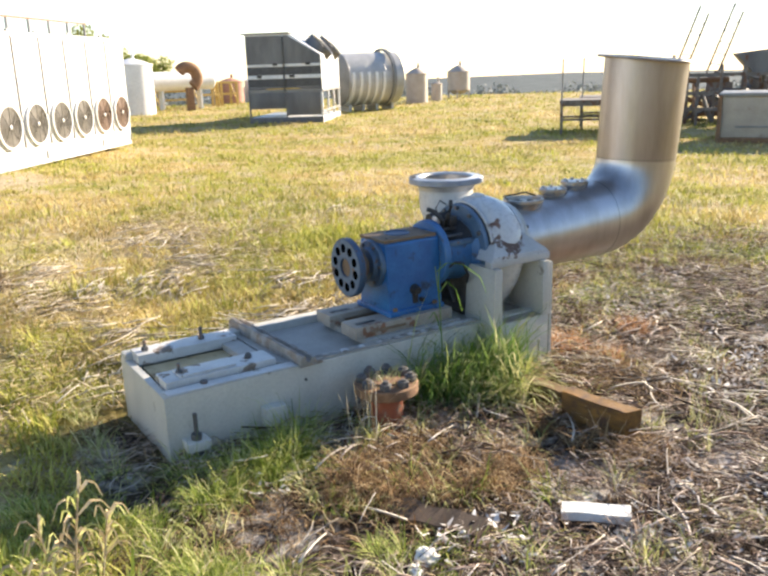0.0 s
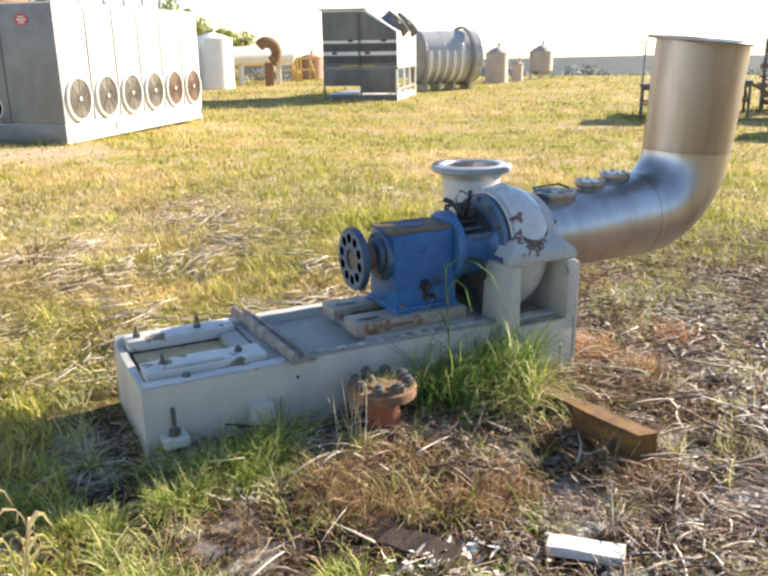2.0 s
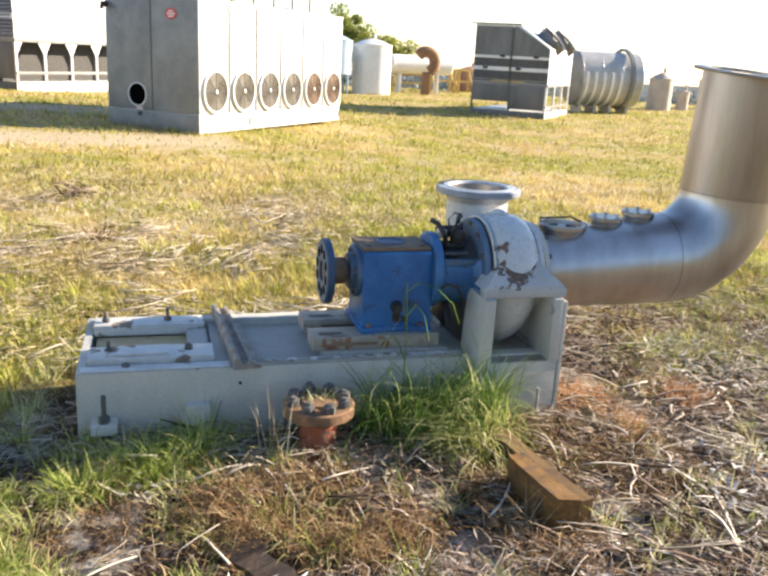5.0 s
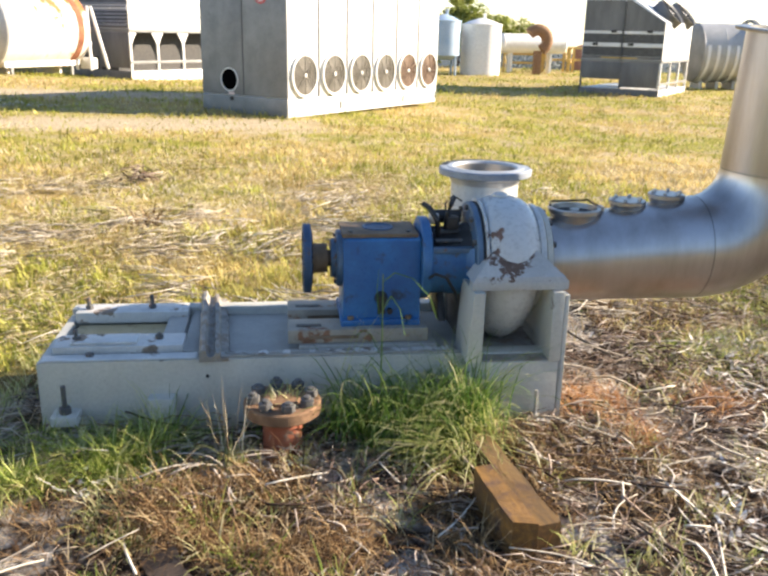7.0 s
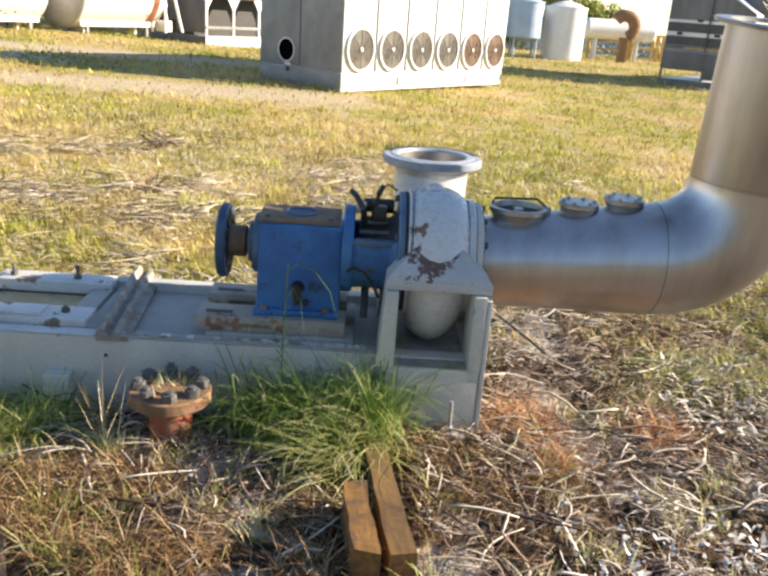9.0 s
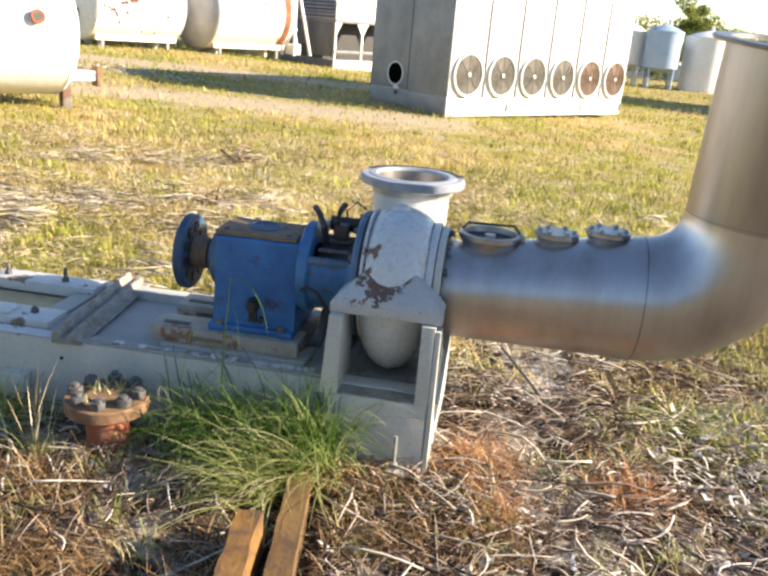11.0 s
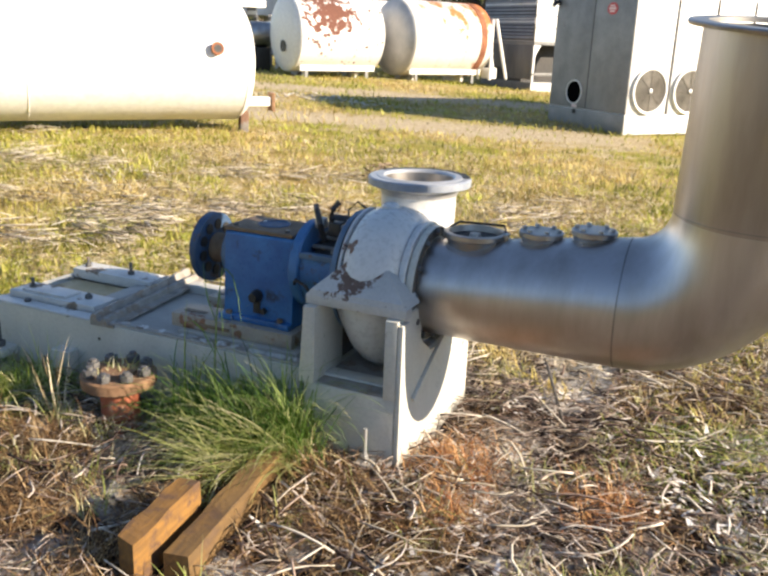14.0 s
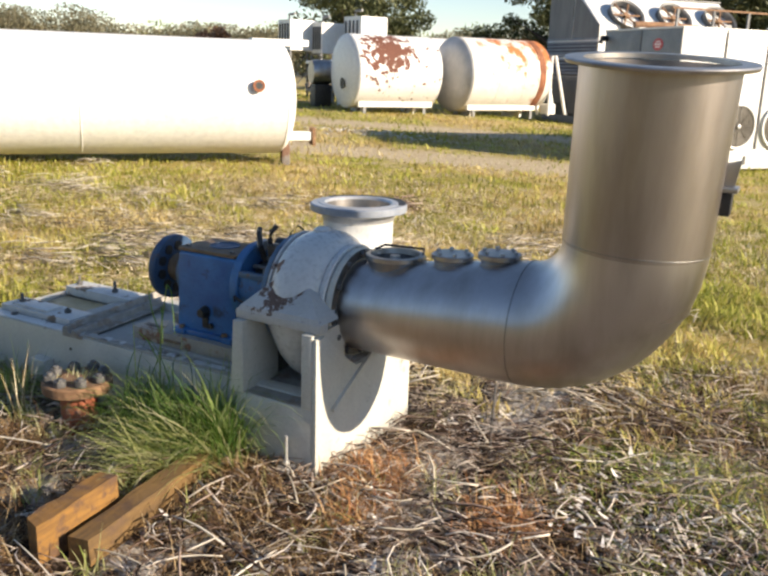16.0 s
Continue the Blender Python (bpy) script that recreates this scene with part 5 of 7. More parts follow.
def build_suction():
    pipe = thing("suction_pipe", pose(0, 0, 0), "brushed stainless suction elbow with tall open riser and capped ports", "pipe")
    # reducing run, flat along its underside
    def ring(bm, c, n, r, k=56):
        a = Vector((0, 1, 0))
        b = n.cross(a)
        return [bm.verts.new(c + r * (a * math.cos(2 * math.pi * i / k) + b * math.sin(2 * math.pi * i / k))) for i in range(k)]

    def skin(bm, stations):
        rs = [ring(bm, *s) for s in stations]
        for p, q in zip(rs, rs[1:]):
            for i in range(len(p)):
                bm.faces.new((p[i], p[(i + 1) % len(p)], q[(i + 1) % len(p)], q[i]))
        return bm

    ex, ez, er, rad = 3.571, 0.635, 0.224, 0.345
    ye = AY + 0.018
    run = [(Vector((x, y, z)), Vector((1, 0.015, 0)), r) for x, y, z, r in ((2.87, AY, 0.592, 0.176), (2.93, AY + 0.001, 0.593, 0.178), (3.10, AY + 0.006, 0.603, 0.190), (ex, ye, ez, er))]
    part("reducer_run", skin(bmesh.new(), run), M_STEEL, pipe)
    # the elbow turns up and leans a little, towards the field's near side
    lean = Vector((0, -0.055, 1)).normalized()
    bend = []
    for i in range(17):
        a = radians(87.8) * i / 16
        bend.append((Vector((ex, ye, ez)) + Vector((1, 0, 0)) * rad * math.sin(a) + lean * rad * (1 - math.cos(a)), Vector((1, 0, 0)) * math.cos(a) + lean * math.sin(a), er + 0.007 * i / 16))
    part("elbow", skin(bmesh.new(), bend), M_STEEL, pipe)
    foot, axis = bend[-1][0], bend[-1][1]
    up = Matrix.Translation(foot) @ Vector((0, 0, 1)).rotation_difference(axis).to_matrix().to_4x4()
    tall = 0.588
    part("riser", lathe(bmesh.new(), [(0, 0.231), (tall - 0.02, 0.239), (tall - 0.02, 0.234), (0, 0.226), (-0.2, 0.2)], "z", seg=64), M_RISER, pipe, "tan stainless riser", m=up)
    part("rim_flange", lathe(bmesh.new(), [(-0.012, 0.228), (-0.012, 0.282), (-0.002, 0.286), (0.003, 0.282), (0.003, 0.229)], "z", seg=64, closed=True), M_STEEL2, pipe, "thin turned-out rim",
         m=up @ pose(0, 0, tall - 0.012, 2.0, 0.5, 0))
    for c, n, r in ((Vector((ex, ye, ez)), Vector((1, 0, 0)), er), (foot, axis, 0.231)):
        part("weld_seam", skin(bmesh.new(), [(c - n * 0.003, n, r), (c - n * 0.001, n, r + 0.001), (c + n * 0.001, n, r + 0.001), (c + n * 0.003, n, r)]), M_SEAMLINE, pipe)
    fl = part("loose_flange", lathe(bmesh.new(), [(2.857, 0.13), (2.857, 0.212), (2.861, 0.216), (2.880, 0.216), (2.884, 0.212), (2.884, 0.175)], "x", (0, AY, AZ - 0.006), 64, True), M_BASE, pipe)
    # black ring painting the shadow in the gap between the flanges
    part("flange_shadow_gap", lathe(bmesh.new(), [(2.8545, 0.10), (2.8545, 0.205), (2.8565, 0.205), (2.8565, 0.10)], "x", (0, AY, AZ - 0.006), 48, True), M_BLACK, pipe)
    part("flange_face", lathe(bmesh.new(), [(2.8845, 0.178), (2.8845, 0.211), (2.8865, 0.209), (2.8865, 0.178)], "x", (0, AY, AZ - 0.006), 64, True), M_GRIME_SHADE, fl, "dark bolted flange face")
    ring_of("flange_bolt", fl, M_NUT, 12, 0.197, (0, AY, AZ - 0.006), "x", 0.0125, 2.8868, 2.900)
    # ports along the crown
    for i, (x, r, z, dep) in enumerate(((3.03, 0.112, 0.812, 0.0), (3.265, 0.078, 0.842, 0.0), (3.443, 0.078, 0.866, 0.0))):
        dy = AY + 0.008 + 0.012 * i
        nz = part("port", lathe(bmesh.new(), [(0.66, r - 0.03), (z - 0.045, r - 0.016), (z - 0.02, r - 0.006), (z - 0.016, r), (z, r), (z + 0.003, r - 0.004)] + ([(z + 0.003, r - 0.016), (z - 0.02, r - 0.02)] if i == 0 else [(z + 0.003, 0)]), "z", (x, dy, 0), 40), M_STEEL2, pipe)
        if i == 0:
            part("port_plate", lathe(bmesh.new(), [(z - 0.018, 0), (z - 0.018, r - 0.019)], "z", (x, dy, 0), 32), M_BLACK, nz, "black recessed plate")
            part("port_hub", lathe(bmesh.new(), [(z - 0.017, 0.022), (z - 0.004, 0.02), (z - 0.004, 0)], "z", (x, dy, 0), 20), M_STEEL2, nz)
            part("bail", sweep(bmesh.new(), [(x - 0.10, dy + 0.02, z + 0.004), (x - 0.085, dy + 0.07, z + 0.014), (x + 0.085, dy + 0.075, z + 0.018), (x + 0.108, dy + 0.02, z + 0.004)], 0.005, 6), M_DARK, nz)
            part("lug", boxm(x + 0.108, x + 0.125, dy - 0.02, dy + 0.02, z - 0.02, z + 0.008, 0.003), M_STEEL2, nz)
        else:
            for k in range(6):
                a = 2 * math.pi * k / 6
                part("port_bolt", prism(bmesh.new(), hexagon(0.009, x + 0.06 * math.cos(a), dy + 0.06 * math.sin(a)), "z", z + 0.0032, z + 0.013, 0.001), M_BOLT, nz, smooth=False)
    # hinge bracket with a fin on the far side of the riser
    br = part("bracket", boxm(0.16, 0.275, 0.02, 0.085, 0.20, 0.216, 0.003), M_STEEL2, pipe, m=up)
    part("bracket_fin", prism(bmesh.new(), [(0.20, 0.217), (0.262, 0.217), (0.272, 0.30), (0.225, 0.285)], "y", 0.045, 0.055, 0.002), M_STEEL2, br)
    part("bracket_block", boxm(0.222, 0.262, 0.03, 0.075, 0.125, 0.199, 0.006), M_BLACK, br)
    return pipe


def build_stub():
    stub = thing("rusty_flange_stub", pose(1.79, 2.79, 0.03), "rusty bolted pipe flange on a short red oxide stub", "pipe stub")
    part("stub_pipe", lathe(bmesh.new(), [(-0.12, 0), (-0.12, 0.074), (0.10, 0.074), (0.112, 0.09), (0.118, 0.09), (0.118, 0)], "z", seg=40), M_ORANGE, stub)
    part("flange", lathe(bmesh.new(), [(0.118, 0), (0.116, 0.138), (0.121, 0.143), (0.158, 0.143), (0.163, 0.138), (0.163, 0)], "z", seg=56), M_RUST, stub)
    part("blank", lathe(bmesh.new(), [(0.1635, 0), (0.1635, 0.07), (0.172, 0.066), (0.172, 0)], "z", seg=32), M_RUST, stub)
    for i in range(8):
        a = 2 * math.pi * i / 8 + 0.2
        x, y = 0.108 * math.cos(a), 0.108 * math.sin(a)
        nut = part("nut", prism(bmesh.new(), hexagon(0.027, x, y, 20 * i), "z", 0.1635, 0.192, 0.004), M_NUT, stub)
        part("stud_end", lathe(bmesh.new(), [(0.192, 0.014), (0.199 + 0.003 * (i % 3), 0.0135), (0.202 + 0.003 * (i % 3), 0)], "z", (x, y, 0), 12), M_NUT, nut)
    return stub


def build_timber(name, m, w, l, h, mat, label, cut=0.0, rot=1.0):
    ob = thing(name, m, label, "timber")
    bm = bmesh.new()
    n = 12
    rows = []
    for i in range(n + 1):
        y = l * i / n
        j = lambda k: 0.004 * rot * noise.noise(Vector((k * 3.1, y * 9, l * 5)))
        wob = 0.006 * rot * noise.noise(Vector((y * 4, 1.7, w * 9)))
        rows.append([(-w / 2 + j(1) + wob, y + (cut if i == 0 else 0), 0 + j(2)), (w / 2 + j(3) + wob, y, 0 + j(4)),
                     (w / 2 + j(5) + wob - 0.003, y, h + j(6)), (-w / 2 + j(7) + wob, y + (cut if i == 0 else 0), h + j(8))])
    vs = [[bm.verts.new(p) for p in r] for r in rows]
    for p, q in zip(vs, vs[1:]):
        for k in range(4):
            bm.faces.new((p[k], p[(k + 1) % 4], q[(k + 1) % 4], q[k]))
    bm.faces.new(vs[0])
    bm.faces.new(vs[-1])
    part("beam", bm, mat, ob, smooth=False)
    return ob


build_base()
build_pedestal()
build_casing()
build_housing()
build_suction()
build_stub()
build_timber("timber_beam", pose(2.50, 1.995, -0.015, 0, 0, 7), 0.072, 0.355, 0.152, M_TIMBER, "sawn yellow timber offcut lying in dead grass", 0.03, 2.2)
build_timber("timber_beam", pose(2.605, 2.09, -0.02, 0, 0, 8.5), 0.08, 0.66, 0.092, M_TIMBER2, "weathered brown timber running under fallen grass", 0.0, 2.0)
build_timber("rotten_timber", pose(1.40, 2.20, -0.095, 3, 10, -152), 0.10, 0.40, 0.10, M_LOG, "dark rotten timber half buried in litter", 0.02, 4.5)
build_timber("white_board", pose(1.862, 1.772, -0.004, 2, 0, -137), 0.075, 0.235, 0.032, M_BOARD, "short white painted board on the soil")

def build_lump(x, y, r, seed, label):
    """A small crumpled pale lump lying on the litter."""
    ob = thing("pale_lump", pose(x, y, hz(x, y), 0, 0, 40 * seed), label, "rubble", "pale lumps")
    bm = bmesh.new()
    bmesh.ops.create_icosphere(bm, subdivisions=3, radius=r)
    for v in bm.verts:
        k = 1 + 0.45 * noise.noise(v.co * (1.6 / r) + Vector((seed, 0, 0))) + 0.2 * noise.noise(v.co * (4.5 / r))
        v.co = Vector((v.co.x * k * 1.2, v.co.y * k, v.co.z * k * 0.7 + r * 0.25))
    part("lump", bm, M_BOARD, ob, smooth=False)
    return ob


build_lump(1.315, 1.825, 0.034, 1, "crumpled white lump of plaster on the litter")
build_lump(1.245, 1.79, 0.022, 2, "small white crumb of plaster on the litter")
build_lump(1.50, 1.86, 0.018, 3, "small white crumb of plaster on the litter")

rod = thing("steel_rod", pose(0, 0, 0), "thin dark rod lying on the litter beneath the pipe", "rod")
part("shaft", sweep(bmesh.new(), [(3.15, 4.13, 0.045), (3.27, 3.80, 0.04), (3.41, 3.42, 0.022)], 0.007, 8), M_GRIME_SHADE, rod)

weed = thing("tall_weed", pose(0, 0, 0), "tall green weed with drooping leaves before the blue housing", "weed")
part("stem", sweep(bmesh.new(), [(2.18, 2.87, -0.02), (2.17, 2.885, 0.25), (2.173, 2.90, 0.45), (2.176, 2.94, 0.63)], [0.004, 0.0035, 0.003, 0.002], 7), M_TUFT, weed)


def leaf(pts, width):
    """A thin folded leaf along points, widest in its middle."""
    bm, rows = bmesh.new(), []
    for i, p in enumerate(pts):
        f = i / (len(pts) - 1)
        w = width * (0.25 + 0.75 * math.sin(math.pi * min(f + 0.15, 1))) / 2
        p = Vector(p)
        rows.append([bm.verts.new(p + Vector((0, w, 0.3 * w))), bm.verts.new(p - Vector((0, 0, 0.2 * w))), bm.verts.new(p + Vector((0.6 * w, -w, 0.3 * w)))])
    for p, q in zip(rows, rows[1:]):
        bm.faces.new((p[0], p[1], q[1], q[0]))
        bm.faces.new((p[1], p[2], q[2], q[1]))
    return bm


for tips in (((2.175, 2.93, 0.60), (2.215, 2.90, 0.645), (2.275, 2.86, 0.635), (2.334, 2.806, 0.58), (2.36, 2.785, 0.50)),
             ((2.174, 2.91, 0.50), (2.20, 2.88, 0.56), (2.23, 2.85, 0.52), (2.25, 2.83, 0.42)),
             ((2.173, 2.90, 0.42), (2.15, 2.88, 0.52), (2.145, 2.87, 0.60), (2.15, 2.86, 0.67)),
             ((2.172, 2.89, 0.30), (2.13, 2.87, 0.40), (2.10, 2.85, 0.44), (2.06, 2.83, 0.42))):
    part("leaf", leaf(tips, 0.010), M_TUFT, weed)

seedy = thing("seed_weed", pose(0, 0, 0), "dry ochre weed with drooping seed sprays", "weed")
rw = random.Random(31)
for k, (bx, by, tx, ty, tall) in enumerate(((0.295, 2.03, 0.325, 1.99, 0.50), (0.27, 2.05, 0.22, 2.02, 0.40), (0.32, 2.05, 0.40, 2.06, 0.36), (0.24, 1.96, 0.16, 1.93, 0.33))):
    foot, tip = Vector((bx, by, -0.02)), Vector((tx, ty, tall))
    bow = Vector((0.012 * (k - 1), 0.02, 0))
    line = [foot.lerp(tip, f) + bow * math.sin(math.pi * f) for f in (0, 0.25, 0.5, 0.75, 1)]
    part("stem", sweep(bmesh.new(), line, [0.0045, 0.004, 0.0035, 0.003, 0.002], 7), M_STRAW, seedy)
    for i in range(24):
        f = 0.38 + 0.62 * i / 23
        o = foot.lerp(tip, f) + bow * math.sin(math.pi * f)
        a, reach = rw.uniform(0, 6.28), rw.uniform(0.05, 0.11) * (1.3 - 0.7 * f)
        d = Vector((math.cos(a), math.sin(a), 0)) * reach
        part("spray", leaf([o, o + d * 0.5 + Vector((0, 0, 0.035)), o + d * 0.85 + Vector((0, 0, 0.030)), o + d * 1.15 - Vector((0, 0, 0.008))], rw.uniform(0.010, 0.018)), M_STRAW if i % 3 else M_PALEGRASS, seedy)
    for i in range(5):
        o = foot.lerp(tip, 0.1 + 0.08 * i)
        a, reach = rw.uniform(0, 6.28), rw.uniform(0.10, 0.20)
        d = Vector((math.cos(a), math.sin(a), 0)) * reach
        part("leaf", leaf([o, o + d * 0.4 + Vector((0, 0, 0.07)), o + d * 0.8 + Vector((0, 0, 0.075)), o + d * 1.2 + Vector((0, 0, 0.01))], rw.uniform(0.010, 0.016)), M_PALEGRASS, seedy)


# ---------------------------------------------------------------- yard equipment round the field
YARD = 50.9   # heading of the rows of equipment, degrees


def build_cooler():
    L, D, H = 5.34, 2.0, 2.17
    ob = thing("cooler_unit", pose(1.896, 14.581, 0.10, 0, 0, YARD), "large pale galvanised fluid cooler with a row of six round fans", "cooler")
    part("plinth", boxm(0.01, L - 0.01, 0.012, D, -0.06, 0.27, 0.008), M_WHITESHEET, ob)
    part("body", boxm(0.015, L - 0.015, 0.03, D - 0.02, 0.272, H - 0.02, 0.01), M_WHITESHEET, ob)
    n = 6
    w = L / n
    for i in range(n):
        part("panel", boxm(i * w + 0.012, (i + 1) * w - 0.012, 0.0, 0.028, 0.276, H, 0.005), M_WHITESHEET, ob)
        if i:
            part("seam", boxm(i * w - 0.016, i * w + 0.016, -0.016, 0.031, 0.28, H - 0.03), M_SEAM, ob)
    # end sheets, with the shade on this side put into their greyer colour
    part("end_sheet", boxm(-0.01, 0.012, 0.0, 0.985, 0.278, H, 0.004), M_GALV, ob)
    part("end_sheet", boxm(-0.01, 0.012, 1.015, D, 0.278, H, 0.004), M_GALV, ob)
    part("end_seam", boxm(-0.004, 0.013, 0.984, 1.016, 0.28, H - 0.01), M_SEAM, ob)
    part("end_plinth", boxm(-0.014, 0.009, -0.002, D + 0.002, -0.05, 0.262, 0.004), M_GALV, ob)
    hole = part("end_opening", lathe(bmesh.new(), [(-0.0125, 0), (-0.0125, 0.185)], "x", (0, 1.33, 0.545), 32), M_VOID, ob, "black round opening")
    part("opening_rim", lathe(bmesh.new(), [(-0.012, 0.186), (-0.026, 0.19), (-0.026, 0.207), (-0.011, 0.212)], "x", (0, 1.33, 0.545), 32), M_WHITESHEET, hole)
    part("drain", lathe(bmesh.new(), [(-0.03, 0), (-0.03, 0.04), (-0.012, 0.04)], "x", (0, 1.28, 0.215), 16), M_DARK, ob)
    part("drain_patch", boxm(-0.013, -0.0105, 1.22, 1.36, 0.28, 0.33), M_SIGNW, ob)
    # enamel badge as plain shapes
    badge = part("badge", prism(bmesh.new(), [(0.56 + 0.125 * math.cos(t), 1.93 + 0.095 * math.sin(t)) for t in np.linspace(0, 6.283, 25)[:-1]], "x", -0.018, -0.0105), M_SIGN, ob, "red oval badge")
    part("badge_bar", boxm(-0.021, -0.0185, 0.475, 0.645, 1.915, 1.945), M_SIGNW, badge)
    part("badge_bar", boxm(-0.021, -0.0185, 0.505, 0.615, 1.96, 1.985), M_SIGNW, badge)
    part("badge_bar", boxm(-0.021, -0.0185, 0.505, 0.615, 1.875, 1.9), M_SIGNW, badge)
    part("roof", boxm(-0.02, L + 0.02, -0.015, D + 0.015, H + 0.001, H + 0.03, 0.006), M_WHITESHEET, ob)
    for i in range(n):
        cx, cz = (i + 0.5) * w + 0.0, 0.655
        mat = M_FANRUST if i >= 4 else M_FANGREY
        fan = part("fan_cowl", lathe(bmesh.new(), [(-0.002, 0.372), (-0.034, 0.368), (-0.048, 0.376), (-0.052, 0.366), (-0.048, 0.338), (-0.004, 0.338)], "y", (cx, 0, cz), 48, True), M_WHITESHEET, ob, "pale round fan cowl")
        part("fan_back", lathe(bmesh.new(), [(-0.034, 0), (-0.034, 0.335)], "y", (cx, 0, cz), 40), mat, fan)
        for k in range(8):
            r = 0.05 + 0.042 * k
            part("guard_ring", lathe(bmesh.new(), [(-0.044, r), (-0.040, r + 0.006), (-0.035, r)], "y", (cx, 0, cz), 32, True), mat, fan)
        for k in range(4):
            a = math.pi * k / 4
            d = Vector((math.cos(a), 0, math.sin(a))) * 0.35
            part("guard_wire", sweep(bmesh.new(), [Vector((cx, -0.046, cz)) - d * 0.95, Vector((cx, -0.046, cz)) + d * 0.95], 0.004, 5), mat, fan)
        part("fan_hub", lathe(bmesh.new(), [(-0.06, 0), (-0.062, 0.022), (-0.058, 0.037), (-0.02, 0.037)], "y", (cx, 0, cz), 20), M_BOLT, fan)
    for x in (1.6, 3.9, 5.3):
        part("lifting_lug", boxm(x - 0.02, x + 0.02, -0.004, 0.011, 0.02, 0.16), M_GALVDARK, ob)
    for x in (0.9, 1.8, 3.0, 4.4):
        part("roof_lug", boxm(x - 0.07, x + 0.07, 0.02, 0.06, H + 0.03, H + 0.08, 0.01), M_GALV, ob)
    for k in range(7):
        part("rail_post", boxm(0.3 + 0.75 * k, 0.335 + 0.75 * k, 0.55, 0.585, H + 0.03, H + 0.33), M_GALVDARK, ob)
    part("roof_rail", boxm(0.2, 4.9, 0.553, 0.582, H + 0.331, H + 0.36), M_RUST, ob)
    part("roof_pipe", sweep(bmesh.new(), [(0.2, 1.5, H + 0.12), (0.9, 1.45, H + 0.13), (1.6, 1.5, H + 0.11)], 0.05, 10), M_RUST, ob)
    part("side_valve", sweep(bmesh.new(), [(0.1, D - 0.02, H - 0.12), (-0.12, D - 0.05, H - 0.12), (-0.14, D - 0.05, H - 0.2)], 0.05, 10), M_DARK, ob)
    return ob


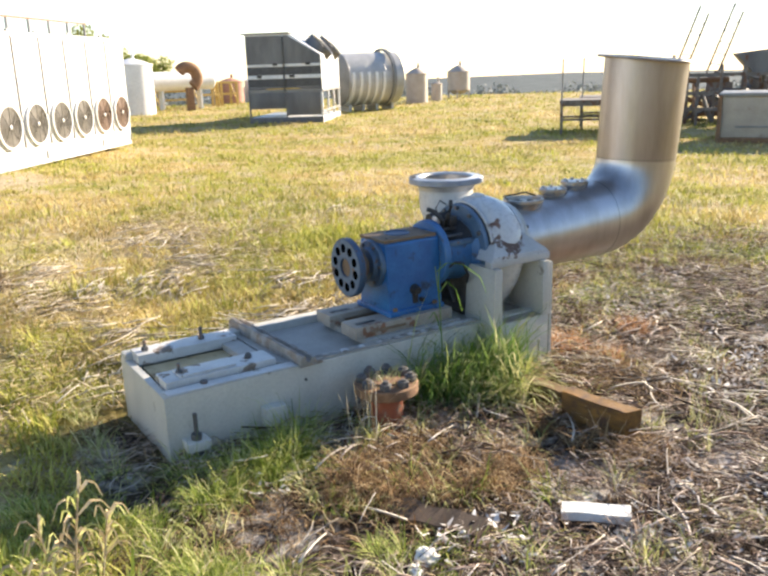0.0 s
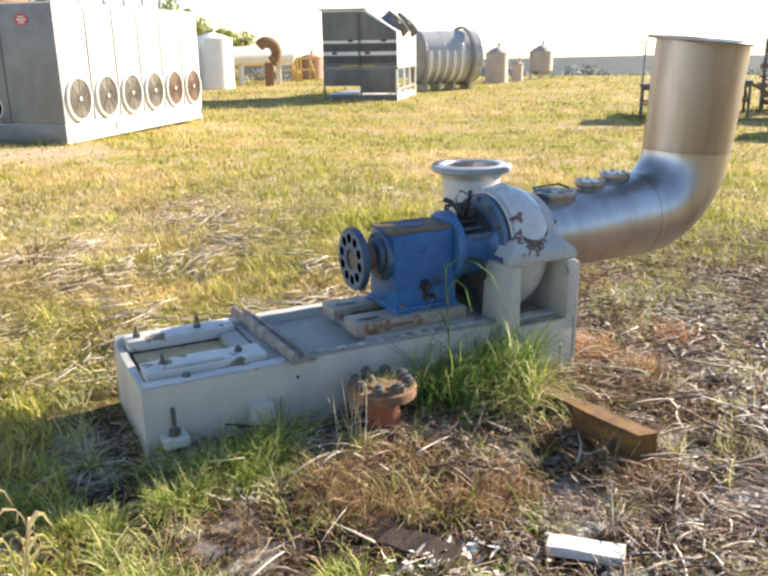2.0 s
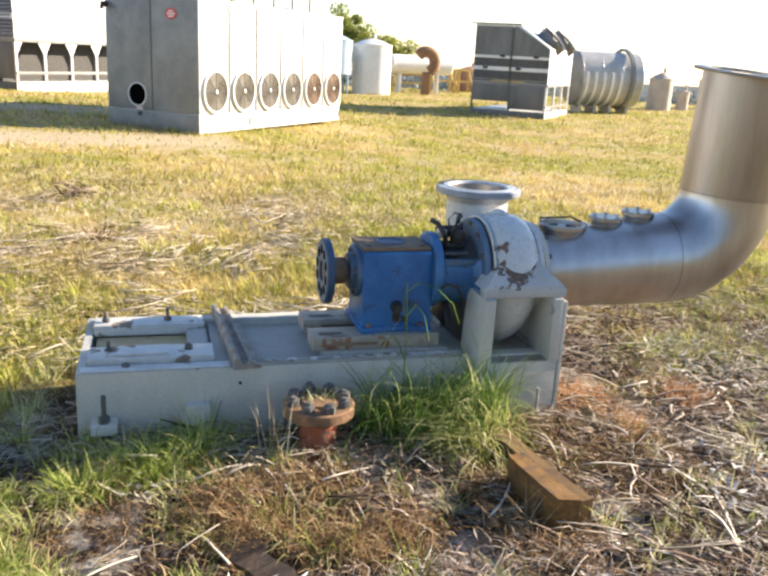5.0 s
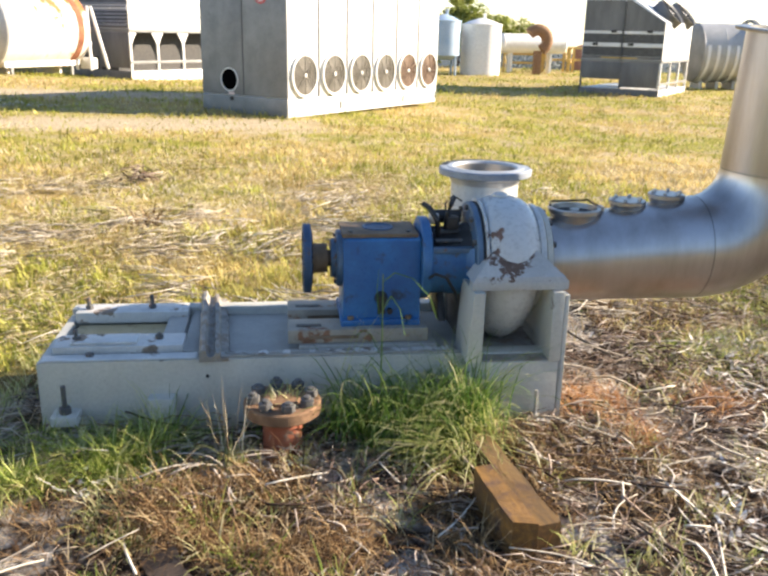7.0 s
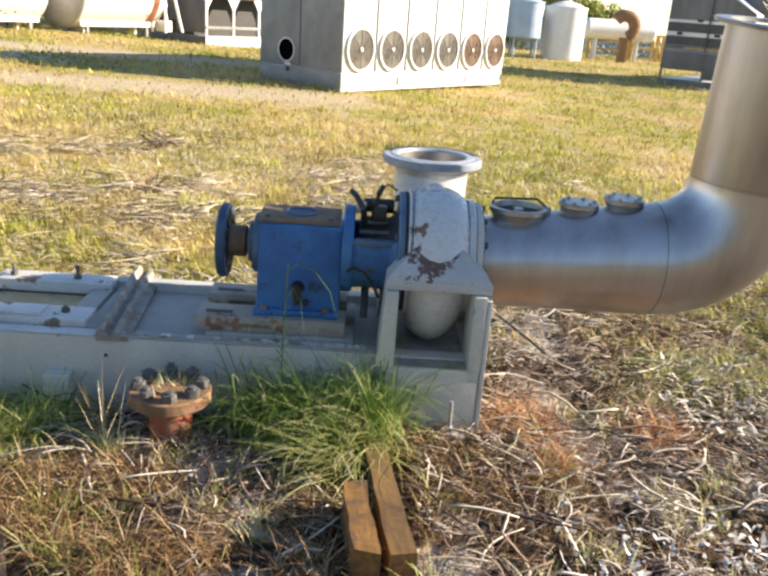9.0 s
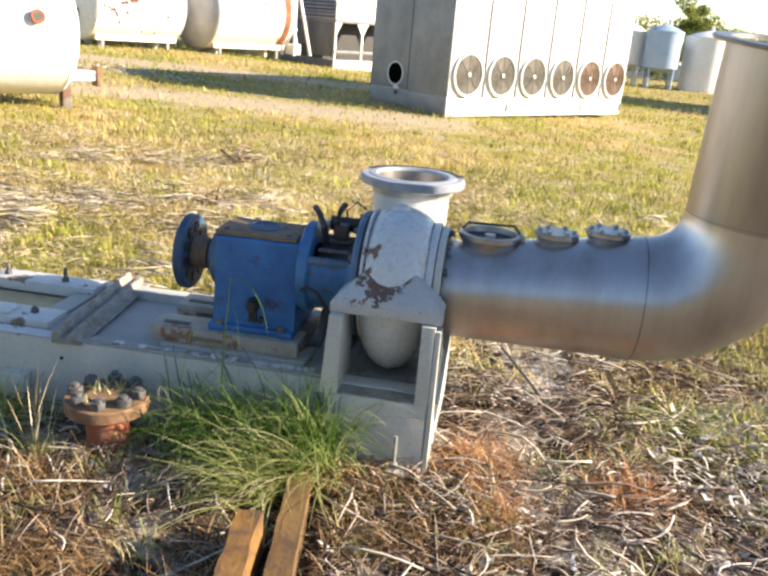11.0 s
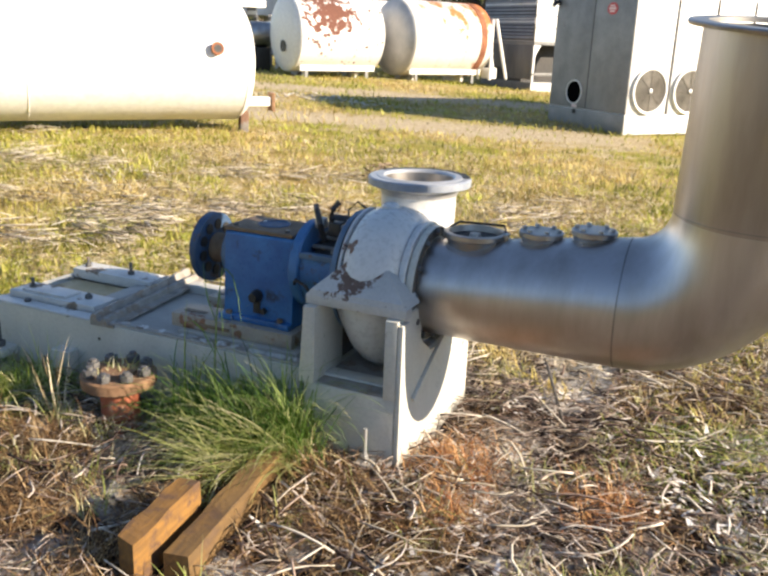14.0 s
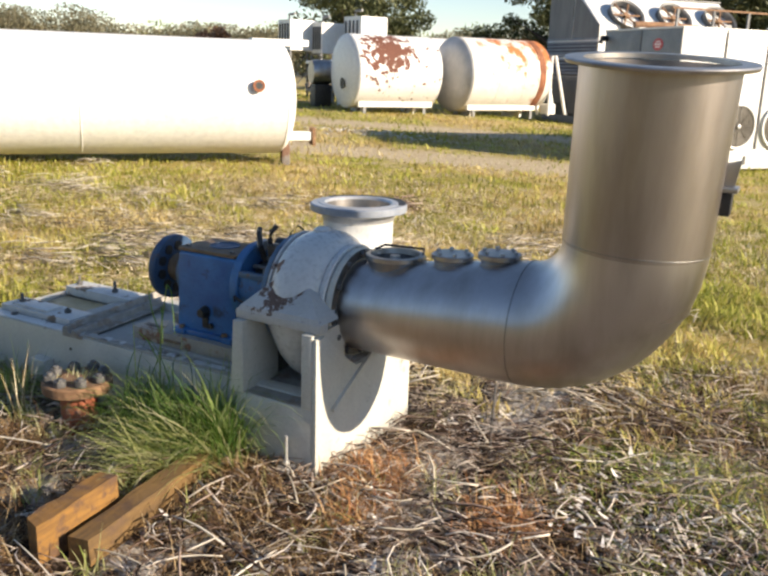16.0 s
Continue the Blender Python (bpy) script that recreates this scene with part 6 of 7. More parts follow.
def build_tower(m, L, D, H, label, arches=True, hoods=True):
    """An evaporative tower: open basin frame, louvre bands, upper casing with a sloped shoulder."""
    ob = thing("cooling_tower", m, label, "cooling tower")
    k = H / 3.3
    part("basin", boxm(0, L, 0.0, D, -0.08, 0.22 * k, 0.01), M_WHITESHEET, ob)
    part("end_basin", boxm(-0.014, -0.002, 0.0, D, -0.06, 0.23 * k, 0.004), M_GALVDARK, ob)
    # posts
    nb = max(2, round(L / 1.05))
    for i in range(nb + 1):
        x = 0.04 + (L - 0.08) * i / nb
        part("post", boxm(x - 0.035, x + 0.035, 0.0, 0.06, 0.222 * k, 1.15 * k, 0.004), M_WHITESHEET, ob)
        if arches:
            for s in (-1, 1):
                if (i == 0 and s < 0) or (i == nb and s > 0):
                    continue
                bm = prism(bmesh.new(), [(x + s * 0.036, 1.15 * k), (x + s * 0.036, 0.86 * k), (x + s * 0.09, 0.95 * k), (x + s * 0.24, 1.15 * k)], "y", 0.004, 0.03)
                part("gusset", bm, M_WHITESHEET, ob)
    if arches:
        # dark block standing in for the shaded space behind the arches
        part("basin_inside", boxm(0.05, L - 0.05, 0.62, D - 0.05, 0.222 * k, 1.15 * k), M_DARK, ob)
    part("mid_rail", boxm(0, L, -0.004, 0.03, 0.40 * k, 0.47 * k, 0.004), M_GALV, ob)
    # end posts and panels, darkened in colour as the shaded side
    for j in range(2):
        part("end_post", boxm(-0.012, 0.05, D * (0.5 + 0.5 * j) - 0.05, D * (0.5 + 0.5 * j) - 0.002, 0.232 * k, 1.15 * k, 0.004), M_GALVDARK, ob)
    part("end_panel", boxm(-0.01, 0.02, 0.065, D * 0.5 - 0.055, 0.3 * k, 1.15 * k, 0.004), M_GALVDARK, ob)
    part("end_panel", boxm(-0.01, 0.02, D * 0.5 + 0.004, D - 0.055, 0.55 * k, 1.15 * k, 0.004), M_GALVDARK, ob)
    part("ring_beam", boxm(-0.016, L + 0.01, -0.02, D + 0.01, 1.152 * k, 1.24 * k, 0.006), M_GALV, ob)
    part("lower_casing", boxm(0, L, 0, D, 1.242 * k, 2.15 * k, 0.008), M_WHITESHEET, ob)
    # end bands and dark blocks; dark sheets between them paint in recess shade
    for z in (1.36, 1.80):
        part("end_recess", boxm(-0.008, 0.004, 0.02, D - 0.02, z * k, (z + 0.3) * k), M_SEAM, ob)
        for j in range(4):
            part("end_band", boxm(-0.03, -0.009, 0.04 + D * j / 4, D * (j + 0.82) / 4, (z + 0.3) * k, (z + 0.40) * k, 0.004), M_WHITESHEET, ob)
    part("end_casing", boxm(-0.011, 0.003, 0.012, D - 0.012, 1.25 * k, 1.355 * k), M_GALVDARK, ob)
    if arches:
        for j in range(11):
            z = (1.30 + 0.085 * j) * k
            part("end_louvre", prism(bmesh.new(), [(-0.06, z), (-0.035, z + 0.05 * k), (-0.032, z + 0.05 * k), (-0.055, z)], "y", 0.03, D - 0.03), M_GALV, ob)
        for z in (1.55, 1.85):
            part("side_seam", boxm(0.01, L - 0.01, -0.006, -0.001, z * k, z * k + 0.03), M_GALV, ob)
    if not arches:
        part("end_mid_post", boxm(-0.05, -0.031, D * 0.5 - 0.02, D * 0.5 + 0.02, 1.2 * k, H - 0.1), M_SEAM, ob)
        for j in range(4):
            part("end_block", boxm(-0.045, -0.012, D * (0.14 + 0.22 * j), D * (0.14 + 0.22 * j) + 0.16, (1.70 if j % 2 else 2.14) * k, (1.79 if j % 2 else 2.23) * k), M_DARK, ob)
        part("stain_strip", boxm(-0.016, -0.011, D * 0.3, D * 0.75, 1.27 * k, 1.31 * k), M_YELLOW, ob, "faded yellow strip")
    # shoulder
    prof = [(0.0, 2.152 * k), (D, 2.152 * k), (D, H), (D * 0.42, H), (0.0, 2.5 * k)]
    part("upper_casing", prism(bmesh.new(), prof, "x", 0.0, L, 0.008), M_WHITESHEET, ob)
    # upper end panels, same painted shade
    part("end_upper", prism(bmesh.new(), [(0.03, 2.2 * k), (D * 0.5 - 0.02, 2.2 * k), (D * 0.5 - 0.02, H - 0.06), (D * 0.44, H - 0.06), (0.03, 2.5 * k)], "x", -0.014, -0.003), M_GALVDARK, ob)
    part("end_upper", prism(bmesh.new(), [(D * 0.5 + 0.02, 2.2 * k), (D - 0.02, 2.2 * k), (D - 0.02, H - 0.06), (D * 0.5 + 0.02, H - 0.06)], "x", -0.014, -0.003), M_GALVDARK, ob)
    part("roof_lip", boxm(-0.08, L + 0.05, D * 0.40, D + 0.12, H + 0.002, H + 0.035, 0.006), M_GALV, ob)
    if hoods:
        n = max(2, round(L / 1.7))
        for i in range(n):
            x = L * (i + 0.6) / n
            q0, deep = (0.58, 0.34) if arches else (0.47, 0.34)
            hood = part("fan_ring", lathe(bmesh.new(), [(-0.05, q0), (deep, q0 - 0.02), (deep + 0.04, q0 + 0.01), (deep, q0 - 0.05), (-0.05, q0 - 0.04)], "z", seg=32, closed=True), M_GALVDARK, ob,
                        m=pose(x, D * 0.16, 2.62 * k, 48, 0, 0))
            bm = bmesh.new()
            for q in range(6):
                a = math.pi * q / 3
                sweep(bm, [(0, 0, deep - 0.06), ((q0 - 0.05) * math.cos(a), (q0 - 0.05) * math.sin(a), deep - 0.06)], 0.03, 6)
            lathe(bm, [(deep - 0.12, 0.1), (deep - 0.02, 0.1), (deep - 0.02, 0)], "z", seg=16)
            part("spokes", bm, M_RUST if arches else M_GALVDARK, hood)
    return ob


def build_htank(name, m, L, r, mat, label, clear_z=0.15, dish=0.28, end_mat=None, saddles=(0.15, 0.8), band=None, rail=False):
    """A lying tank along local x; local origin on the ground under its near end."""
    ob = thing(name, m, label, "tank")
    zc = r + clear_z
    at = (0, 0, zc)
    part("shell", lathe(bmesh.new(), [(0, r), (0.03, r), (L - 0.03, r), (L, r)], "x", at, 72), mat, ob)
    head = [(-dish * math.sin(a), r * math.cos(a)) for a in np.linspace(0, math.pi / 2, 9)[:-1]] + [(-dish, 0)]
    part("near_head", lathe(bmesh.new(), [(0.0, r)] + head, "x", at, 64), end_mat or mat, ob)
    part("far_head", lathe(bmesh.new(), [(L, r)] + [(L - a, b) for a, b in head], "x", at, 64), mat, ob)
    for f in (0.0, 0.33, 0.66, 1.0):
        part("weld_ring", lathe(bmesh.new(), [(L * f - 0.012, r + 0.001), (L * f, r + 0.006), (L * f + 0.012, r + 0.001)], "x", at, 72), mat, ob)
    for f in saddles:
        bm = prism(bmesh.new(), [(-r * 0.4, -0.06), (r * 0.4, -0.06), (r * 0.4, zc - r * 0.9), (0, zc - r + 0.01), (-r * 0.4, zc - r * 0.9)], "x", L * f - 0.05, L * f + 0.05)
        part("saddle", bm, mat, ob)
    if rail:
        part("skid_rail", boxm(0.1, L - 0.05, -r * 0.62, -r * 0.62 + 0.09, 0.15, 0.29, 0.006), M_WHITE, ob)
        for f in (0.12, 0.88):
            part("skid_leg", boxm(L * f - 0.04, L * f + 0.04, -r * 0.61, -r * 0.61 + 0.07, -0.1, 0.149), M_GALV, ob)
    if band is not None:
        part("rust_band", lathe(bmesh.new(), [(band - 0.11, r + 0.004), (band - 0.10, r + 0.014), (band + 0.10, r + 0.014), (band + 0.11, r + 0.004)], "x", at, 72), M_RUSTBAND, ob, "rusted band")
    return ob


def nozzle(parent, x, ang, zc, r, size, length, mat, mat2):
    a = radians(ang)
    o = Vector((x, r * math.cos(a), zc + r * math.sin(a)))
    d = Vector((0, math.cos(a), math.sin(a)))
    nz = part("nozzle", sweep(bmesh.new(), [o - d * 0.08, o + d * length], size, 24), mat, parent)
    part("nozzle_flange", sweep(bmesh.new(), [o + d * (length - 0.03), o + d * (length + 0.004)], size * 1.35, 24), mat2, nz)
    part("nozzle_bore", sweep(bmesh.new(), [o + d * (length + 0.002), o + d * (length + 0.008)], size * 0.8, 20), M_DARK, nz)
    return nz


def build_vtank(name, m, r, H, mat, label, legs=0.5, cone=0.25):
    ob = thing(name, m, label, "tank")
    prof = [(legs, 0), (legs, r * 0.5), (legs + 0.18, r), (H, r)] if legs else [(-0.05, 0), (-0.05, r), (H, r)]
    part("shell", lathe(bmesh.new(), prof + [(H + cone * 0.6, r * 0.6), (H + cone, r * 0.16), (H + cone + 0.02, 0)], "z", seg=40), mat, ob)
    part("top_pipe", sweep(bmesh.new(), [(0.1, 0, H + cone * 0.9), (0.1, 0, H + cone + 0.2)], 0.06, 10), mat, ob)
    part("rim_ring", lathe(bmesh.new(), [(H - 0.03, r), (H - 0.02, r + 0.02), (H + 0.02, r + 0.02), (H + 0.03, r)], "z", seg=40), mat, ob)
    if legs:
        for i in range(4):
            a = math.pi / 4 + math.pi * i / 2
            x, y = 0.9 * r * math.cos(a), 0.9 * r * math.sin(a)
            part("leg", sweep(bmesh.new(), [(x, y, -0.1), (x, y, legs + 0.3)], 0.045, 8), mat, ob)
    return ob


def build_stand(name, m, w, d, h, mat, label, t=0.06):
    ob = thing(name, m, label, "frame")
    for x in (0, w):
        for y in (0, d):
            part("leg", boxm(x - t / 2, x + t / 2, y - t / 2, y + t / 2, -0.1, h), mat, ob)
    for y in (0, d):
        part("rail", boxm(t / 2, w - t / 2, y - t / 2, y + t / 2, h - t, h), mat, ob)
        part("rail", boxm(t / 2, w - t / 2, y - t / 2, y + t / 2, h * 0.45, h * 0.45 + t * 0.8), mat, ob)
    for x in (0, w):
        part("brace", sweep(bmesh.new(), [(x, 0, 0.1), (x, d, h - 0.05)], t * 0.3, 6), mat, ob)
    return ob


def build_tree(m, H, crown_r, leaf, label, n=2600, seed=1, size=0.28, squash=0.8):
    rng = np.random.default_rng(seed)
    ob = thing("tree", m, label, "tree")
    bm = bmesh.new()
    sweep(bm, [(0, 0, -0.3), (0.1, 0.05, H * 0.25), (0.0, 0.1, H * 0.55), (0.1, 0, H * 0.8)], [0.2, 0.15, 0.1, 0.03], 10)
    tips = []
    for i in range(11):
        a, z0 = rng.uniform(0, 6.28), rng.uniform(0.12, 0.65) * H
        rr = crown_r * rng.uniform(0.5, 0.95)
        tip = Vector((rr * math.cos(a), rr * math.sin(a), min(z0 + rng.uniform(0.1, 0.4) * H, H * 0.95)))
        sweep(bm, [(0.03, 0.05, z0), tip * 0.5 + Vector((0, 0, z0 * 0.55)), tip], [0.07, 0.045, 0.012], 6)
        tips.append(tip)
    part("trunk", bm, M_BARK, ob)
    centres = []
    for t in tips + [Vector((0, 0, H * 0.85)), Vector((0.4, 0.3, H * 0.7)), Vector((-0.5, -0.2, H * 0.75))]:
        for _ in range(4):
            centres.append((np.array(t) + rng.normal(0, crown_r * 0.16, 3), crown_r * rng.uniform(0.14, 0.32)))
    ids = rng.integers(0, len(centres), n)
    c = np.array([centres[i][0] for i in ids])
    s = np.array([centres[i][1] for i in ids])
    d = rng.normal(0, 1, (n, 3))
    d /= np.linalg.norm(d, axis=1)[:, None]
    p = c + d * (s * rng.random(n) ** 0.45)[:, None] * np.array([1, 1, squash])
    p[:, 2] = np.maximum(p[:, 2], H * 0.12)
    u = rng.normal(0, 1, (n, 3))
    u /= np.linalg.norm(u, axis=1)[:, None]
    v = np.cross(u, rng.normal(0, 1, (n, 3)))
    v /= np.linalg.norm(v, axis=1)[:, None]
    L = (size * rng.uniform(0.5, 1.2, n))[:, None]
    co = np.stack([p - u * L, p - v * L * 0.4, p + u * L, p + v * L * 0.4], 1).reshape(-1, 3)
    me = bpy.data.meshes.new("crown")
    fill_mesh(me, co, (np.arange(n) * 4)[:, None] + np.arange(4))
    me.materials.append(leaf)
    cr = new("crown", me)
    cr.parent = ob
    return ob


def scrub(name, pts, leaf, label, n_each, rad, size, seed):
    """A far belt of scrub: many leaf clumps with an uneven top."""
    rng = np.random.default_rng(seed)
    co = []
    for x, y, h in pts:
        b = hz(x, y)
        k = n_each
        q = rng.normal(0, 1, (k, 3))
        q /= np.linalg.norm(q, axis=1)[:, None]
        p = np.array([x, y, b]) + q * np.array([rad, rad, h * 0.5]) * (rng.random(k) ** 0.5)[:, None] + np.array([0, 0, h * 0.45])
        u = rng.normal(0, 1, (k, 3))
        v = rng.normal(0, 1, (k, 3))
        u /= np.linalg.norm(u, axis=1)[:, None]
        v /= np.linalg.norm(v, axis=1)[:, None]
        co.append(np.stack([p - u * size, p - v * size * 0.6, p + u * size, p + v * size * 0.6], 1).reshape(-1, 3))
    co = np.concatenate(co)
    me = bpy.data.meshes.new(name)
    fill_mesh(me, co, (np.arange(len(co) // 4) * 4)[:, None] + np.arange(4))
    me.materials.append(leaf)
    return tagged(new(name, me), label, "scrub", kind="stuff")


def at(x, y, turn=YARD, dz=0.0):
    return pose(x, y, hz(x, y) + dz, 0, 0, turn)


build_cooler()
build_tower(at(12.66, 23.25), 3.3, 2.4, 2.75, "weathered grey evaporative cooler with louvre bands and tilted fan hoods", arches=False)
build_tower(at(-2.75, 26.4), 5.5, 2.85, 4.05, "tall white cooling tower with arched openings and rusty fan wheels")

# white tank
wt = build_htank("white_storage_tank", at(-2.76, 10.2, YARD + 180), 8.0, 0.775, M_WHITE, "long white painted horizontal storage tank on skids", clear_z=0.14, dish=0.22, saddles=())
nozzle(wt, 0.42, 12, 0.915, 0.775, 0.06, 0.07, M_WHITE, M_RUSTBAND)
part("top_walkway", boxm(-0.45, 0.35, -0.14, 0.12, 1.62, 1.71, 0.008), M_WHITE, wt)
part("foot_rail", boxm(-0.44, 0.10, 0.22, 0.35, 0.34, 0.46, 0.008), M_WHITE, wt)
part("rail_end_plate", boxm(-0.485, -0.442, 0.19, 0.38, 0.27, 0.52, 0.006), M_RUST, wt)
part("skid_foot", boxm(-0.12, -0.01, 0.21, 0.34, -0.1, 0.338, 0.006), M_SCRAP, wt)
part("gusset", prism(bmesh.new(), [(0.103, 0.34), (0.30, 0.34), (0.103, 0.50)], "y", 0.23, 0.34), M_WHITE, wt)
part("vent_pipe", sweep(bmesh.new(), [(5.3, 0, 1.66), (5.3, 0, 1.92)], 0.04, 10), M_WHITE, wt)

t1 = build_htank("peeling_tank", at(-7.7, 19.9, 56), 2.4, 0.97, M_WHITERUST, "white horizontal tank with paint peeling to rust", 0.1, 0.2, M_WHITE, rail=True)
part("manhole", lathe(bmesh.new(), [(-0.2, 0.13), (-0.235, 0.15), (-0.235, 0.125), (-0.215, 0.0)], "x", (0.02, -0.2, 0.75), 20), M_DARK, t1)
# near head greyer than the shell: shade on that end, by colour
t2 = build_htank("stained_tank", at(-5.70, 22.40, 60), 2.75, 1.03, M_STAINED, "cream horizontal tank streaked with orange rust, rusty end band", 0.08, 0.26, M_TANKGREY, rail=True, band=2.45)
for y in (-0.95, -0.45):
    part("end_frame", sweep(bmesh.new(), [(2.80, y, 0.02), (2.84, y + 0.05, 1.72), (2.93, y, 1.72), (3.35, y - 0.12, 0.05)], 0.045, 8), M_WHITE, t2)
part("end_frame_rail", sweep(bmesh.new(), [(2.85, -0.95, 0.75), (2.85, -0.45, 0.75)], 0.04, 8), M_WHITE, t2)
part("end_box", boxm(2.86, 3.12, -0.9, -0.5, 0.05, 0.35, 0.02), M_WHITE, t2)
build_htank("long_white_tank", at(-9.6, 25.6), 5.5, 0.75, M_WHITE, "long white tank lying behind other tanks", 0.8, 0.2)

# stacked units behind the tanks
for i, (x, y, w, h, z, mat) in enumerate(((-12.45, 23.2, 0.80, 0.95, 1.40, M_GALV), (-11.40, 23.6, 0.62, 0.95, 1.36, M_GALV), (-10.35, 23.9, 1.0, 1.0, 1.55, M_WHITE))):
    st = build_stand("equipment_rack", pose(x, y, hz(x, y), 0, 0, -25), w, 1.1, z + 0.08, M_GALVDARK, "grey steel equipment rack")
    bx = thing("equipment_box", pose(x, y, hz(x, y) + z + 0.08, 0, 0, -25), "pale sheet metal equipment box on a rack" if mat is M_WHITE else "grey louvred equipment box on a rack", "machine")
    part("case", boxm(0, w, 0, 1.0, 0, h, 0.012), M_WHITE if mat is M_WHITE else M_WHITESHEET, bx, smooth=False)
    for k in range(4):
        part("louvre", boxm(0.08 + w * 0.22 * k, 0.08 + w * 0.22 * k + 0.09, -0.02, -0.001, 0.12, h - 0.12, 0.004), M_SEAM, bx)
    part("lid_pipe", sweep(bmesh.new(), [(0.2, 0.3, h), (0.2, 0.3, h + 0.18), (0.6, 0.3, h + 0.2)], 0.04, 8), M_GALV, bx)
drum = thing("chrome_drum", pose(-9.35, 20.6, hz(-9.35, 20.6), 0, 0, YARD), "small shiny drum with ribs beside a tank", "drum")
part("drum_shell", lathe(bmesh.new(), [(0, 0), (0, 0.32), (0.1, 0.35), (0.5, 0.35), (0.6, 0.32), (0.6, 0)], "x", (0, 0, 0.95), 32), M_STEEL2, drum)
part("drum_leg", boxm(0.05, 0.55, -0.25, 0.25, -0.08, 0.61, 0.02), M_DARK, drum)

jumble = thing("pipe_manifold", at(-9.9, 22.2, -25), "jumble of pale pipes, valves and rusty fittings between tanks", "machine")
rj = random.Random(12)
for k in range(7):
    x, h = -0.7 + 0.24 * k, rj.uniform(0.6, 1.7)
    part("riser_pipe", sweep(bmesh.new(), [(x, 0.1 * (k % 3), -0.08), (x, 0.1 * (k % 3), h), (x + 0.12, 0.1 * (k % 3) - 0.1, h + 0.1)], rj.uniform(0.03, 0.07), 9), (M_WHITE, M_GALV, M_RUST)[k % 3], jumble)
for z in (0.35, 0.8, 1.2):
    part("cross_pipe", sweep(bmesh.new(), [(-0.95, -0.12, z), (0.95, -0.12, z + 0.05)], 0.05, 9), (M_GALV, M_SCRAP, M_WHITE)[int(z * 2) % 3], jumble)
for k in range(5):
    part("valve", lathe(bmesh.new(), [(-0.28, 0), (-0.28, 0.09), (-0.22, 0.11), (-0.14, 0.09), (-0.14, 0)], "y", (-0.7 + 0.33 * k, 0, 0.5 + 0.2 * (k % 3)), 14), (M_SCRAP, M_RUST, M_GALV)[k % 3], jumble)

# far group behind the cooler
bt = build_htank("stainless_tank", at(15.85, 27.75, -4), 2.3, 0.97, M_TANKGREY, "big stainless horizontal tank with ribs and legs", 0.22, 0.15, M_GALV, saddles=(0.1, 0.35, 0.6, 0.9))
for f in (0.06, 0.2, 0.34, 0.48, 0.62):
    part("rib", lathe(bmesh.new(), [(2.3 * f - 0.05, 0.96), (2.3 * f - 0.05, 1.02), (2.3 * f + 0.05, 1.02), (2.3 * f + 0.05, 0.96)], "x", (0, 0, 1.19), 48, arc=(165, 262)), M_WHITESHEET, bt)
part("crown_hoop", lathe(bmesh.new(), [(1.8, 1.0), (1.8, 1.09), (1.92, 1.09), (1.92, 1.0)], "x", (0, 0, 1.22), 48, True), M_GALV, bt)
build_vtank("tan_silo", at(21.35, 30.5, 0), 0.48, 1.25, M_TAN, "small tan sheet metal silo", 0, 0.25)
build_vtank("tan_silo", at(23.1, 31.4, 0), 0.25, 0.75, M_TAN, "short narrow tan silo", 0, 0.1)
build_vtank("tan_silo", at(25.4, 32.7, 0), 0.55, 1.25, M_TAN, "pale tan silo with domed roof", 0.2, 0.3)
build_vtank("vertical_tank", at(7.15, 34.6, 0), 0.55, 2.0, M_WHITE, "white vertical tank on legs", 0.6)
build_vtank("vertical_tank", at(8.3, 34.0, 0), 0.68, 2.1, M_BLUETANK, "pale blue vertical tank on legs", 0.6)
build_vtank("vertical_tank", at(10.0, 34.6, 0), 0.82, 2.0, M_WHITE, "wide white vertical tank", 0.0)
ht = build_htank("raised_tank", at(11.5, 37.0, 10), 3.0, 0.42, M_WHITE, "small white horizontal tank raised on a stand", 0.85, 0.2)
arc_pipe = thing("rusty_elbow", at(12.75, 35.6, 0), "big rust-brown pipe elbow standing on a frame", "pipe")
part("elbow", sweep(bmesh.new(), [(0.44 * math.sin(a) - 0.05, 0, 1.42 + 0.44 * math.cos(a)) for a in np.linspace(-0.9, 2.6, 16)], 0.25, 16), M_RUST, arc_pipe)
part("elbow_stand", boxm(-0.15, 0.15, -0.15, 0.15, -0.1, 1.0, 0.02), M_RUST, arc_pipe)
build_stand("yellow_frame", at(14.2, 38.5, 0), 1.0, 0.8, 1.15, M_YELLOW, "yellow painted steel frame", 0.1)
build_stand("yellow_frame", at(15.5, 38.8, 0), 0.8, 0.8, 1.15, M_YELLOW, "yellow painted steel frame", 0.1)
build_stand("yellow_frame", at(12.0, 37.6, 0), 1.6, 0.7, 0.85, M_YELLOW, "low yellow frame under a tank", 0.09)
build_vtank("red_tank", at(17.3, 42.0, 0), 0.7, 1.1, M_REDTANK, "faded red squat steel tank", 0, 0.2)
build_vtank("red_tank", at(18.9, 42.3, 0), 0.6, 1.15, M_WHITE, "pale squat steel tank", 0, 0.2)

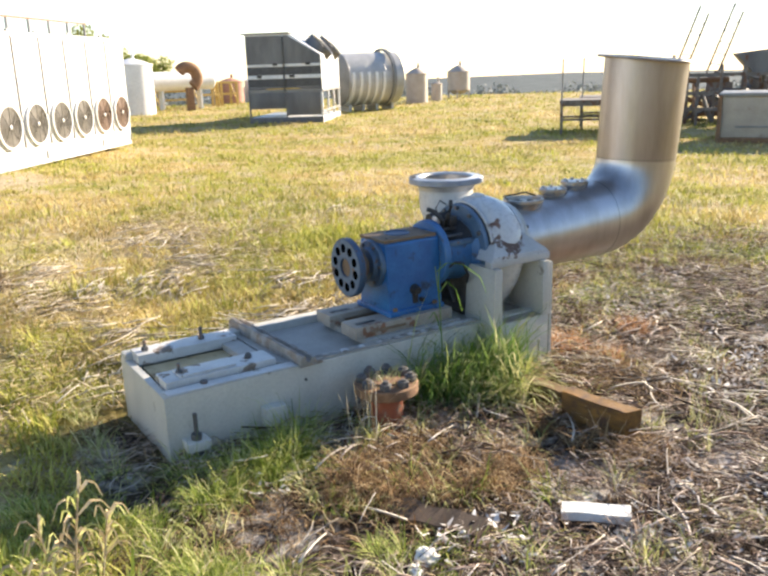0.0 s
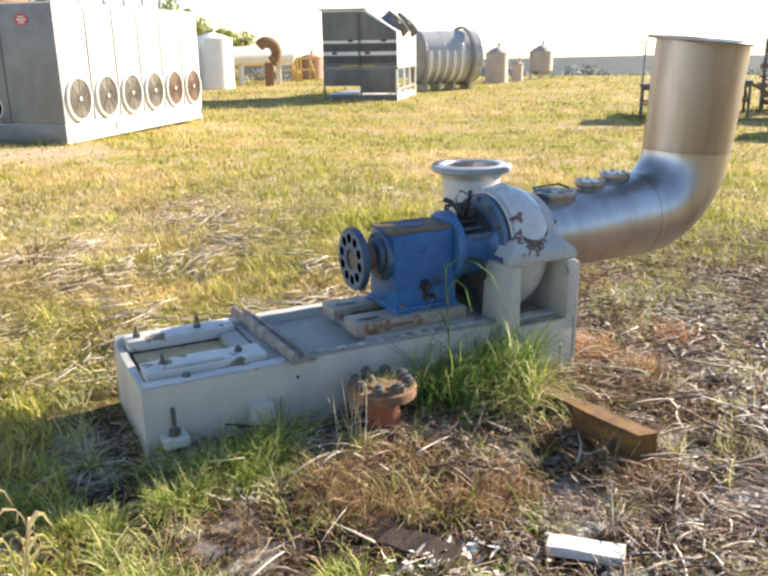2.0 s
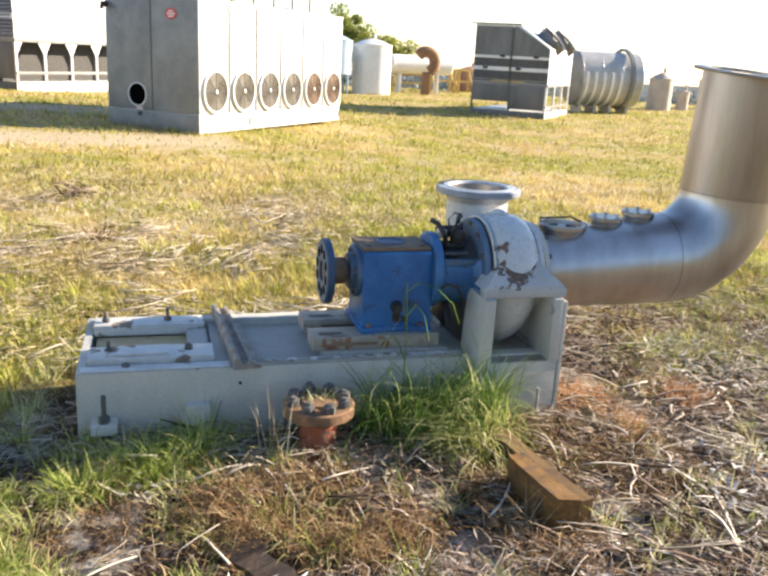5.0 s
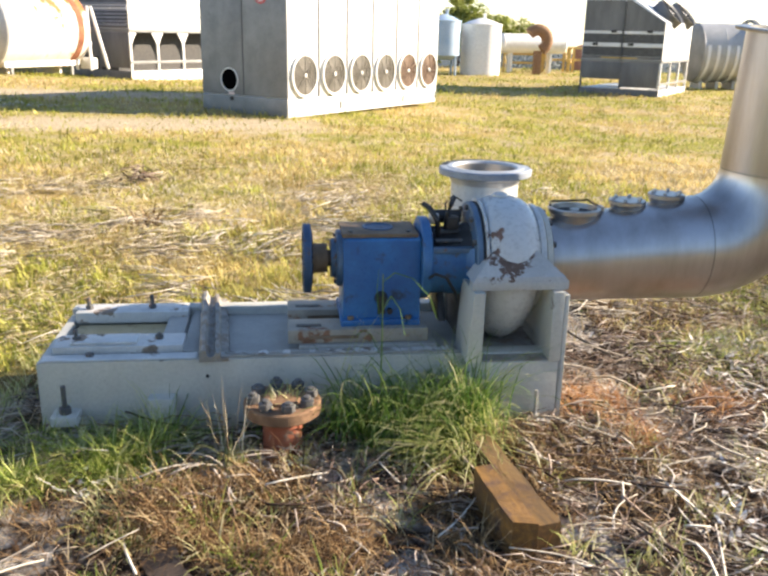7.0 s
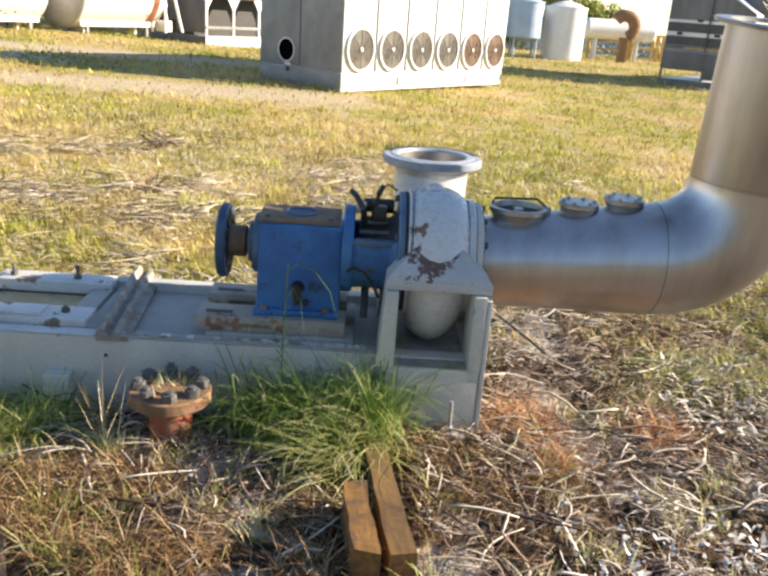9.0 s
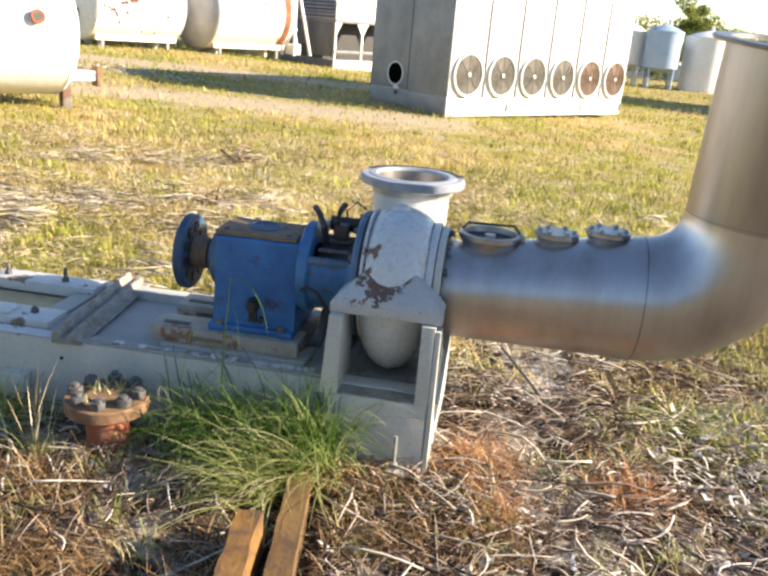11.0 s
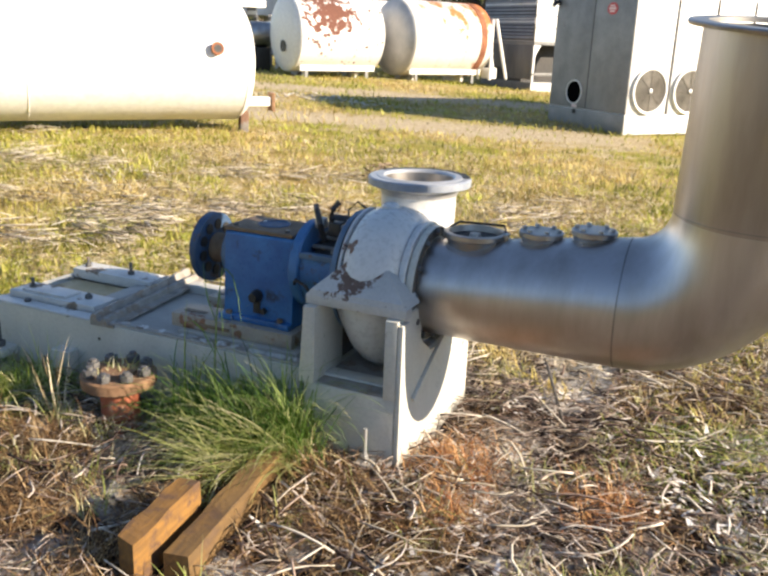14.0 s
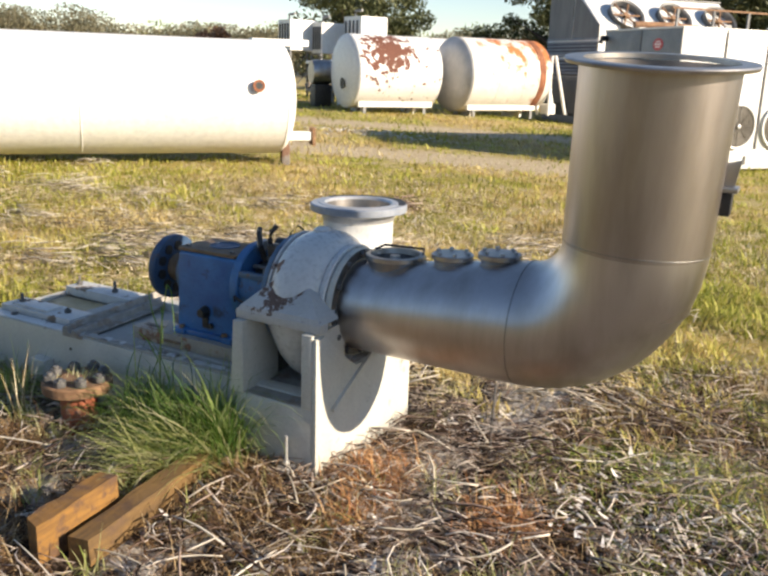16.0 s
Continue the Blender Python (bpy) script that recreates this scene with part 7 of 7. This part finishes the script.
# racks and scrap at the right of the field
for x, y in ((14.2, 14.3), (15.6, 15.0)):
    rk = build_stand("steel_table", at(x, y, -45), 1.9, 1.1, 0.72, M_SCRAP, "rusty dark steel table", 0.06)
    part("top", boxm(-0.05, 1.95, -0.05, 1.15, 0.722, 0.80), M_SCRAP, rk)
    part("corner_pole", sweep(bmesh.new(), [(0.0, -0.06, 0.7), (0.02, -0.06, 1.75)], 0.02, 6), M_GALV, rk)
    part("corner_pole", sweep(bmesh.new(), [(1.2, 1.0, 0.80), (1.2, 1.0, 1.3)], 0.025, 6), M_RUST, rk)
bin_ob = thing("steel_bin", at(14.95, 10.55, -58), "weathered cream steel bin with rusty frame", "bin")
part("bin_body", boxm(0, 2.2, 0, 1.4, 0.1, 0.92, 0.02), M_BIN, bin_ob)
part("bin_rim", boxm(-0.04, 2.24, -0.04, 1.44, 0.922, 0.99, 0.01), M_GALV, bin_ob)
for x in (-0.05, 2.18):
    part("bin_post", boxm(x, x + 0.08, -0.06, 0.02, -0.08, 0.95), M_RUST, bin_ob)
part("bin_skid", boxm(-0.02, 2.22, -0.03, 0.12, -0.08, 0.098), M_RUST, bin_ob)
part("bin_rib", boxm(0.3, 1.0, -0.03, -0.001, 0.3, 0.34), M_GALV, bin_ob)
frame_ob = thing("conveyor_machine", at(18.2, 13.6, -50), "grey scrap conveyor frame with leaning ladders", "machine")
for k in range(7):
    part("upright", boxm(0.55 * k, 0.55 * k + 0.07, 0, 0.07, -0.1, 1.3 + 0.2 * (k % 3)), M_SCRAP, frame_ob)
for z in (0.35, 0.75, 1.2):
    part("beam", boxm(-0.2, 4.2, 0.075, 0.14, z, z + 0.09), M_SCRAP, frame_ob)
part("hopper", prism(bmesh.new(), [(1.4, 1.2), (4.4, 1.2), (4.7, 2.15), (0.9, 1.75)], "y", 0.2, 1.4), M_GALVDARK, frame_ob)
for k in range(5):
    part("cross_pipe", sweep(bmesh.new(), [(2.4 + 0.4 * k, -0.5, 0.6 + 0.1 * k), (2.6 + 0.4 * k, 0.9, 1.5 + 0.12 * k)], 0.06, 8), M_RUST if k % 2 else M_GALVDARK, frame_ob)
for x in (-0.3, 0.5):
    lad = part("ladder_rail", sweep(bmesh.new(), [(x - 0.3, 0.3, 1.2), (x + 0.3, 0.3, 2.95)], 0.026, 6), M_GALVDARK, frame_ob)
    part("ladder_rail", sweep(bmesh.new(), [(x - 0.02, 0.3, 1.2), (x + 0.5, 0.3, 2.75)], 0.026, 6), M_GALVDARK, frame_ob)
    for q in range(6):
        f = q / 6
        part("rung", sweep(bmesh.new(), [(x - 0.3 + 0.6 * f, 0.3, 1.25 + 1.6 * f), (x + 0.53 * f, 0.3, 1.25 + 1.45 * f)], 0.012, 5), M_GALVDARK, lad)

# heap of pipes and angle irons behind the conveyor frame
heap = thing("scrap_heap", at(18.2, 13.6, -50), "tangled heap of rusty pipes and angle irons behind the frame", "scrap heap")
rh = random.Random(77)
for k in range(80):
    x, y, z = rh.uniform(-0.6, 4.6), rh.uniform(0.5, 2.2), rh.uniform(0.0, 1.2)
    dx, dy, dz = rh.uniform(-0.9, 0.9), rh.uniform(-0.4, 0.4), rh.uniform(-0.2, 0.9)
    if k % 3:
        part("pipe", sweep(bmesh.new(), [(x - dx, y - dy, max(z - dz, 0.02)), (x + dx, y + dy, z + abs(dz))], rh.uniform(0.02, 0.07), 7), (M_SCRAP, M_RUST, M_GALVDARK)[k % 3 if k % 7 else 2], heap)
    else:
        part("angle_iron", boxm(x - 0.04, x + 0.04, y - 0.03, y + 0.03, -0.08, rh.uniform(0.7, 1.9)), M_SCRAP, heap)
for k in range(5):
    x = 0.3 + 0.9 * k
    part("sheet", prism(bmesh.new(), [(x, 0.1), (x + 0.8, 0.05), (x + 0.75, rh.uniform(0.9, 1.5)), (x + 0.1, rh.uniform(0.9, 1.5))], "y", 2.25 + 0.02 * k, 2.262 + 0.02 * k), (M_SCRAP, M_GALVDARK)[k % 2], heap)

# pile of twigs in the field
n_tw = 30
tw_x, tw_y = R.normal(0.42, 0.10, n_tw), R.normal(8.35, 0.09, n_tw)
stick_mesh("twig_pile", tw_x, tw_y, height(tw_x, tw_y) + R.uniform(0.01, 0.12, n_tw), R.uniform(0.12, 0.42, n_tw), R.uniform(0.006, 0.018, n_tw), R.uniform(0, 6.283, n_tw),
           R.normal(0, 0.45, n_tw), M_STICK, "small pile of grey twigs in the grass", "twigs")

# strip of pale rubble in the grass before the tanks
n_rub = 170
rub_x, rub_y = R.normal(-4.0, 0.75, n_rub), R.normal(15.3, 0.35, n_rub)
stick_mesh("pale_rubble", rub_x, rub_y, height(rub_x, rub_y) + 0.01, R.uniform(0.06, 0.22, n_rub), R.uniform(0.015, 0.045, n_rub), R.uniform(0, 6.283, n_rub),
           R.normal(0, 0.2, n_rub), M_CHIP, "pale broken rubble strewn in the grass", "rubble")

# trees
build_tree(at(-19.8, 38.8, 0), 5.8, 4.2, M_LEAFDARK, "olive spreading tree behind the tanks", 17000, 3, 0.14)
build_tree(at(-27.5, 37.3, 0), 3.0, 1.3, M_RUSSETLEAF, "low russet bush behind the white tank", 2600, 4, 0.16)
build_tree(at(-9.9, 43.3, 0), 7.4, 3.8, M_LEAFDARK, "tall olive tree behind the cooling tower", 13000, 5, 0.14)
build_tree(at(-5.0, 44.5, 0), 7.6, 3.9, M_LEAFDARK, "tall olive tree behind the cooling tower", 13000, 6, 0.14)
build_tree(at(-0.5, 45.4, 0), 7.0, 3.6, M_LEAFDARK, "tall olive tree behind the cooling tower", 12000, 7, 0.14)
for k, (x, y) in enumerate(((-7.4, 43.9), (-2.7, 45.0), (1.7, 46.0))):
    build_tree(at(x, y, 0), 6.9, 3.4, M_LEAFDARK, "dark olive tree behind the cooling tower", 11000, 30 + k, 0.14)
build_tree(at(11.6, 43.5, 0), 3.2, 2.2, M_LEAF, "bright green tree behind white tanks", 11000, 8, 0.12)
build_tree(at(14.0, 59.0, 0), 3.4, 3.0, M_LEAF, "green tree beyond the vertical tanks", 9000, 9, 0.14)
build_tree(at(9.0, 60.0, 0), 3.4, 3.0, M_LEAF, "green tree beyond the vertical tanks", 9000, 10, 0.14)
rs = random.Random(5)
scrub("far_scrub", [(-130 + 3.2 * i + rs.uniform(-1, 1), 60 + 1.35 * i + rs.uniform(-2, 2), rs.uniform(6.0, 7.4) + (2.0 if 7 < i < 15 else 0)) for i in range(7, 34)], M_LEAFDRY, "distant olive and brown scrub line", 4300, 4.6, 0.21, 11)
# unseen scrub behind the walk, added to darken the steel pipe's reflections
scrub("reflection_scrub", [(-46 + 4.2 * i + rs.uniform(-1, 1), -26 + rs.uniform(-3, 3), rs.uniform(4.5, 7.5)) for i in range(25)], M_LEAFDARK, "unseen olive scrub belt added to darken reflections in the steel", 1300, 3.6, 0.32, 17)
scrub("far_scrub", [(-110 + 9 * i + rs.uniform(-2, 2), 80 + 2.4 * i + rs.uniform(-3, 3), rs.uniform(5, 8)) for i in range(10)], M_LEAF, "distant green scrub line", 1500, 4.2, 0.2, 12)
scrub("valley_scrub", [(45 + 6 * i + rs.uniform(-3, 3), 158 - 2.2 * i + rs.uniform(-8, 8), rs.uniform(6, 11)) for i in range(34)], M_LEAFHAZE, "valley trees beyond the field, haze put into their leaf colour", 900, 6.5, 0.45, 13)

scrub("hill_woods", [(95 + 9 * i + rs.uniform(-4, 4), 300 - 5 * i + rs.uniform(-15, 15), rs.uniform(13, 18)) for i in range(36)], M_LEAFHAZE, "woods on the far slope, haze put into their leaf colour", 900, 13.0, 0.8, 14)


# ---------------------------------------------------------------- grass and litter
grow_field()
grow_near()
drooping_tuft("tall_grass_tuft", 2.13, 2.86, 420, (0.09, 0.05), (0.24, 0.52), radians(-90), 2.0, 0.22, (0.9, 3.4), M_TUFT, "tall drooping green grass tuft against the base")
drooping_tuft("tall_grass_tuft", 2.42, 2.76, 260, (0.10, 0.06), (0.20, 0.42), radians(225), 0.9, 0.6, (0.8, 2.2), M_TUFT, "green grass arching over the fallen sheaf")
drooping_tuft("tall_grass_tuft", 2.34, 2.86, 460, (0.08, 0.05), (0.26, 0.56), radians(-90), 2.0, 0.2, (0.8, 3.4), M_TUFT, "tall drooping green grass tuft against the base")
drooping_tuft("tall_grass_tuft", 2.53, 2.86, 360, (0.045, 0.035), (0.26, 0.60), radians(-100), 1.8, 0.18, (0.4, 2.8), M_TUFT, "tall green grass tuft at the pedestal corner")
for x, y, n, turn in ((2.57, 2.80, 150, 240), (2.50, 2.72, 120, 232), (2.42, 2.64, 80, 222)):
    drooping_tuft("fallen_grass_tuft", x, y, n, (0.035, 0.045), (0.26, 0.56), radians(turn), 0.42, 0.85, (0.5, 1.2), M_PALEGRASS, "sheaf of pale green grass fallen over the litter", twist=0.6)
drooping_tuft("fallen_grass_tuft", 2.70, 2.74, 420, (0.11, 0.08), (0.07, 0.21), radians(250), 1.6, 0.7, (0.4, 1.8), M_DEAD, "pale dry grass at the pedestal foot", (0.002, 0.0045))
tuft("dry_stem_tuft", 1.60, 2.66, 15, 0.024, (0.26, 0.43), None, 0.0, (0.0, 0.22), M_STRAW, "dry pale stems beside the rusty stub", (0.0035, 0.0055))
drooping_tuft("dry_stem_tuft", 1.60, 2.66, 90, (0.05, 0.03), (0.08, 0.22), radians(-90), 1.6, 0.3, (0.3, 1.6), M_PALEGRASS, "short pale grass beside the rusty stub", (0.002, 0.004))
tuft("weed_in_flange", 1.78, 2.79, 70, 0.028, (0.05, 0.12), None, 0.5, (0.2, 1.0), M_PALEGRASS, "dry grass growing through the stub flange", (0.003, 0.005), True).location.z = 0.19
tuft("tall_stem_tuft", 2.02, 2.98, 9, 0.02, (0.5, 0.62), radians(20), 0.05, (0.1, 0.7), M_GREEN, "a few tall bent grass stems", (0.004, 0.006))
drooping_tuft("broad_leaf_weed", 0.30, 1.93, 34, (0.06, 0.04), (0.22, 0.42), radians(25), 0.7, 0.55, (0.3, 1.0), M_GREEN, "broad leaved green weed", (0.008, 0.017))
tuft("dry_weed_clump", 0.7, 6.6, 60, 0.06, (0.10, 0.25), None, 0.5, (0.1, 0.8), M_DEAD, "dark dry weed clump in the field", (0.008, 0.014))
